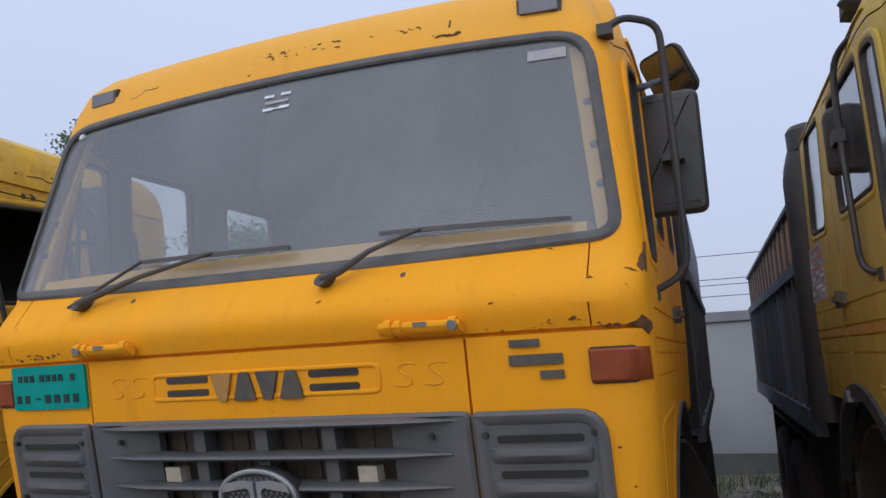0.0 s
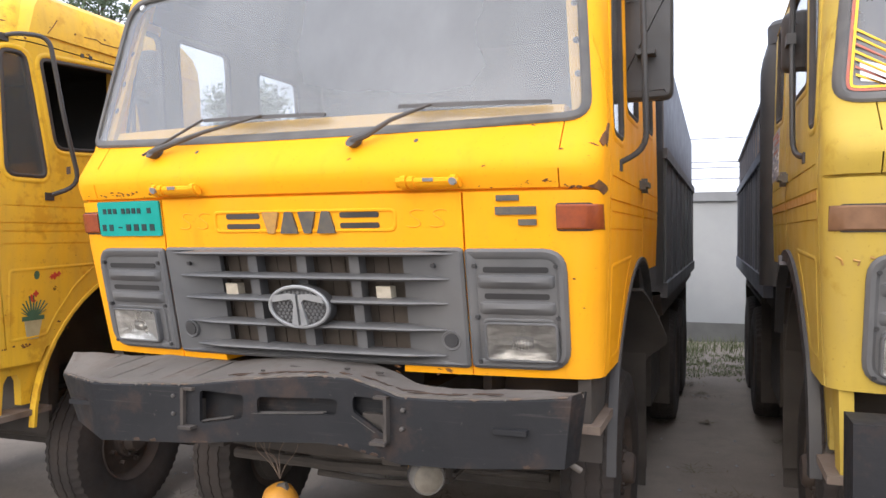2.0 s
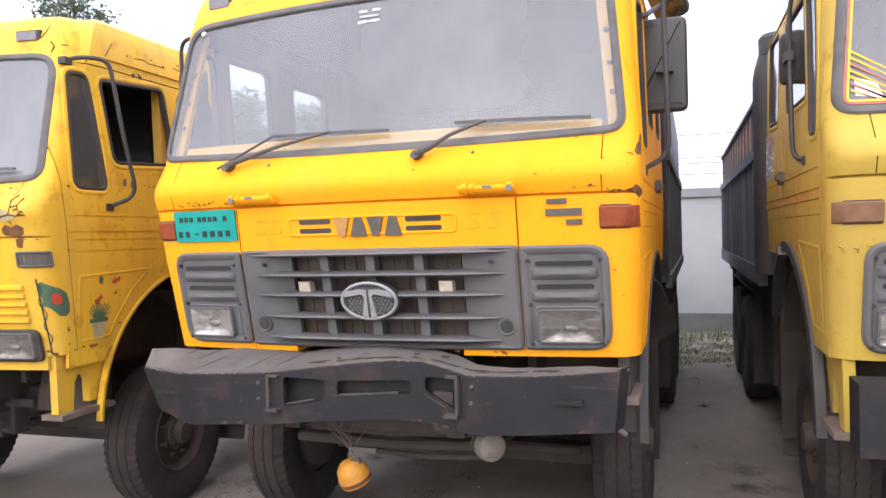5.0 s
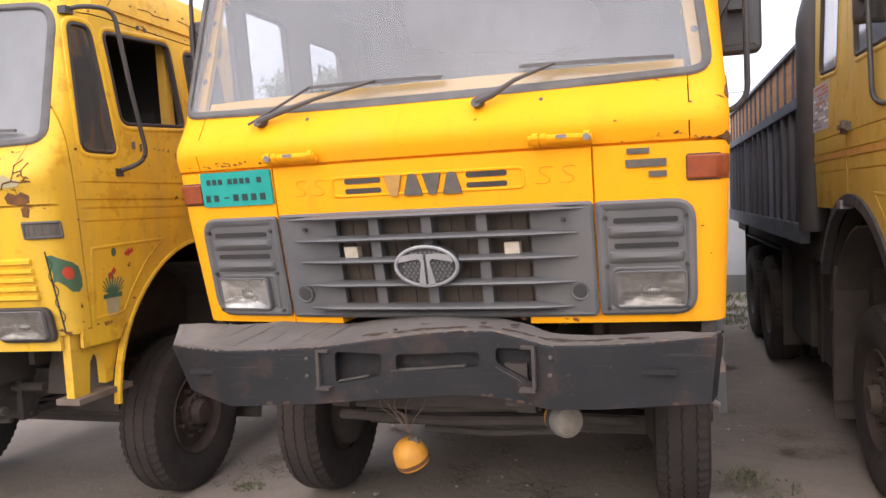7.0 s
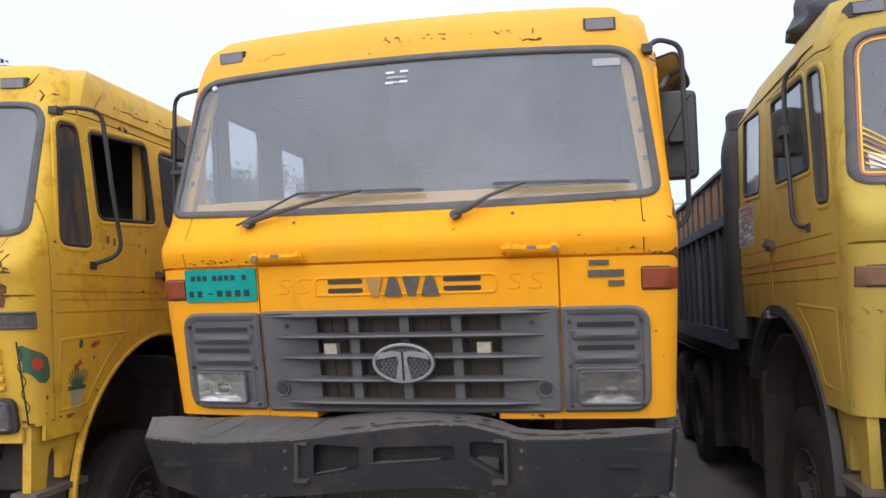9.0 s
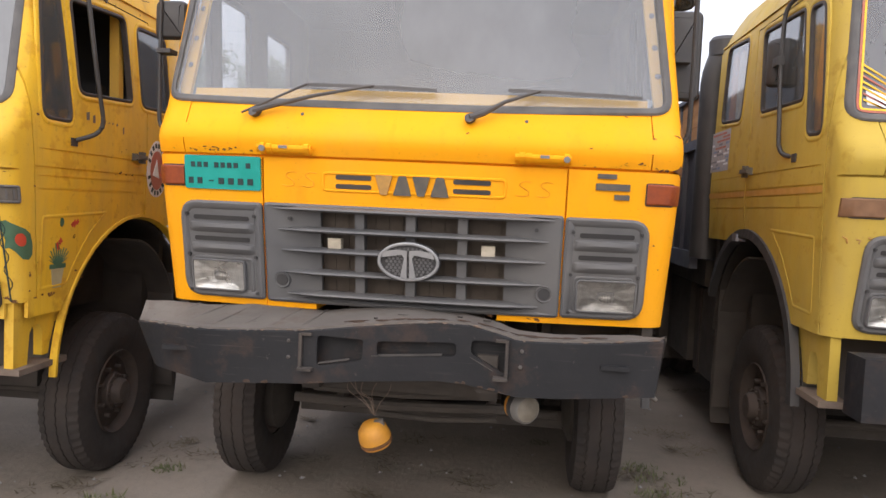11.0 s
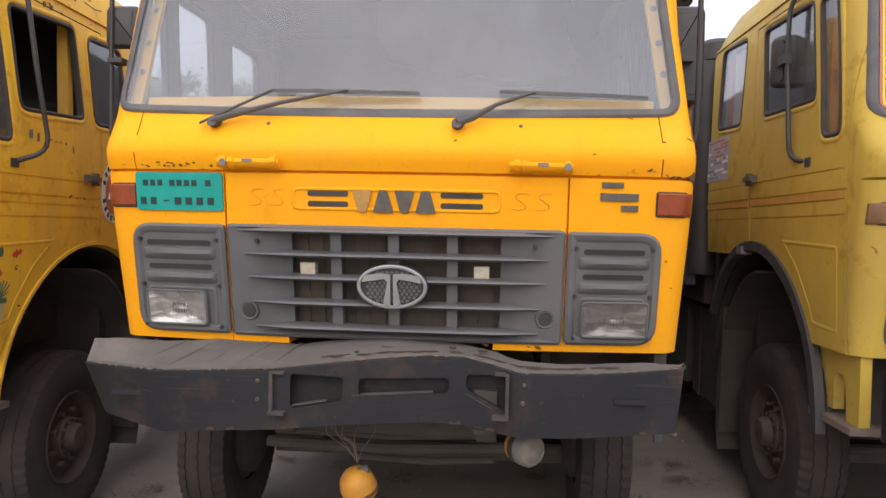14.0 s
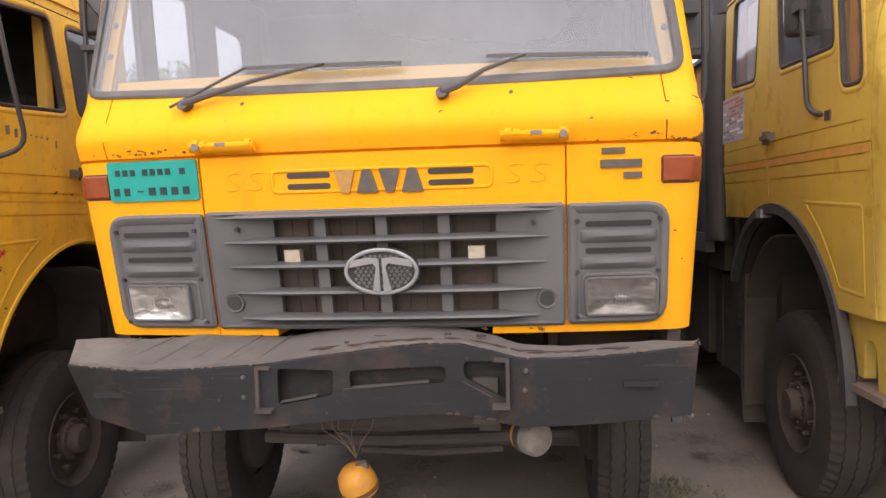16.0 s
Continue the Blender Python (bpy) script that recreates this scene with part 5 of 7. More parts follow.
def front_lamps(truck):
    """The spot lamp under the bumper and the fallen one that hangs by its wires."""
    bm = BM()
    lathe(bm, [(-0.10, 0.05), (-0.112, 0.064), (-0.10, 0.072), (-0.06, 0.074)], 26, "y")
    m = pose(0.548, 0.02, 0.846, 0, 0, 34) @ Matrix.Scale(0.92, 4)
    bmesh.ops.transform(bm, matrix=m, verts=bm.verts)
    fog = part("spot_lamp", bm, DULLRIM, truck, "round spot lamp with dusty glass and yellow shell")
    bm = BM()
    lathe(bm, [(-0.06, 0.0755), (-0.025, 0.0755), (-0.024, 0.07)], 26, "y")
    bmesh.ops.transform(bm, matrix=m, verts=bm.verts)
    part("lamp_band", bm, BLACKP, fog)
    bm = BM()
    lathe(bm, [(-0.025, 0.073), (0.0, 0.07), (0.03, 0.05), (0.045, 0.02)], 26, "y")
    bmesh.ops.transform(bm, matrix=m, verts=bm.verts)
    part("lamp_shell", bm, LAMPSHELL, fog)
    bm = BM()
    lathe(bm, [(-0.125, 0.01), (-0.122, 0.04), (-0.108, 0.064), (-0.10, 0.066)], 26, "y")
    bmesh.ops.transform(bm, matrix=m, verts=bm.verts)
    part("lens", bm, plain_lens, fog)
    bm = BM()
    tube(bm, [(0.57, 0.04, 0.90), (0.57, 0.05, 0.98)], 0.012)
    part("lamp_post", bm, BLACKP, fog)
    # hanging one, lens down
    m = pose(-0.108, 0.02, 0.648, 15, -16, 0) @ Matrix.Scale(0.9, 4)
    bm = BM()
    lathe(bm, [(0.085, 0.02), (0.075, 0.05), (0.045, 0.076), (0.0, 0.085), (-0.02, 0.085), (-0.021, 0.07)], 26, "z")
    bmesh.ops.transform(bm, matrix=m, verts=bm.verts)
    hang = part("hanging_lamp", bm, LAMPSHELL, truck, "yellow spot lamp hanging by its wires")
    bm = BM()
    lathe(bm, [(-0.022, 0.0865), (-0.038, 0.087), (-0.039, 0.06)], 26, "z")
    bmesh.ops.transform(bm, matrix=m, verts=bm.verts)
    part("lamp_band", bm, CHIP, hang)
    bm = BM()
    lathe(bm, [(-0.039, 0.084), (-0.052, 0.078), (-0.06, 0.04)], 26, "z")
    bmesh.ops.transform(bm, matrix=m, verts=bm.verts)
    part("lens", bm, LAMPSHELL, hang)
    bm = BM()
    box(bm, 0.02, 0.07, -0.012, 0.012, 0.05, 0.085, 0.006)
    bmesh.ops.transform(bm, matrix=m, verts=bm.verts)
    part("lamp_lug", bm, DUSTY, hang)
    rnd = random.Random(8)
    for i in range(6):
        bm = BM()
        x = -0.118 + rnd.uniform(-0.16, 0.2)
        p = [(-0.115, 0.03, 0.74), (-0.113 + (x + 0.113) * 0.3, 0.04, 0.80 + rnd.uniform(-0.02, 0.03)), (x, 0.06, 0.86 + rnd.uniform(-0.03, 0.03)), (x + rnd.uniform(-0.05, 0.05), 0.08, 0.93)]
        tube(bm, bend(p, 0.05, 4), 0.002, 5)
        part("lamp_wire", bm, RUSTY, hang)


plain_lens = plain("dusty_lamp_lens", (0.13, 0.115, 0.09), (0.19, 0.17, 0.135), 30, 0.6)


def indicator(truck, side, lens, x0=1.082, x1=1.238, z0=1.79, z1=1.885):
    """A corner lamp that wraps round the cab's corner."""
    bm = BM()
    n = 10
    rows = []
    for i in range(n + 1):
        x = side * (x0 + (x1 - x0) * i / n)
        rows.append([bm.verts.new((x, d, z)) for d, z in ((0.005, z0), (-0.012, z0 + 0.002), (-0.018, z0 + 0.008), (-0.018, z1 - 0.008), (-0.012, z1 - 0.002), (0.005, z1))])
    for p, q in zip(rows, rows[1:]):
        for i in range(6):
            bm.faces.new((p[i], p[(i + 1) % 6], q[(i + 1) % 6], q[i]))
    bm.faces.new(rows[0]), bm.faces.new(rows[-1][::-1])
    lamp = part("indicator_lamp", on_front(bm), lens, truck, "dusty amber corner lamp")
    bm = BM()
    q = rrect(*sorted((side * (x0 - 0.005), side * (x1 - 0.03))), z0 - 0.004, z1 + 0.004, 0.012, 3, 6)
    pane(bm, q, -0.004, 0.004, 3)
    part("lamp_base", on_front(bm), BLACKP, lamp)


def latch(truck, side):
    """A bonnet latch bar with its knuckle."""
    a, b = (0.488, 0.735) if side > 0 else (-0.695, -0.435)
    bm = BM()
    tube(bm, [(a, -0.03, 1.972), (b, -0.03, 1.970)], 0.019, 10)
    l = part("bonnet_latch", on_front(bm), ORANGE, truck, "yellow painted latch bar with chipped paint")
    for x, r in ((a + 0.03, 0.027), (a + 0.06, 0.024), (b - 0.02, 0.026)):
        bm = BM()
        tube(bm, [(x - 0.011, -0.03, 1.972), (x + 0.011, -0.03, 1.972)], r, 10)
        part("knuckle", on_front(bm), ORANGE, l)
    bm = BM()
    lathe(bm, [(-0.06, 0.006), (-0.06, 0.014), (-0.03, 0.016)], 12, "y")
    bmesh.ops.translate(bm, verts=bm.verts, vec=(b - 0.02 if side > 0 else a + 0.03, 0, 1.972))
    part("pin", on_front(bm), SILVER, l)
    bm = BM()
    box(bm, a + 0.11, a + 0.15, -0.051, -0.03, 1.974, 1.987)
    part("paint_chip", on_front(bm), SILVER, l)


def bars(parent, name, rows, material, depth0, depth1, label=""):
    for x0, x1, z0, z1 in rows:
        bm = BM()
        box(bm, x0, x1, -depth1, -depth0, z0, z1, nx=2)
        part(name, on_front(bm), material, parent, label)


def squiggle(parent, name, pts, material, r=0.003, front=True):
    """A scratched or painted stroke on the cab's face."""
    bm = BM()
    tube(bm, [(x, -0.0015, z) for x, z in pts], r, 6)
    part(name, on_front(bm) if front else bm, material, parent)


def on_corner(bm, side):
    """Wraps flat work (x: length from 1.0 m off the middle, y: depth) round the cab's front corner."""
    for v in bm.verts:
        s, d, z = v.co
        w = wid(z)
        s1 = w - CORNER - 1.0
        a = min(max((s - s1) / CORNER, 0.0), math.pi / 2)
        rest = max(0.0, s - s1 - CORNER * math.pi / 2)
        x = 1.0 + min(s, s1) + CORNER * math.sin(a)
        flat = lerp_table(PROF, z) + 0.085 * (x / w) ** 2
        v.co = (side * (x - d * math.sin(a)), flat + CORNER * (1 - math.cos(a)) + rest + d * math.cos(a), z)
    return bm


def chips(parent, seed, n, x0, x1, z0, z1, size):
    """Rust chips: flat ragged flakes on the face, strung out one way."""
    rnd = random.Random(seed)
    for i in range(n):
        x, z = rnd.uniform(x0, x1), rnd.uniform(z0, z1)
        s = size * rnd.uniform(0.25, 1.0) ** 1.5 * 1.5
        turn, flat = rnd.uniform(-0.5, 0.5), rnd.uniform(0.25, 0.7)
        pts = []
        for k in range(13):
            t = 2 * math.pi * k / 13
            a, b = s * rnd.uniform(0.55, 1.7) * math.cos(t), s * flat * rnd.uniform(0.5, 1.4) * math.sin(t)
            pts.append((x + a * math.cos(turn) - b * math.sin(turn), z + a * math.sin(turn) + b * math.cos(turn)))
        bm = BM()
        plate(bm, pts, -0.002, 0.004)
        part("rust_chip", on_front(bm), CHIP, parent)


SHELL = cab_shell(True, MAIN_WINDOWS, bottom=1.218)
SHELL_WIDE = cab_shell(True, RIGHT_WINDOWS, bottom=1.172)
SHELL_PLAIN = cab_shell(False, LEFT_WINDOWS, 1.882, rake=0.11, short=0.34)

# ---- the orange truck in the middle ----
MAIN = thing("tipper_truck", pose(-0.038, 0, 0, 0, -0.15, -0.8), "orange-yellow tipper truck with grey grille and bent dark bumper", "truck", "parked trucks")
cab = dressed_cab(MAIN, SHELL, ORANGE, "main", MAIN_WINDOWS)
lean(cab, [(2.1, 0.0), (2.2, -0.02), (2.95, -0.06), (3.3, -0.06)], [(2.95, 0.0), (3.06, -0.025), (3.3, -0.03)])
grille(MAIN)
for s in (-1, 1):
    lamp_panel(MAIN, s)
    indicator(MAIN, s, AMBER)
    latch(MAIN, s)
    mudguard(MAIN, s, 0.3)
    wheel(MAIN, 1.035 if s > 0 else -1.15, AXLE, s)
mirror_arm(MAIN, 1, "tall")
mirror_arm(MAIN, -1, "tall")
wiper(MAIN, -0.738, -0.50, 0.115, 0.52)
wiper(MAIN, 0.275, 0.44, 1.045, 0.24)
bm = BM()
tube(bm, [(-0.80, fy(-0.80, 2.14) - 0.03, 2.14), (-0.5, fy(-0.5, 2.285) - 0.04, 2.288)], 0.006)
part("wiper_link", bm, WIPERM, MAIN)
bent_bumper(MAIN)
front_lamps(MAIN)
chassis(MAIN, 7.4)
# bonnet pressing, vents, maker's bars and marks
bm = BM()
o = rrect(-0.397, 0.458, 1.787, 1.881, 0.03, 4, 10)
ring(bm, o, inset(o, 0.014), -0.006, 0.006, 0.004)
press = part("bonnet_pressing", on_front(bm), ORANGE, MAIN)
for x0, x1 in ((-0.33, -0.162), (0.215, 0.385)):
    for z in (1.814, 1.856):
        # shade inside the vent is a dark plate laid on
        bm = BM()
        plate(bm, rrect(x0, x1, z - 0.011, z + 0.011, 0.01, 4), -0.004, 0.004)
        part("vent_slot", on_front(bm), BLACK, press, "flat dark plate for a shaded vent slot")
for x, foot, head, m_ in ((-0.103, 0.016, 0.040, OCHRE), (-0.017, 0.042, 0.016, BADGE), (0.069, 0.016, 0.040, BADGE), (0.155, 0.042, 0.016, BADGE)):
    bm = BM()
    plate(bm, rquad([(x - foot, 1.783), (x + foot, 1.783), (x + head, 1.872), (x - head, 1.872)], 0.006, 2), -0.014, 0.003)
    part("maker_shape", on_front(bm), m_, MAIN, "plain tapered block where the maker's badge sits")
for cx in (-0.50, 0.585):
    for dx in (-0.05, 0.045):
        pts = [(cx + dx + a, 1.84 + b) for a, b in ((0.034, 0.028), (0.01, 0.034), (-0.018, 0.026), (-0.02, 0.012), (0.0, 0.0), (0.02, -0.012), (0.02, -0.028), (-0.005, -0.036), (-0.036, -0.03))]
        squiggle(MAIN, "scratch_mark", [tuple(p) for p in bend([(x, z, 0) for x, z in pts], 0.02, 3) for p in [(p[0], p[1])]], SCRATCH, 0.0022)
bars(MAIN, "model_bar", [(0.858, 0.943, 1.900, 1.921)], BADGE, 0.0, 0.010, "dark worn plain badge bar")
bars(MAIN, "model_bar", [(0.853, 1.005, 1.848, 1.878), (0.938, 1.005, 1.808, 1.831)], BADGE, 0.0, 0.010)
bm = BM()
plate(bm, rrect(-1.079, -0.692, 1.777, 1.934, 0.012, 3, 3), -0.012, 0.0)
number = part("number_plate", on_front(bm), TEAL, MAIN, "teal plate with two rows of dark bars")
upper = [(-1.045 + 0.033 * k, -1.045 + 0.033 * k + 0.021, 1.878, 1.902) for k in range(3)] + [(-0.925 + 0.033 * k, -0.925 + 0.033 * k + 0.021, 1.878, 1.902) for k in range(4)] + [(-0.765, -0.742, 1.878, 1.902)]
lower = [(-1.06 + 0.046 * k, -1.06 + 0.046 * k + 0.026, 1.800, 1.830) for k in range(2)] + [(-0.955, -0.93, 1.813, 1.819)] + [(-0.905 + 0.049 * k, -0.905 + 0.049 * k + 0.028, 1.800, 1.830) for k in range(4)]
for x0, x1, z0, z1 in upper + lower:
    bars(number, "plate_bar", [(x0, x1, z0, z1)], INK, 0.010, 0.0135)
# chips along the seams, roof scars
for a in ((3, 6, 0.73, 1.2, 1.942, 1.955, 0.007), (4, 8, -1.0, -0.7, 1.958, 1.975, 0.007), (5, 5, -1.1, 1.1, 2.0, 2.1, 0.005), (6, 6, 0.3, 0.66, 1.215, 1.24, 0.012), (7, 4, 1.0, 1.19, 1.4, 1.75, 0.006), (8, 3, 1.19, 1.22, 2.04, 2.11, 0.014), (10, 12, -1.15, -0.72, 1.95, 1.972, 0.006), (12, 14, 0.75, 1.23, 1.946, 1.972, 0.006), (14, 10, -1.1, -0.2, 2.998, 3.03, 0.004), (16, 8, 0.6, 1.1, 2.185, 2.2, 0.006), (9, 26, -0.2, 0.22, 3.075, 3.115, 0.006), (19, 9, 0.3, 0.54, 3.08, 3.10, 0.005), (20, 7, 0.55, 0.66, 3.032, 3.045, 0.007)):
    chips(MAIN, *a)
for pts in ([(-0.845, 3.088), (-0.852, 3.07), (-0.835, 3.056), (-0.805, 3.058), (-0.785, 3.072)], [(-0.775, 3.066), (-0.772, 3.084), (-0.74, 3.086)], [(-0.735, 3.08), (-0.70, 3.083), (-0.69, 3.088)], [(0.57, 3.032), (0.60, 3.040), (0.63, 3.030), (0.665, 3.038)], [(0.62, 3.07), (0.622, 3.10)]):
    squiggle(MAIN, "roof_scar", pts, CHIP, 0.0032)
# two blind plugs in the bonnet
for x in (-0.51, 0.53):
    bm = BM()
    lathe(bm, [(-0.004, 0.004), (-0.003, 0.008), (0.004, 0.009)], 10, "y")
    bmesh.ops.translate(bm, verts=bm.verts, vec=(x, 0, 2.143))
    part("bonnet_plug", on_front(bm), BADGE, MAIN)
# a rag and a slip of paper on the dashboard
bm = BM()
bmesh.ops.create_icosphere(bm, subdivisions=3, radius=1.0)
for v in bm.verts:
    v.co *= 1 + 0.25 * noise.noise(v.co * 3.1)
    v.co = Vector((v.co.x * 0.12 - 0.36, v.co.y * 0.06 + 0.27, max(v.co.z, -0.4) * 0.035 + 2.289))
part("dashboard_rag", bm, DUSTY, MAIN, "grey rag lying on the dashboard")
bm = BM()
box(bm, -0.86, -0.79, 0.20, 0.24, 2.276, 2.279)
part("paper_slip", bm, WHITE, MAIN)
# stickers inside the windscreen, rivet holes down the pillars
for x0, x1, z0, z1 in ((-0.115, -0.072, 2.902, 2.914), (-0.042, 0.0, 2.905, 2.917), (-0.115, -0.072, 2.845, 2.857), (-0.072, -0.042, 2.849, 2.854), (-0.042, 0.0, 2.847, 2.859)):
    bm = BM()
    box(bm, x0, x1, 0.001, 0.004, z0, z1)
    part("sticker", on_front(bm), WHITE, MAIN)
bm = BM()
box(bm, -0.110, -0.006, 0.001, 0.004, 2.874, 2.886)
part("sticker", on_front(bm), FADED, MAIN)
bm = BM()
box(bm, 0.905, 1.035, 0.001, 0.004, 2.868, 2.908)
part("sticker", on_front(bm), FADED, MAIN)
bm = BM()
lathe(bm, [(-0.012, 0.006), (-0.01, 0.014), (0.004, 0.016)], 12, "y")
bmesh.ops.translate(bm, verts=bm.verts, vec=(-1.09, 0, 2.925))
part("washer_cap", on_front(bm), WHITE, MAIN)
for s in (-1, 1):
    bm = BM()
    rows = [((1.145 - 0.075 * k) if s > 0 else (-1.165 + 0.03 * k), 2.22 + 0.70 * k) for k in [i / 8 for i in range(9)]]
    vs = [[bm.verts.new((x + dx, 0.04 + dy, z)) for dx, dy in ((-0.032, 0), (0.032, 0), (0.032, 0.03), (-0.032, 0.03))] for x, z in rows]
    for p, q in zip(vs, vs[1:]):
        for i in range(4):
            bm.faces.new((p[i], p[(i + 1) % 4], q[(i + 1) % 4], q[i]))
    bm.faces.new(vs[0]), bm.faces.new(vs[-1][::-1])
    pil = part("pillar_trim", on_front(bm), INNER, MAIN, "yellow inner pillar with rivets")
    for k in (0.25, 0.45, 0.68):
        bm = BM()
        lathe(bm, [(0.032, 0.008), (0.036, 0.014), (0.042, 0.014)], 12, "y")
        bmesh.ops.translate(bm, verts=bm.verts, vec=((1.145 - 0.075 * k) if s > 0 else (-1.165 + 0.03 * k), 0, 2.22 + 0.70 * k))
        part("rivet", on_front(bm), BADGE, pil)


for pts in ([(0.235, 2.115), (0.262, 2.098), (0.285, 2.112), (0.31, 2.10), (0.318, 2.145), (0.302, 2.165), (0.305, 2.195), (0.28, 2.198), (0.268, 2.165), (0.25, 2.148)],
            [(0.19, 1.948), (0.225, 1.958), (0.24, 1.972), (0.262, 1.962), (0.30, 1.952), (0.325, 1.94), (0.29, 1.93), (0.262, 1.918), (0.235, 1.936)]):
    bm = BM()
    pane(bm, pts, -0.003, 0.002, 3)
    part("rust_scar", on_corner(bm, 1), CHIP, MAIN, "brown rust scar on the cab's corner")


def tipper_body(truck, y0, y1):
    """A dark steel tipping body with raised boards, ribs and a high headboard."""
    hw = 1.26
    bm = BM()
    for s in (-1, 1):
        box(bm, *sorted((s * hw, s * (hw - 0.05))), y0, y1, 1.42, 2.34, 0.006)
    box(bm, -hw, hw, y0, y0 + 0.05, 1.42, 3.18, 0.006)
    box(bm, -hw, hw, y1 - 0.05, y1, 1.42, 2.3, 0.006)
    box(bm, -hw, hw, y0, y1, 1.38, 1.43)
    body = part("tipper_body", bm, BODYDARK, truck, "dark dusty steel tipping body")
    for s in (-1, 1):
        bm = BM()
        pts = [(y0, 2.34), (y1, 2.34), (y1, 2.92), (y0, 3.16)]
        a = [bm.verts.new((s * (hw - 0.01), y, z)) for y, z in pts]
        b = [bm.verts.new((s * (hw - 0.05), y, z)) for y, z in pts]
        bm.faces.new(a), bm.faces.new(b[::-1])
        for i in range(4):
            bm.faces.new((a[i], b[i], b[(i + 1) % 4], a[(i + 1) % 4]))
        part("raised_board", bm, NAVY_RAIL, body, "grey raised side board")
        bm = BM()
        box(bm, *sorted((s * (hw + 0.025), s * (hw - 0.02))), y0, y1, 2.29, 2.36, 0.01)
        part("top_rail", bm, BODYDARK, body)
        bm = BM()
        box(bm, *sorted((s * (hw + 0.025), s * (hw - 0.02))), y0, y1, 1.34, 1.44, 0.01)
        part("bottom_rail", bm, BODYDARK, body)
        for k in range(8):
            y = y0 + 0.1 + (y1 - y0 - 0.25) * k / 7
            bm = BM()
            box(bm, *sorted((s * (hw + 0.012), s * (hw - 0.02))), y, y + 0.07, 1.44, 2.29, 0.01)
            part("rib", bm, BODYDARK, body)
        bm = BM()
        q = [(y0, 1.36), (y1, 1.36), (y1, 1.25), (y0 + 0.2, 1.2)]
        a = [bm.verts.new((s * (hw - 0.02), y, z)) for y, z in q]
        b = [bm.verts.new((s * 0.6, y, z - 0.12)) for y, z in q]
        bm.faces.new(a), bm.faces.new(b[::-1])
        for i in range(4):
            bm.faces.new((a[i], b[i], b[(i + 1) % 4], a[(i + 1) % 4]))
        part("underfloor", bm, RIM, body)


tipper_body(MAIN, 2.62, 7.3)
for y in (4.85, 6.2):
    for s in (-1, 1):
        wheel(MAIN, s * 1.08, y, s, True)
        wheel(MAIN, s * 0.74, y, s, True)



def underside(truck, side):
    """Fuel tank, tool box and spare wheel between the axles."""
    # tank, box and rear flaps are added to block the bright ground beyond
    bm = BM()
    box(bm, *sorted((side * 0.55, side * 1.1)), 2.2, 3.1, 0.42, 1.12, 0.06)
    tank = part("fuel_tank", bm, BLACK, truck)
    for y in (2.4, 2.9):
        bm = BM()
        box(bm, *sorted((side * 0.54, side * 1.11)), y, y + 0.05, 0.41, 1.13, 0.05)
        part("tank_strap", bm, RIM, tank)
    bm = BM()
    box(bm, *sorted((side * 0.6, side * 1.12)), 3.25, 4.2, 0.45, 1.15, 0.03)
    part("tool_box", bm, BLACK, truck)
    # rubber flaps behind the front wheel and ahead of the rear ones, guards over the rear tyres
    for y, z0, z1, a, b in ((2.04, 0.33, 1.2, 0.78, 1.2), (4.05, 0.30, 1.3, 0.45, 1.2), (6.95, 0.35, 1.3, 0.5, 1.2)):
        bm = BM()
        n = 8
        rows = [[bm.verts.new((side * (a + (b - a) * i / n), y + e + 0.012 * math.sin(i * 1.3) * (z1 - z), z)) for z, e in ((z0, 0.04), (z1, 0), (z1, 0.012), (z0, 0.052))] for i in range(n + 1)]
        for p, q in zip(rows, rows[1:]):
            for i in range(4):
                bm.faces.new((p[i], p[(i + 1) % 4], q[(i + 1) % 4], q[i]))
        bm.faces.new(rows[0]), bm.faces.new(rows[-1][::-1])
        part("mud_flap", bm, BLACK, truck, "hanging black rubber flap")
    bm = BM()
    box(bm, *sorted((side * 0.5, side * 1.19)), 4.1, 6.9, 1.13, 1.16, 0.01)
    part("rear_guard", bm, BLACK, truck)


for s in (-1, 1):
    underside(MAIN, s)
    if s < 0:
        continue
    # dark cloth behind the door pillar
    bm = BM()
    rows = [[bm.verts.new((s * (1.175 + 0.008 * math.sin(i * 1.7) - dx), 1.22 + 0.21 * i / 12, z)) for z, dx in ((2.25, 0), (2.95, 0.04), (2.95, 0.048), (2.25, 0.008))] for i in range(13)]
    for p, q in zip(rows, rows[1:]):
        for i in range(4):
            bm.faces.new((p[i], p[(i + 1) % 4], q[(i + 1) % 4], q[i]))
    bm.faces.new(rows[0]), bm.faces.new(rows[-1][::-1])
    part("door_curtain", bm, DARKIN, MAIN)

# ---- the lemon truck with wooden sides ----
RIGHT = thing("cargo_truck", pose(3.185, 0.15, 0.035, 0, 0, 0.35), "faded lemon-yellow cargo truck with navy body and plank sides", "truck", "parked trucks")
lean(dressed_cab(RIGHT, SHELL_WIDE, LEMON, "lemon", RIGHT_WINDOWS, WINDSCREEN_DIM), [(2.95, 0.0), (3.06, 0.04), (3.15, 0.07), (3.3, 0.09)], [(2.95, 0.0), (3.3, 0.0)])
grille(RIGHT)
for s in (-1, 1):
    lamp_panel(RIGHT, s).location = (0, 0.012, -0.048)
    indicator(RIGHT, s, BROWNLENS, 1.05, 1.225, 1.75, 1.84)
    wheel(RIGHT, s * 1.0, AXLE, s)
    mudguard(RIGHT, s)
mirror_arm(RIGHT, -1, "small")
mirror_arm(RIGHT, 1, "small")
wiper(RIGHT, -0.72, -0.50, 0.11, 0.52)
wiper(RIGHT, 0.265, 0.44, 1.04, 0.24)
chassis(RIGHT, 8.0)
bm = BM()
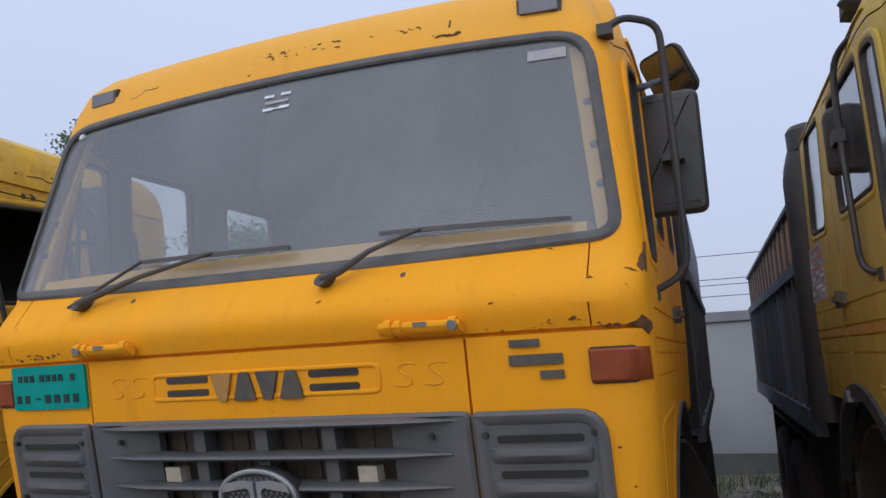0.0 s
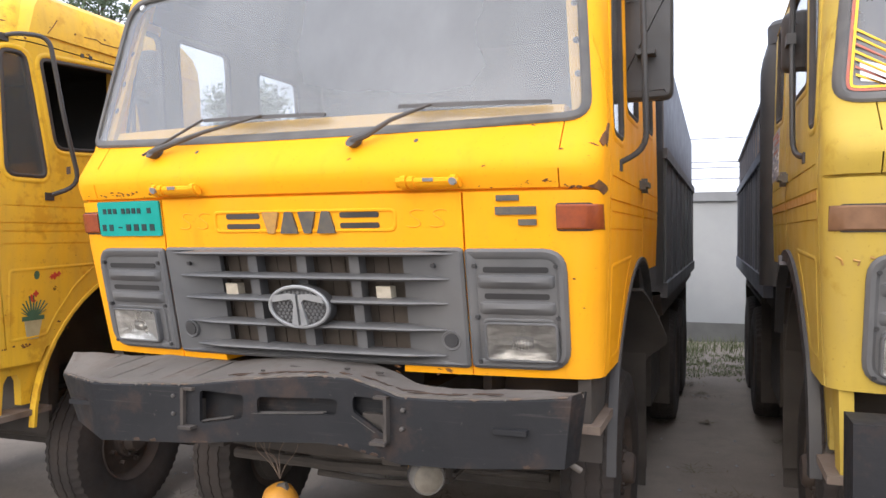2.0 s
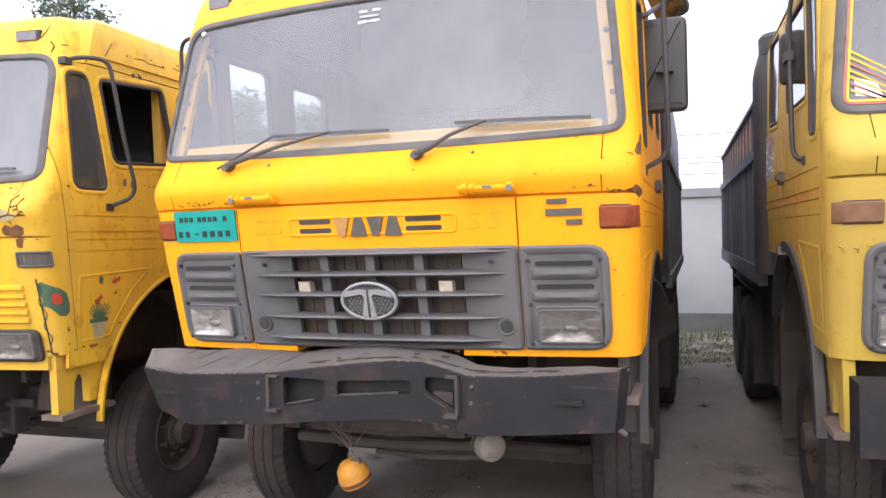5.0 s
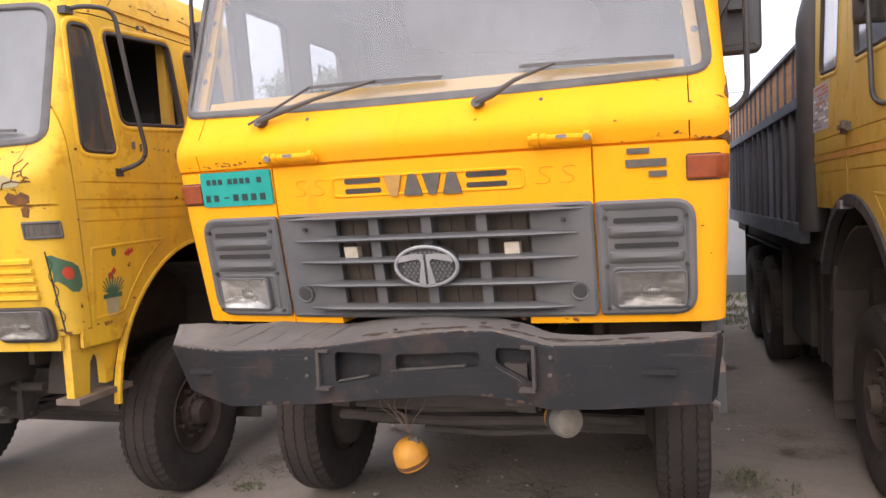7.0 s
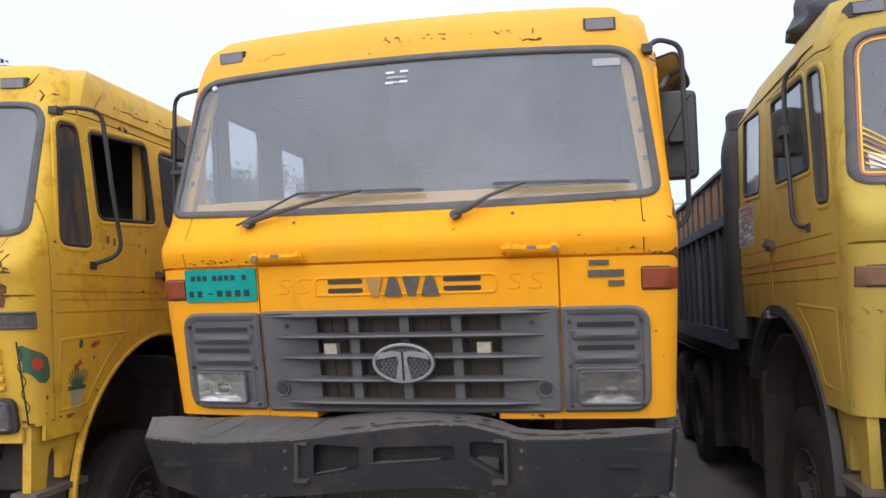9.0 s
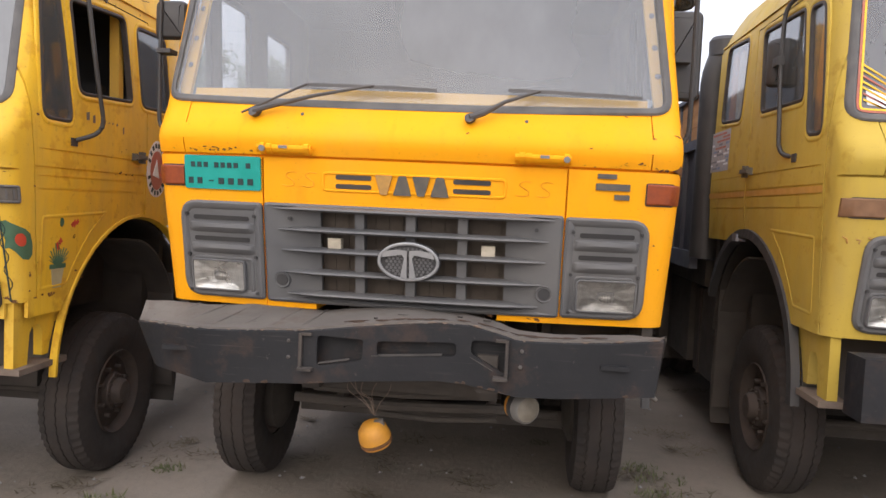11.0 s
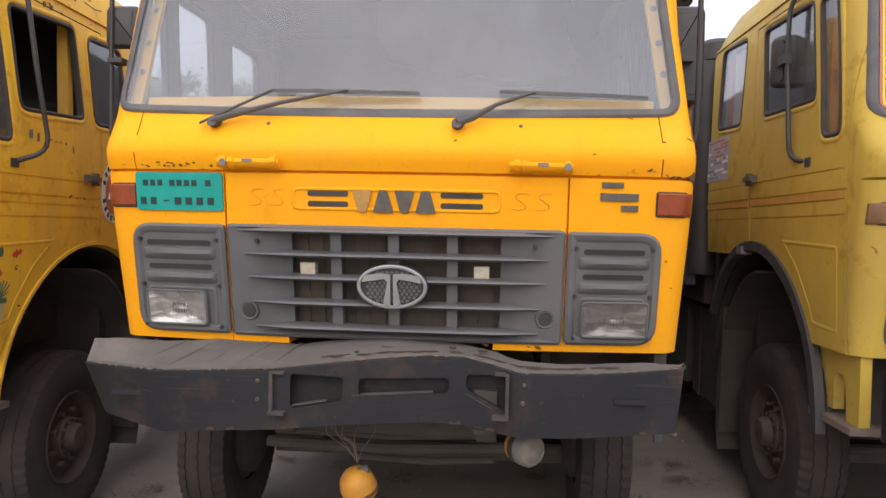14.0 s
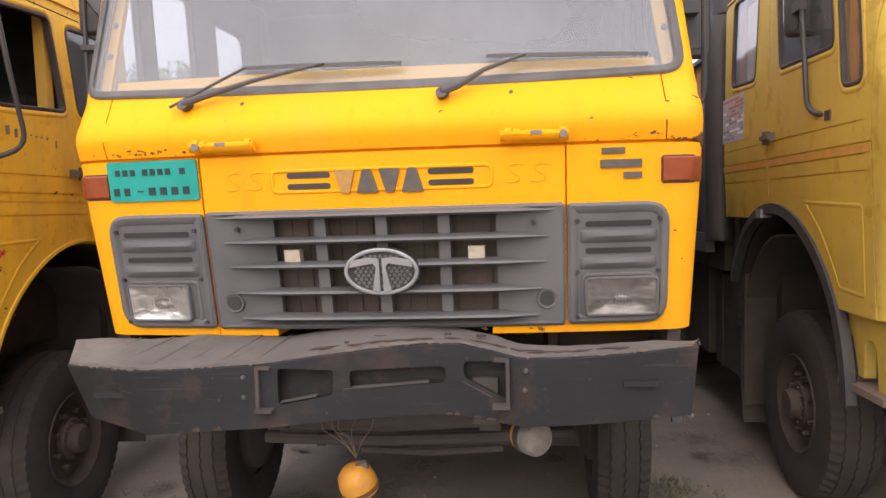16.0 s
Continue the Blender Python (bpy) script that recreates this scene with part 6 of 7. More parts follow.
box(bm, -1.19, 1.19, -0.20, -0.02, 0.86, 1.14, 0.012)
rb = part("bumper", bm, BUMPER, RIGHT, "straight dark blue-grey steel bumper")
for x in (-0.96, 0.96):
    bm = BM()
    box(bm, x - 0.05, x + 0.05, -0.206, -0.19, 1.0, 1.03)
    part("bumper_mark", bm, SILVER, rb)
    bm = BM()
    lathe(bm, [(-0.16, 0.03), (-0.172, 0.05), (-0.16, 0.062), (-0.10, 0.06)], 20, "y")
    bmesh.ops.translate(bm, verts=bm.verts, vec=(x - 0.02 * x, 0.1, 1.185))
    part("bumper_lamp", bm, plain_lens, rb)
# ribbon and triangle of tape inside the screen's edge
bm = BM()
tape = inset(SCREEN, 0.046)
ring(bm, tape, inset(tape, 0.009), 0.0015, 0.005)
part("screen_ribbon", on_front(bm), REDST, RIGHT, "red and yellow ribbon round the windscreen")
bm = BM()
ring(bm, inset(tape, 0.011), inset(tape, 0.020), 0.0015, 0.005)
part("screen_ribbon", on_front(bm), YELST, RIGHT)
for s in (-1, 1):
    for k in range(7):
        bm = BM()
        x0, z1 = s * 1.135, 2.49 - 0.030 * k
        xe = 0.84 + 0.036 * k
        plate(bm, [(x0, z1), (x0, z1 - 0.010), (s * (xe - 0.012), 2.262), (s * xe, 2.262)][:: s], 0.0015, 0.005)
        part("screen_tape", on_front(bm), (YELST, YELST, REDST, YELST, YELST, REDST, YELST)[k], RIGHT)
    bm = BM()
    plate(bm, [(s * 1.12, 2.36), (s * 1.12, 2.28), (s * 1.02, 2.262), (s * 1.04, 2.33)][:: s], 0.006, 0.008)
    part("screen_sticker", on_front(bm), WHITE, RIGHT, "torn white sticker in the screen's corner")
for s in (-1, 1):
    underside(RIGHT, s)


def curtain(side, y0, y1, z0, z1, material, amp=0.012):
    """A folded strip of cloth behind a side window."""
    bm = BM()
    n = 14
    rows = []
    for i in range(n + 1):
        y = y0 + (y1 - y0) * i / n
        d = 0.05 + amp * math.sin(i * 1.9)
        rows.append([bm.verts.new((side * (sidew(z, y) - d - e), y, z)) for z, e in ((z0, 0), (z1, 0), (z1, 0.006), (z0, 0.006))])
    for p, q in zip(rows, rows[1:]):
        for i in range(4):
            bm.faces.new((p[i], p[(i + 1) % 4], q[(i + 1) % 4], q[i]))
    bm.faces.new(rows[0]), bm.faces.new(rows[-1][::-1])
    part("curtain", bm, material, RIGHT, "hanging window curtain")


curtain(-1, 1.65, 1.80, 2.36, 2.92, CURTAIN)
curtain(-1, 1.83, 2.03, 2.38, 2.90, PALECLOTH)
curtain(-1, 2.08, 2.18, 2.38, 2.92, CURTAIN)
curtain(-1, 0.33, 0.40, 2.2, 2.84, CURTAIN)
curtain(-1, 0.52, 0.57, 2.2, 2.84, CURTAIN)
# small lamp over the arch, scuffs under the corner lamp
bm = BM()
box(bm, 1.53, 1.61, -0.035, 0.03, 1.575, 1.625, 0.008)
part("side_marker_lamp", on_side(bm, -1), SMOKED, RIGHT, "small grey side marker lamp")
for pts in ([(-1.20, 1.66), (-1.185, 1.65), (-1.18, 1.63)], [(-1.15, 1.65), (-1.13, 1.645), (-1.135, 1.63)], [(-1.10, 1.66), (-1.085, 1.655)], [(-1.09, 1.61), (-1.075, 1.60), (-1.07, 1.57)]):
    squiggle(RIGHT, "scuff_mark", pts, OCHRE, 0.004)
# orange band, stickers on the rear quarter
for y0, y1 in ((0.26, 1.47), (1.49, 2.36)):
    bm = BM()
    box(bm, y0, y1, -0.0015, 0.002, 1.868, 1.903)
    part("orange_band", on_side(bm, -1), ORANGEBAND, RIGHT)
bm = BM()
box(bm, 1.92, 2.38, -0.0015, 0.002, 2.065, 2.36)
poster = part("door_poster", on_side(bm, -1), FADED, RIGHT, "faded printed poster with red and dark bars")
rnd = random.Random(17)
for k in range(11):
    z = 2.345 - 0.025 * k
    y = 1.93
    while y < 2.34:
        w = rnd.uniform(0.03, 0.11)
        if rnd.random() < 0.75:
            bm = BM()
            box(bm, y, min(y + w, 2.37), -0.003, -0.001, z - 0.014, z)
            part("printed_bar", on_side(bm, -1), REDST if k in (0, 1, 2, 4) else rnd.choice((BLUEST, WHITE, SMOKED)), poster)
        y += w + 0.012
bm = BM()
tube(bm, bend([(-1.19, 2.62, 1.4), (-1.19, 2.62, 2.84), (-1.13, 2.60, 3.04)], 0.08), 0.115, 16)
snork = part("air_intake", bm, BLACKP, RIGHT, "black air intake stack behind the cab")
bm = BM()
lathe(bm, [(2.98, 0.115), (2.99, 0.13), (3.11, 0.132), (3.14, 0.11), (3.15, 0.05)], 20, "z")
bmesh.ops.translate(bm, verts=bm.verts, vec=(-1.13, 2.60, 0))
part("intake_cap", bm, BLACKP, snork)


def plank_body(truck, y0, y1):
    hw = 1.225
    bm = BM()
    for s in (-1, 1):
        box(bm, *sorted((s * hw, s * (hw - 0.03))), y0, y1, 1.44, 2.30)
    box(bm, -hw, hw, y0, y1, 1.38, 1.44)
    body = part("cargo_body", bm, NAVY, truck, "navy steel cargo body with upright ribs")
    # bearer and splash board are added to close a bright gap under the body
    bm = BM()
    box(bm, -1.16, 1.16, y0 - 0.1, y1 - 0.1, 1.17, 1.38, 0.02)
    part("body_bearer", bm, BLACK, body)
    bm = BM()
    box(bm, -1.12, 1.12, 2.44, 2.56, 0.8, 1.6, 0.02)
    part("splash_board", bm, BLACK, body)
    bm = BM()
    box(bm, -hw, hw, y0, y0 + 0.06, 1.4, 2.80, 0.01)
    part("headboard", bm, NAVY, body)
    for s in (-1, 1):
        for z0, z1 in ((2.28, 2.36), (1.30, 1.44)):
            bm = BM()
            box(bm, *sorted((s * (hw + 0.045), s * (hw - 0.02))), y0, y1, z0, z1, 0.012)
            part("rail", bm, NAVY_RAIL, body)
        bm = BM()
        box(bm, *sorted((s * (hw + 0.03), s * (hw - 0.02))), y0, y1, 2.73, 2.76, 0.008)
        part("rail", bm, NAVY_RAIL, body)
        for k in range(3):
            bm = BM()
            z = 2.365 + 0.122 * k
            box(bm, *sorted((s * (hw - 0.005), s * (hw - 0.03))), y0, y1, z, z + 0.117, 0.004)
            part("plank", bm, PLANK, body, "weathered orange-brown plank")
        for k in range(15):
            y = y0 + 0.06 + (y1 - y0 - 0.15) * k / 14
            bm = BM()
            box(bm, *sorted((s * (hw + 0.035), s * (hw - 0.02))), y, y + 0.05, 1.44, 2.28, 0.008)
            part("rib", bm, NAVY_RAIL if k % 5 == 4 else NAVY, body)
            bm = BM()
            box(bm, *sorted((s * (hw + 0.012), s * (hw - 0.02))), y, y + 0.04, 2.36, 2.73, 0.006)
            part("upper_rib", bm, NAVY_RAIL, body)


plank_body(RIGHT, 2.75, 8.25)
for y in (5.0, 6.3):
    for s in (-1, 1):
        wheel(RIGHT, s * 1.08, y, s, True)
        wheel(RIGHT, s * 0.74, y, s, True)

# ---- the worn yellow truck with painted flowers ----
LEFT = thing("painted_truck", pose(-3.25, -0.05, -0.06, 0, 0, 1.3), "worn yellow truck with hand-painted flag and flower pot", "truck", "parked trucks")
dressed_cab(LEFT, SHELL_PLAIN, LEMON_WORN, "plain", LEFT_WINDOWS, WINDSCREEN_PALE)
for s in (-1, 1):
    wheel(LEFT, s * 1.0, AXLE, s)
    mudguard(LEFT, s)
    underside(LEFT, s)
    bm = BM()
    q = rrect(*sorted((s * 0.78, s * 1.11)), 1.265, 1.455, 0.05, 4)
    ring(bm, q, inset(q, 0.03), -0.022, 0.006, 0.006)
    hp = part("headlight_panel", on_front(bm), SEAL, LEFT)
    headlight(hp, s * 0.945)
    hp.location = (s * 0.03, 0.01, -0.095)
    bm = BM()
    q = rquad([(0.09, 1.715), (0.27, 1.715), (0.27, 1.805), (0.09, 1.805)], 0.012, 3, 5)
    ring(bm, q, inset(q, 0.014), -0.018, 0.006, 0.005)
    il = part("indicator_lamp", on_corner(bm, s), RUBBER, LEFT, "dusty clear corner lamp in a dark frame")
    bm = BM()
    pane(bm, inset(q, 0.012), -0.010, 0.004, 3)
    part("lens", on_corner(bm, s), DIRTYLENS, il)
    for k in range(5):
        bm = BM()
        xx = 0.12 + 0.03 * k
        box(bm, xx - 0.004, xx + 0.004, -0.013, -0.008, 1.735, 1.785)
        part("lens_rib", on_corner(bm, s), RUBBER, il)
# pressed louvres across the front
for k in range(5):
    bm = BM()
    z = 1.602 - 0.047 * k
    n = 24
    rows = [[bm.verts.new((-1.09 + 2.18 * i / n, d, z + dz)) for d, dz in ((0.004, -0.020), (-0.022, -0.012), (-0.020, 0.006), (0.004, 0.018))] for i in range(n + 1)]
    for p, q in zip(rows, rows[1:]):
        for i in range(4):
            bm.faces.new((p[i], p[(i + 1) % 4], q[(i + 1) % 4], q[i]))
    bm.faces.new(rows[0]), bm.faces.new(rows[-1][::-1])
    part("louvre", on_front(bm), LEMON_WORN, LEFT)
mirror_arm(LEFT, 1, "none")
wiper(LEFT, 0.265, 0.44, 1.04, 0.24)
chassis(LEFT, 7.4)
for a in ((13, 9, 1.10, 1.22, 1.868, 1.888, 0.012), (15, 6, 0.6, 1.2, 1.21, 1.24, 0.012)):
    chips(LEFT, *a)
for pts in ([(1.02, 1.97), (1.04, 2.0), (1.09, 2.01), (1.10, 2.05), (1.14, 2.06), (1.16, 2.10)], [(1.09, 2.01), (1.14, 2.0), (1.17, 2.03)], [(1.10, 2.05), (1.09, 2.09), (1.12, 2.12)], [(1.14, 2.06), (1.15, 2.03), (1.18, 2.02)],
            [(0.90, 1.96), (0.91, 2.02), (0.90, 2.07)], [(0.97, 3.07), (1.0, 3.1), (1.02, 3.16)], [(1.06, 3.05), (1.09, 3.02), (1.08, 2.98)]):
    squiggle(LEFT, "paint_crack", pts, CHIP, 0.0042)
bm = BM()
plate(bm, [(1.0, 1.985), (1.05, 1.975), (1.12, 1.985), (1.13, 2.01), (1.08, 2.025), (1.05, 2.045), (1.01, 2.02)], -0.003, 0.004)
part("bare_patch", on_front(bm), POTGREY, LEFT, "bare patch of flaked paint")
for pts in ([(1.03, 1.90), (1.10, 1.885), (1.15, 1.90), (1.155, 1.935), (1.12, 1.955), (1.09, 1.94), (1.05, 1.955), (1.02, 1.93)], [(1.10, 1.83), (1.13, 1.825), (1.145, 1.87), (1.12, 1.885), (1.10, 1.87)], [(0.89, 1.90), (0.935, 1.895), (0.93, 1.94), (0.90, 1.965)]):
    bm = BM()
    plate(bm, pts, -0.003, 0.004)
    part("rust_patch", on_front(bm), CHIP, LEFT, "brown rust patch along the seam")
def side_patch(pts, material, name, label=""):
    bm = BM()
    plate(bm, pts, -0.0025, 0.002)
    part(name, on_side(bm, 1), material, LEFT, label)


# brushwork: flag round the corner, flower pot on the door
for pts, r in (([(0.171, 1.21 + 0.02 * k) for k in range(23)], 0.004), ([(0.174 + 0.014 * math.sin(k * 0.9), 1.27 + 0.02 * k) for k in range(19)], 0.0025)):
    bm = BM()
    tube(bm, [(x, -0.001, z) for x, z in pts], r, 6)
    part("painted_pole", on_corner(bm, 1), INK, LEFT)
bm = BM()
flag = [(0.165, 1.625), (0.19, 1.63), (0.22, 1.615), (0.26, 1.60), (0.31, 1.585), (0.355, 1.56), (0.365, 1.50), (0.35, 1.45), (0.31, 1.425), (0.26, 1.43), (0.22, 1.47), (0.19, 1.49), (0.165, 1.485), (0.175, 1.53), (0.165, 1.58)]
pane(bm, [(0.175 + (x - 0.165) * 0.78, z) for x, z in flag[::-1]], -0.002, 0.003, 4)
part("painted_flag", on_corner(bm, 1), FLAGGREEN, LEFT, "painted green flag with a red disc")
bm = BM()
pane(bm, [(0.252 + 0.030 * math.cos(t), 1.53 + 0.034 * math.sin(t)) for t in [k * math.pi / 7 for k in range(14)]], -0.004, 0.002, 2)
part("painted_disc", on_corner(bm, 1), FLAGRED, LEFT)
# dots over the window, smudged bars under it, the inner pillar in the open window
for y in (0.874, 0.94):
    bm = BM()
    plate(bm, rrect(y - 0.012, y + 0.012, 2.92, 2.945, 0.008, 3), -0.006, 0.004)
    part("vent_hole", on_side(bm, 1), BLACKP, LEFT)
for y, z, w, h in ((0.73, 2.20, 0.03, 0.05), (0.80, 2.19, 0.022, 0.05), (0.93, 2.21, 0.012, 0.012), (0.97, 2.205, 0.02, 0.01), (1.02, 2.205, 0.012, 0.014), (1.07, 2.20, 0.014, 0.02), (1.15, 2.16, 0.012, 0.045)):
    side_patch([(y, z), (y + w, z + 0.004), (y + w, z + h), (y, z + h - 0.006)], RUSTY, "faded_bar")
bm = BM()
box(bm, 1.19, 1.25, 0.05, 0.11, 2.3, 2.95, 0.015)
part("inner_pillar", on_side(bm, 1), INNER, LEFT)
side_patch([(0.455, 1.255), (0.53, 1.255), (0.555, 1.36), (0.435, 1.36)], POTGREY, "painted_pot", "painted grey flower pot")
side_patch([(0.42, 1.36), (0.57, 1.36), (0.57, 1.385), (0.42, 1.385)], FLAGGREEN, "painted_pot_rim")
rnd = random.Random(21)
for k in range(11):
    t = math.pi * (0.12 + 0.76 * k / 10)
    c, s_ = math.cos(t), math.sin(t)
    L_ = rnd.uniform(0.07, 0.13)
    x, z = 0.495 + 0.03 * c, 1.385
    side_patch([(x - 0.006, z), (x + 0.006, z), (x + L_ * c * 0.8 + 0.004, z + L_ * s_), (x + L_ * c * 0.8 - 0.004, z + L_ * s_)], FLAGGREEN, "painted_leaf")
for x, z, r in ((0.48, 1.49, 0.014), (0.51, 1.51, 0.016), (0.495, 1.47, 0.012), (0.64, 1.605, 0.018), (0.67, 1.615, 0.013), (0.62, 1.60, 0.012)):
    side_patch([(x + r * (1 + 0.3 * math.cos(4 * t)) * math.cos(t), z + r * (1 + 0.3 * math.cos(4 * t)) * math.sin(t)) for t in [k * math.pi / 8 for k in range(16)]], FLAGRED, "painted_flower")
side_patch([(0.515 + 0.018 * math.cos(t), 1.615 + 0.025 * math.sin(t)) for t in [k * math.pi / 7 for k in range(14)]], FLAGGREEN, "painted_bud")
bm = BM()
plate(bm, [(1.63 + 0.15 * math.cos(t) * (1 - 0.12 * math.sin(t)), 1.965 + 0.195 * math.sin(t)) for t in [k * math.pi / 14 for k in range(28)]], -0.002, 0.002)
shield = part("painted_emblem", on_side(bm, 1), WHITE, LEFT, "faded white painted shield with dark bars and a red middle")
bm = BM()
plate(bm, [(1.63 + 0.10 * math.cos(t), 1.955 + 0.135 * math.sin(t)) for t in [k * math.pi / 12 for k in range(24)]], -0.0035, 0.0)
part("emblem_middle", on_side(bm, 1), REDST, shield)
bm = BM()
plate(bm, [(1.56, 1.92), (1.66, 1.90), (1.62, 2.03)], -0.005, 0.0)
part("emblem_mark", on_side(bm, 1), WHITE, shield)
for k in range(16):
    t = math.radians(20 + 140 * k / 7) if k < 8 else math.radians(200 + 140 * (k - 8) / 7)
    bm = BM()
    cx_, cz_ = 1.63 + 0.124 * math.cos(t), 1.962 + 0.165 * math.sin(t)
    u, v_ = (math.cos(t), math.sin(t)), (-math.sin(t), math.cos(t))
    plate(bm, [(cx_ + u[0] * p + v_[0] * q, cz_ + u[1] * p + v_[1] * q) for p, q in ((-0.016, -0.011), (0.016, -0.011), (0.016, 0.011), (-0.016, 0.011))], -0.0045, 0.0)
    part("emblem_bar", on_side(bm, 1), INK, shield)
for y in (4.9, 6.25):
    for s in (-1, 1):
        wheel(LEFT, s * 1.0, y, s, True)
# dark plate and beam added to fill the shaded space under the cab
bm = BM()
box(bm, -0.8, 0.8, 1.0, 1.08, 0.55, 1.22, 0.02)
part("radiator_shield", bm, BLACK, LEFT, "dark plate added where the underside lies in shade")
bm = BM()
box(bm, -0.7, 0.7, 0.7, 0.86, 0.74, 0.9, 0.03)
part("bumper_beam", bm, BLACK, LEFT)
def side_chips(seed, n, y0, y1, z0, z1, size):
    """Ragged rust flakes on the door's face."""
    q = random.Random(seed)
    for i in range(n):
        y, z = q.uniform(y0, y1), q.uniform(z0, z1)
        s1 = size * q.uniform(0.3, 1.2)
        side_patch([(y + s1 * q.uniform(0.5, 1.5) * math.cos(t), z + s1 * q.uniform(0.3, 1.1) * math.sin(t)) for t in [2 * math.pi * k / 11 for k in range(11)]], CHIP, "rust_chip")


for a in ((31, 5, 0.25, 0.272, 1.25, 2.2, 0.008), (32, 12, 0.27, 0.62, 1.215, 1.235, 0.008), (33, 6, 0.3, 1.4, 2.93, 2.96, 0.008), (34, 7, 0.6, 0.75, 1.24, 1.4, 0.006), (35, 6, 0.35, 2.2, 3.03, 3.12, 0.010), (36, 5, 1.0, 1.4, 1.9, 1.92, 0.007)):
    side_chips(*a)
for a in ((41, 8, 0.7, 1.2, 1.21, 1.235, 0.010), (42, 6, 1.05, 1.2, 1.90, 2.1, 0.012), (43, 5, 0.9, 1.15, 2.98, 3.1, 0.012), (44, 5, 0.95, 1.15, 2.12, 2.2, 0.009)):
    chips(LEFT, *a)
for pts in ([(0.9, 3.05), (1.0, 3.06), (1.04, 3.045), (1.2, 3.05)], [(1.3, 3.07), (1.42, 3.06), (1.5, 3.075)], [(0.62, 3.0), (0.66, 3.05), (0.70, 3.1)]):
    bm = BM()
    tube(bm, [(y, -0.001, z) for y, z in pts], 0.003, 5)
    part("paint_crack", on_side(bm, 1), CHIP, LEFT)
# skirt below the doors and front
bm = BM()
box(bm, -1.14, 1.14, 0.0, 0.02, 1.12, 1.215, nx=30)
for v in bm.verts:
    v.co.y += fy(v.co.x, 1.2)
part("front_skirt", bm, LEMON_WORN, LEFT)
for s in (-1, 1):
    bm = BM()
    plate(bm, [(0.25, 1.12), (0.545, 1.12), (0.60, 1.215), (0.25, 1.215)], 0.0, 0.02)
    for v in bm.verts:
        u, d, z = v.co
        v.co = (s * (wid(1.2) - d), u, z)
    part("side_skirt", bm, LEMON_WORN, LEFT)

# ---- the yard ----
bm = BM()
rnd = random.Random(2)
xs = [-400, -120, -40, -14] + [-8 + 0.3 * i for i in range(55)] + [14, 40, 120, 400]
ys = [-400, -100, -30, -9] + [-5 + 0.3 * i for i in range(56)] + [16, 40, 120, 400]
grid = []
for y in ys:
    grid.append([bm.verts.new((x, y, 0.022 * noise.noise((x * 0.7, y * 0.7, 3.1)) + 0.012 * noise.noise((x * 2.3, y * 2.3, 1.7)) - 0.012 + level(x) if -10 < x < 10 and -6 < y < 13 else level(x) - 0.012)) for x in xs])
for p, q in zip(grid, grid[1:]):
    for i in range(len(xs) - 1):
        bm.faces.new((p[i], p[i + 1], q[i + 1], q[i]))
tagged(part("ground", bm, GROUND), "pale dusty yard ground with dry litter", "ground", kind="structure")

bm = BM()
box(bm, -30, 30, 10.4, 10.65, -0.5, 2.32)
wall = tagged(part("wall_north", bm, WALLM), "grey plastered boundary wall with coping", "wall", kind="structure")
# side walls out of view, added to keep low sky light off the undersides
for nm, x in (("wall_west", -7.2), ("wall_east", 7.4)):
    bm = BM()
    box(bm, x - 0.12, x + 0.12, -16, 10.4, -0.5, 2.45)
    tagged(part(nm, bm, WALLM), "plain unseen wall added to block low side light", "wall", kind="structure")
bm = BM()
box(bm, -30, 30, 10.34, 10.71, 2.32, 2.47, 0.015)
part("coping", bm, WALLCAP, wall)
bm = BM()
box(bm, -30, 30, 10.37, 10.4, -0.5, 0.32)
part("plinth", bm, WALLDARK, wall)


def blades(name, spots, count, h, material, label, category, seed, flat=0.3):
    """Many thin blades round some spots, as one scattered mass."""
    r = random.Random(seed)
    verts, faces = [], []
    for cx, cy, rad in spots:
        for i in range(count):
            a, q = r.uniform(0, 6.283), rad * math.sqrt(r.random())
            x, y = cx + q * math.cos(a), cy + q * math.sin(a) * 0.7
            t, L = r.uniform(0, 6.283), h * r.uniform(0.4, 1.2)
            dx, dy = math.cos(t), math.sin(t)
            up = r.uniform(flat, 1.0) if flat > 0.2 else r.uniform(0.02, 0.25)
            w = 0.004 + 0.005 * r.random()
            lay = math.sqrt(max(0.0, 1 - up * up))
            k = len(verts)
            g = level(x)
            verts += [(x - dy * w, y + dx * w, g), (x + dy * w, y - dx * w, g), (x + dx * L * lay, y + dy * L * lay, g + 0.004 + L * up)]
            faces.append((k, k + 1, k + 2))
    me = bpy.data.meshes.new(name)
    me.from_pydata(verts, [], faces)
    me.materials.append(material)
    return tagged(new(name, me), label, category, kind="stuff")


rnd = random.Random(5)
blades("grass", [(rnd.uniform(-5, 8), rnd.uniform(8.7, 10.3), 0.4) for i in range(110)], 70, 0.17, GRASSM, "thin grass along the foot of the wall", "grass", 6)
spots = [(1.81, 2.59, 0.16), (1.87, 2.2, 0.2), (-2.0, 1.77, 0.2), (-1.89, 1.9, 0.12), (1.36, 1.56, 0.22), (-1.95, 1.45, 0.2), (-2.3, 0.9, 0.25), (1.6, 1.34, 0.2), (1.5, 3.2, 0.18), (1.42, 5.9, 0.25), (1.2, 4.7, 0.2), (1.36, 6.6, 0.25)]
spots += [(rnd.uniform(-2.6, 2.6), rnd.uniform(-0.9, 7.5), rnd.uniform(0.06, 0.2)) for i in range(60)]
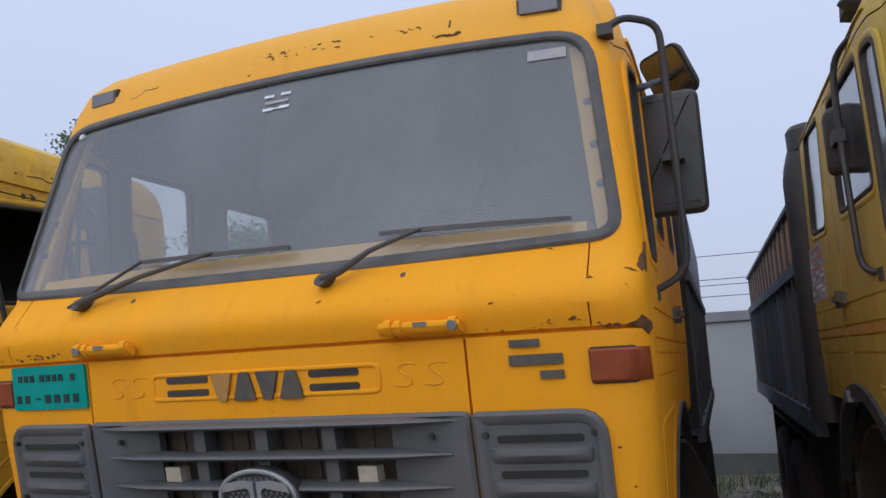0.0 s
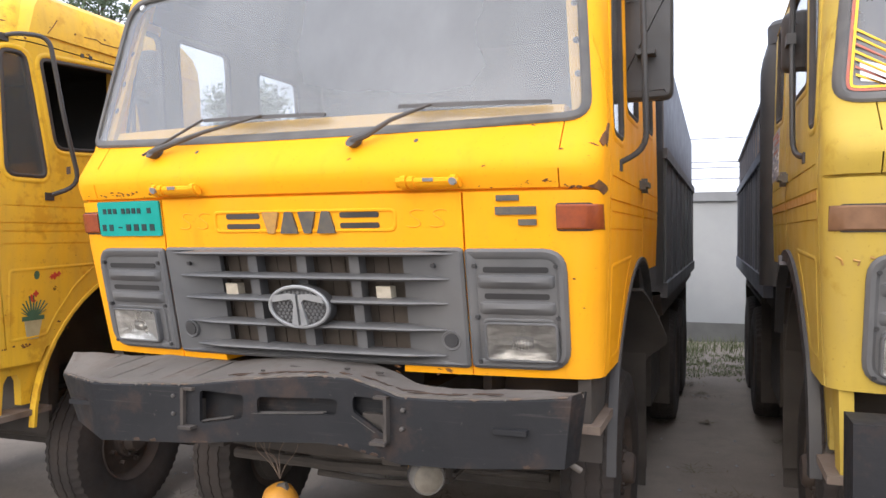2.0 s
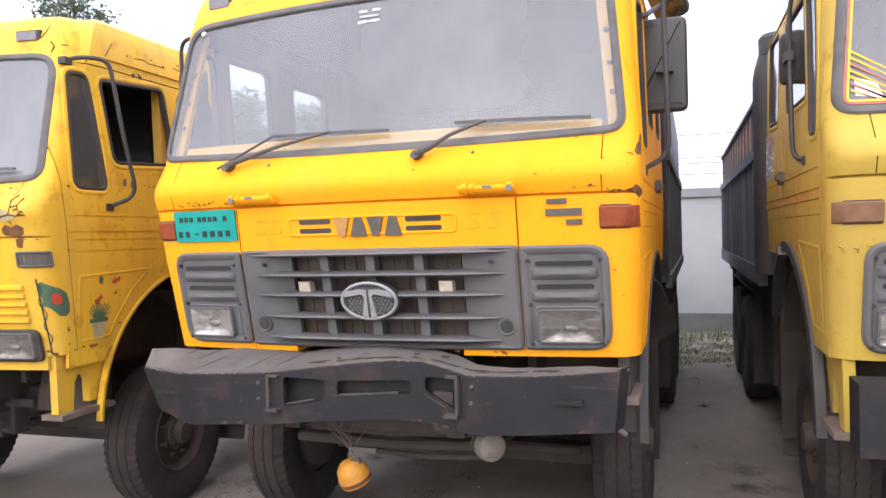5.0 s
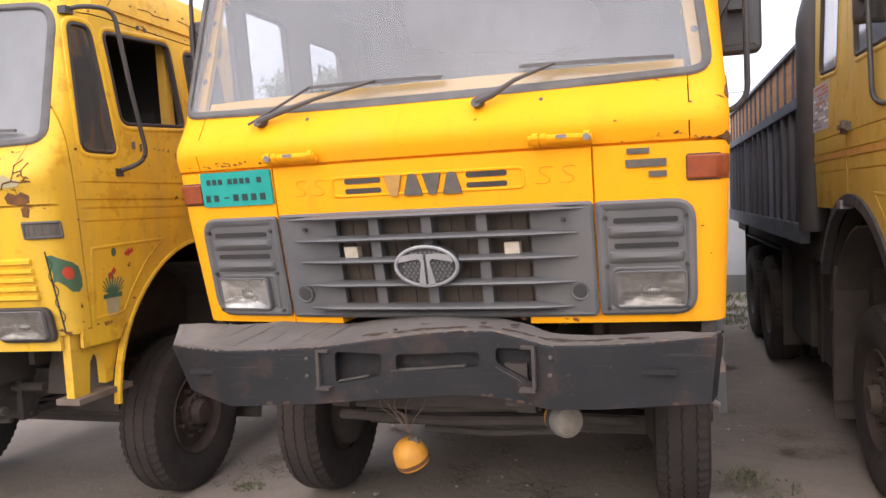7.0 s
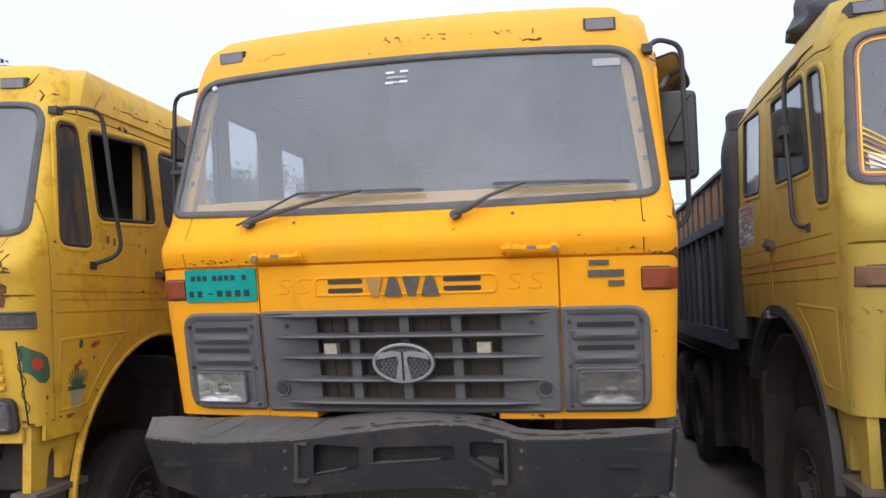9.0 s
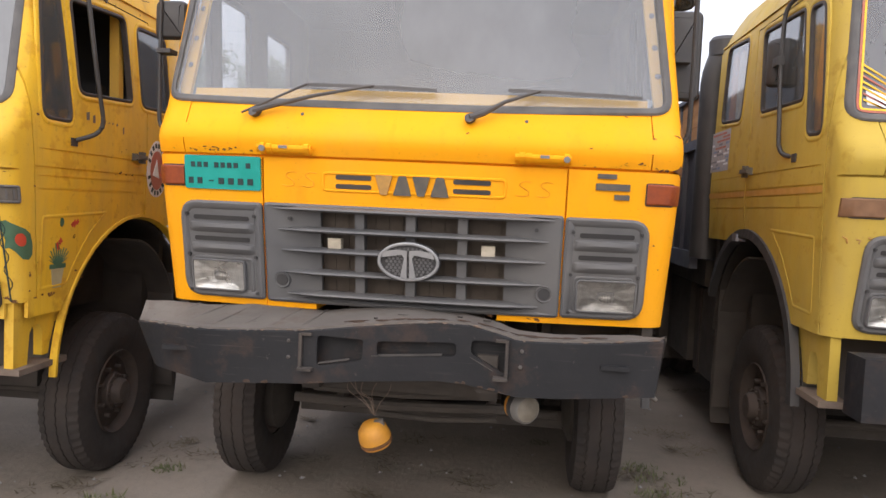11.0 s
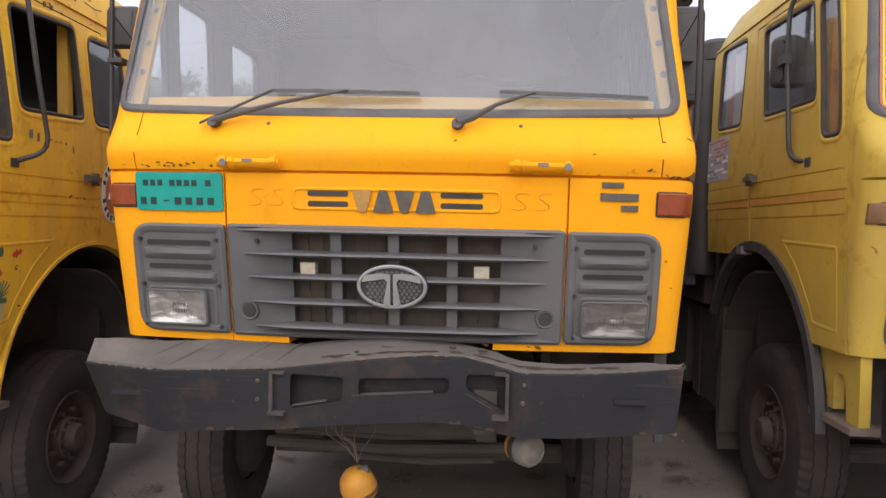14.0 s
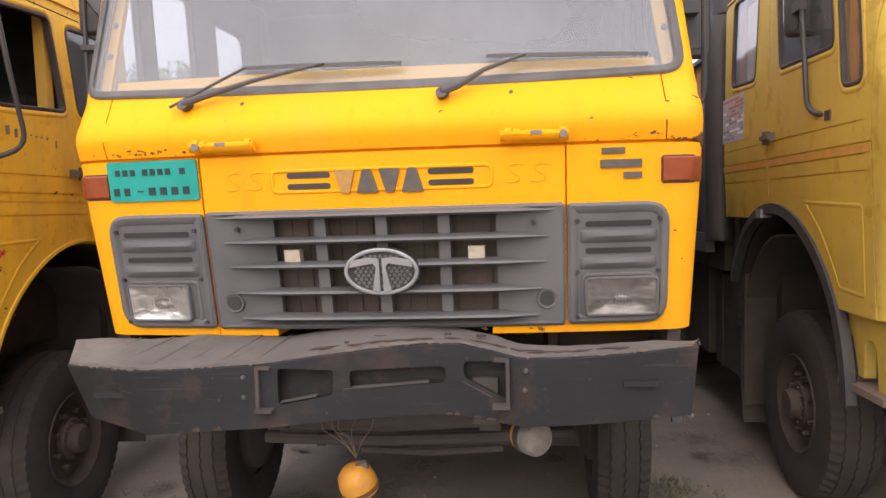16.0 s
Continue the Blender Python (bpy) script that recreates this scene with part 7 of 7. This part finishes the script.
blades("weeds", [(1.42, 1.25, 0.16), (1.5, 1.55, 0.2), (1.38, 1.75, 0.14), (-1.9, 0.75, 0.15), (-1.75, 1.3, 0.12), (-2.15, 0.4, 0.2), (1.7, 0.6, 0.12), (0.9, 0.2, 0.1), (-1.5, 0.1, 0.1)] + [(rnd.uniform(1.1, 2.4), 6.9 + 1.9 * rnd.random() ** 0.7, rnd.uniform(0.15, 0.4)) for i in range(46)], 60, 0.05, GRASSM, "low green weeds between the trucks", "weeds", 9)
blades("dry_litter", spots, 34, 0.09, STRAW, "scattered dry straw and leaf litter", "litter", 7, flat=0.1)
verts, faces = [], []
for i in range(420):
    x, y, s_ = rnd.uniform(-3, 3.2), rnd.uniform(-1.2, 8.5), rnd.uniform(0.004, 0.018)
    k = len(verts)
    verts += [(x + s_ * a, y + s_ * b, level(x) + c * s_) for a, b, c in ((1, 0, 0), (0, 1.1, 0), (-0.9, 0.1, 0), (0.1, -1, 0), (0.1, 0.1, 0.8))]
    faces += [(k, k + 1, k + 4), (k + 1, k + 2, k + 4), (k + 2, k + 3, k + 4), (k + 3, k, k + 4)]
me = bpy.data.meshes.new("pebbles")
me.from_pydata(verts, [], faces)
me.materials.append(WALLCAP)
tagged(new("pebbles", me), "small grey stones on the dusty ground", "stones", kind="stuff")

# cables beyond the wall
for z, y in ((4.05, 30), (4.5, 30), (4.75, 30.2), (5.7, 30)):
    bm = BM()
    tube(bm, [(-60 + 8 * i, y, z + 0.004 * (i - 7.5) ** 2) for i in range(16)], 0.016, 5)
    tagged(part("power_line", bm, CABLE), "thin overhead power cable against the sky", "cable", "overhead cables")
for x in (-60, 60):
    bm = BM()
    lathe(bm, [(-0.3, 0.16), (6.8, 0.11)], 12, "z")
    box(bm, -0.06, 0.06, -0.9, 0.4, 6.1, 6.2)
    ob = tagged(part("utility_pole", bm, WALLCAP), "plain concrete pole that carries the cables", "pole", "utility poles")
    ob.matrix_basis = pose(x, 30.1, 0)


def tree(x, y, h, r, low, leaf, seed, label):
    """A tapered trunk with limbs and a loose crown of many leaves; low: where the crown begins."""
    q = random.Random(seed)
    t = thing("tree", pose(x, y, 0), label, "tree", "trees beyond the wall")
    bm = BM()
    k = h / 9
    tube(bm, [(0, 0, -0.1), (0.05, 0, h * 0.25), (0.12 * k, 0.05, h * 0.5), (0.1, 0.1, h * 0.92)], [0.2 * k, 0.17 * k, 0.11 * k, 0.02], 10)
    tips = []
    for i in range(24):
        a = 2.4 * i + q.uniform(-0.3, 0.3)
        f = (i + 0.5) / 24
        z0 = low + (h - low) * f * 0.85
        L = r * q.uniform(0.45, 1.0) * (1.0 - 0.55 * f)
        z1 = z0 + (h - low) * q.uniform(0.06, 0.2)
        p = [(0.1, 0.05, z0), (L * 0.5 * math.cos(a), L * 0.5 * math.sin(a), (z0 + z1) / 2 + 0.1), (L * math.cos(a), L * math.sin(a), min(z1, h))]
        tube(bm, p, [0.05 * k, 0.03 * k, 0.012], 6)
        tips += [p[1], p[2], (p[2][0] * 0.8, p[2][1] * 0.8, p[2][2] + 0.2)]
    part("trunk", bm, BARK, t)
    verts, faces = [], []
    for tx, ty, tz in tips:
        if q.random() < 0.15:
            continue
        for j in range(210 if h < 12 else 80):
            g = [q.gauss(0, r * 0.13) for _ in range(3)]
            c = Vector((tx + g[0], ty + g[1], tz + g[2] * 0.8))
            u = Vector((q.gauss(0, 1), q.gauss(0, 1), q.gauss(0, 0.6) - 0.3)).normalized()
            w = u.orthogonal().normalized()
            s = leaf * q.uniform(0.6, 1.3)
            n_ = len(verts)
            verts += [tuple(c + u * s), tuple(c + w * s * 0.42), tuple(c - u * s), tuple(c - w * s * 0.42)]
            faces.append((n_, n_ + 1, n_ + 2, n_ + 3))
    me = bpy.data.meshes.new("crown")
    me.from_pydata(verts, [], faces)
    me.materials.append(LEAF)
    ob = new("crown", me)
    ob.parent = t
    return t


tree(-39.5, 39.4, 20.6, 3.6, 8.5, 0.19, 31, "tall thin-leaved tree with an open crown")
for i, (x, y, h, r) in enumerate(((-18.5, 20.0, 7.0, 2.6), (-15.5, 22.5, 7.4, 2.8), (-12.3, 24.0, 7.0, 2.8), (-9.5, 25.5, 6.6, 2.6), (-21.5, 19.0, 6.8, 2.6))):
    tree(x, y, h, r, 1.8, 0.10, 40 + i, "bushy green tree growing beyond the wall")

# a bundle of canvas on the lemon truck's roof
bm = BM()
bmesh.ops.create_icosphere(bm, subdivisions=4, radius=1.0)
for v in bm.verts:
    n_ = noise.noise(v.co * 2.3) * 0.25 + noise.noise(v.co * 6) * 0.10
    v.co *= 1 + n_
    v.co = Vector((v.co.x * 0.55, v.co.y * 0.5, max(v.co.z, -0.45) * 0.3))
ob = part("canvas_cover", bm, CANVAS, None, smooth=60)
ob.matrix_basis = pose(2.62, 1.25, 3.40)
tagged(ob, "dark crumpled canvas cover lying on the cab roof", "canvas")
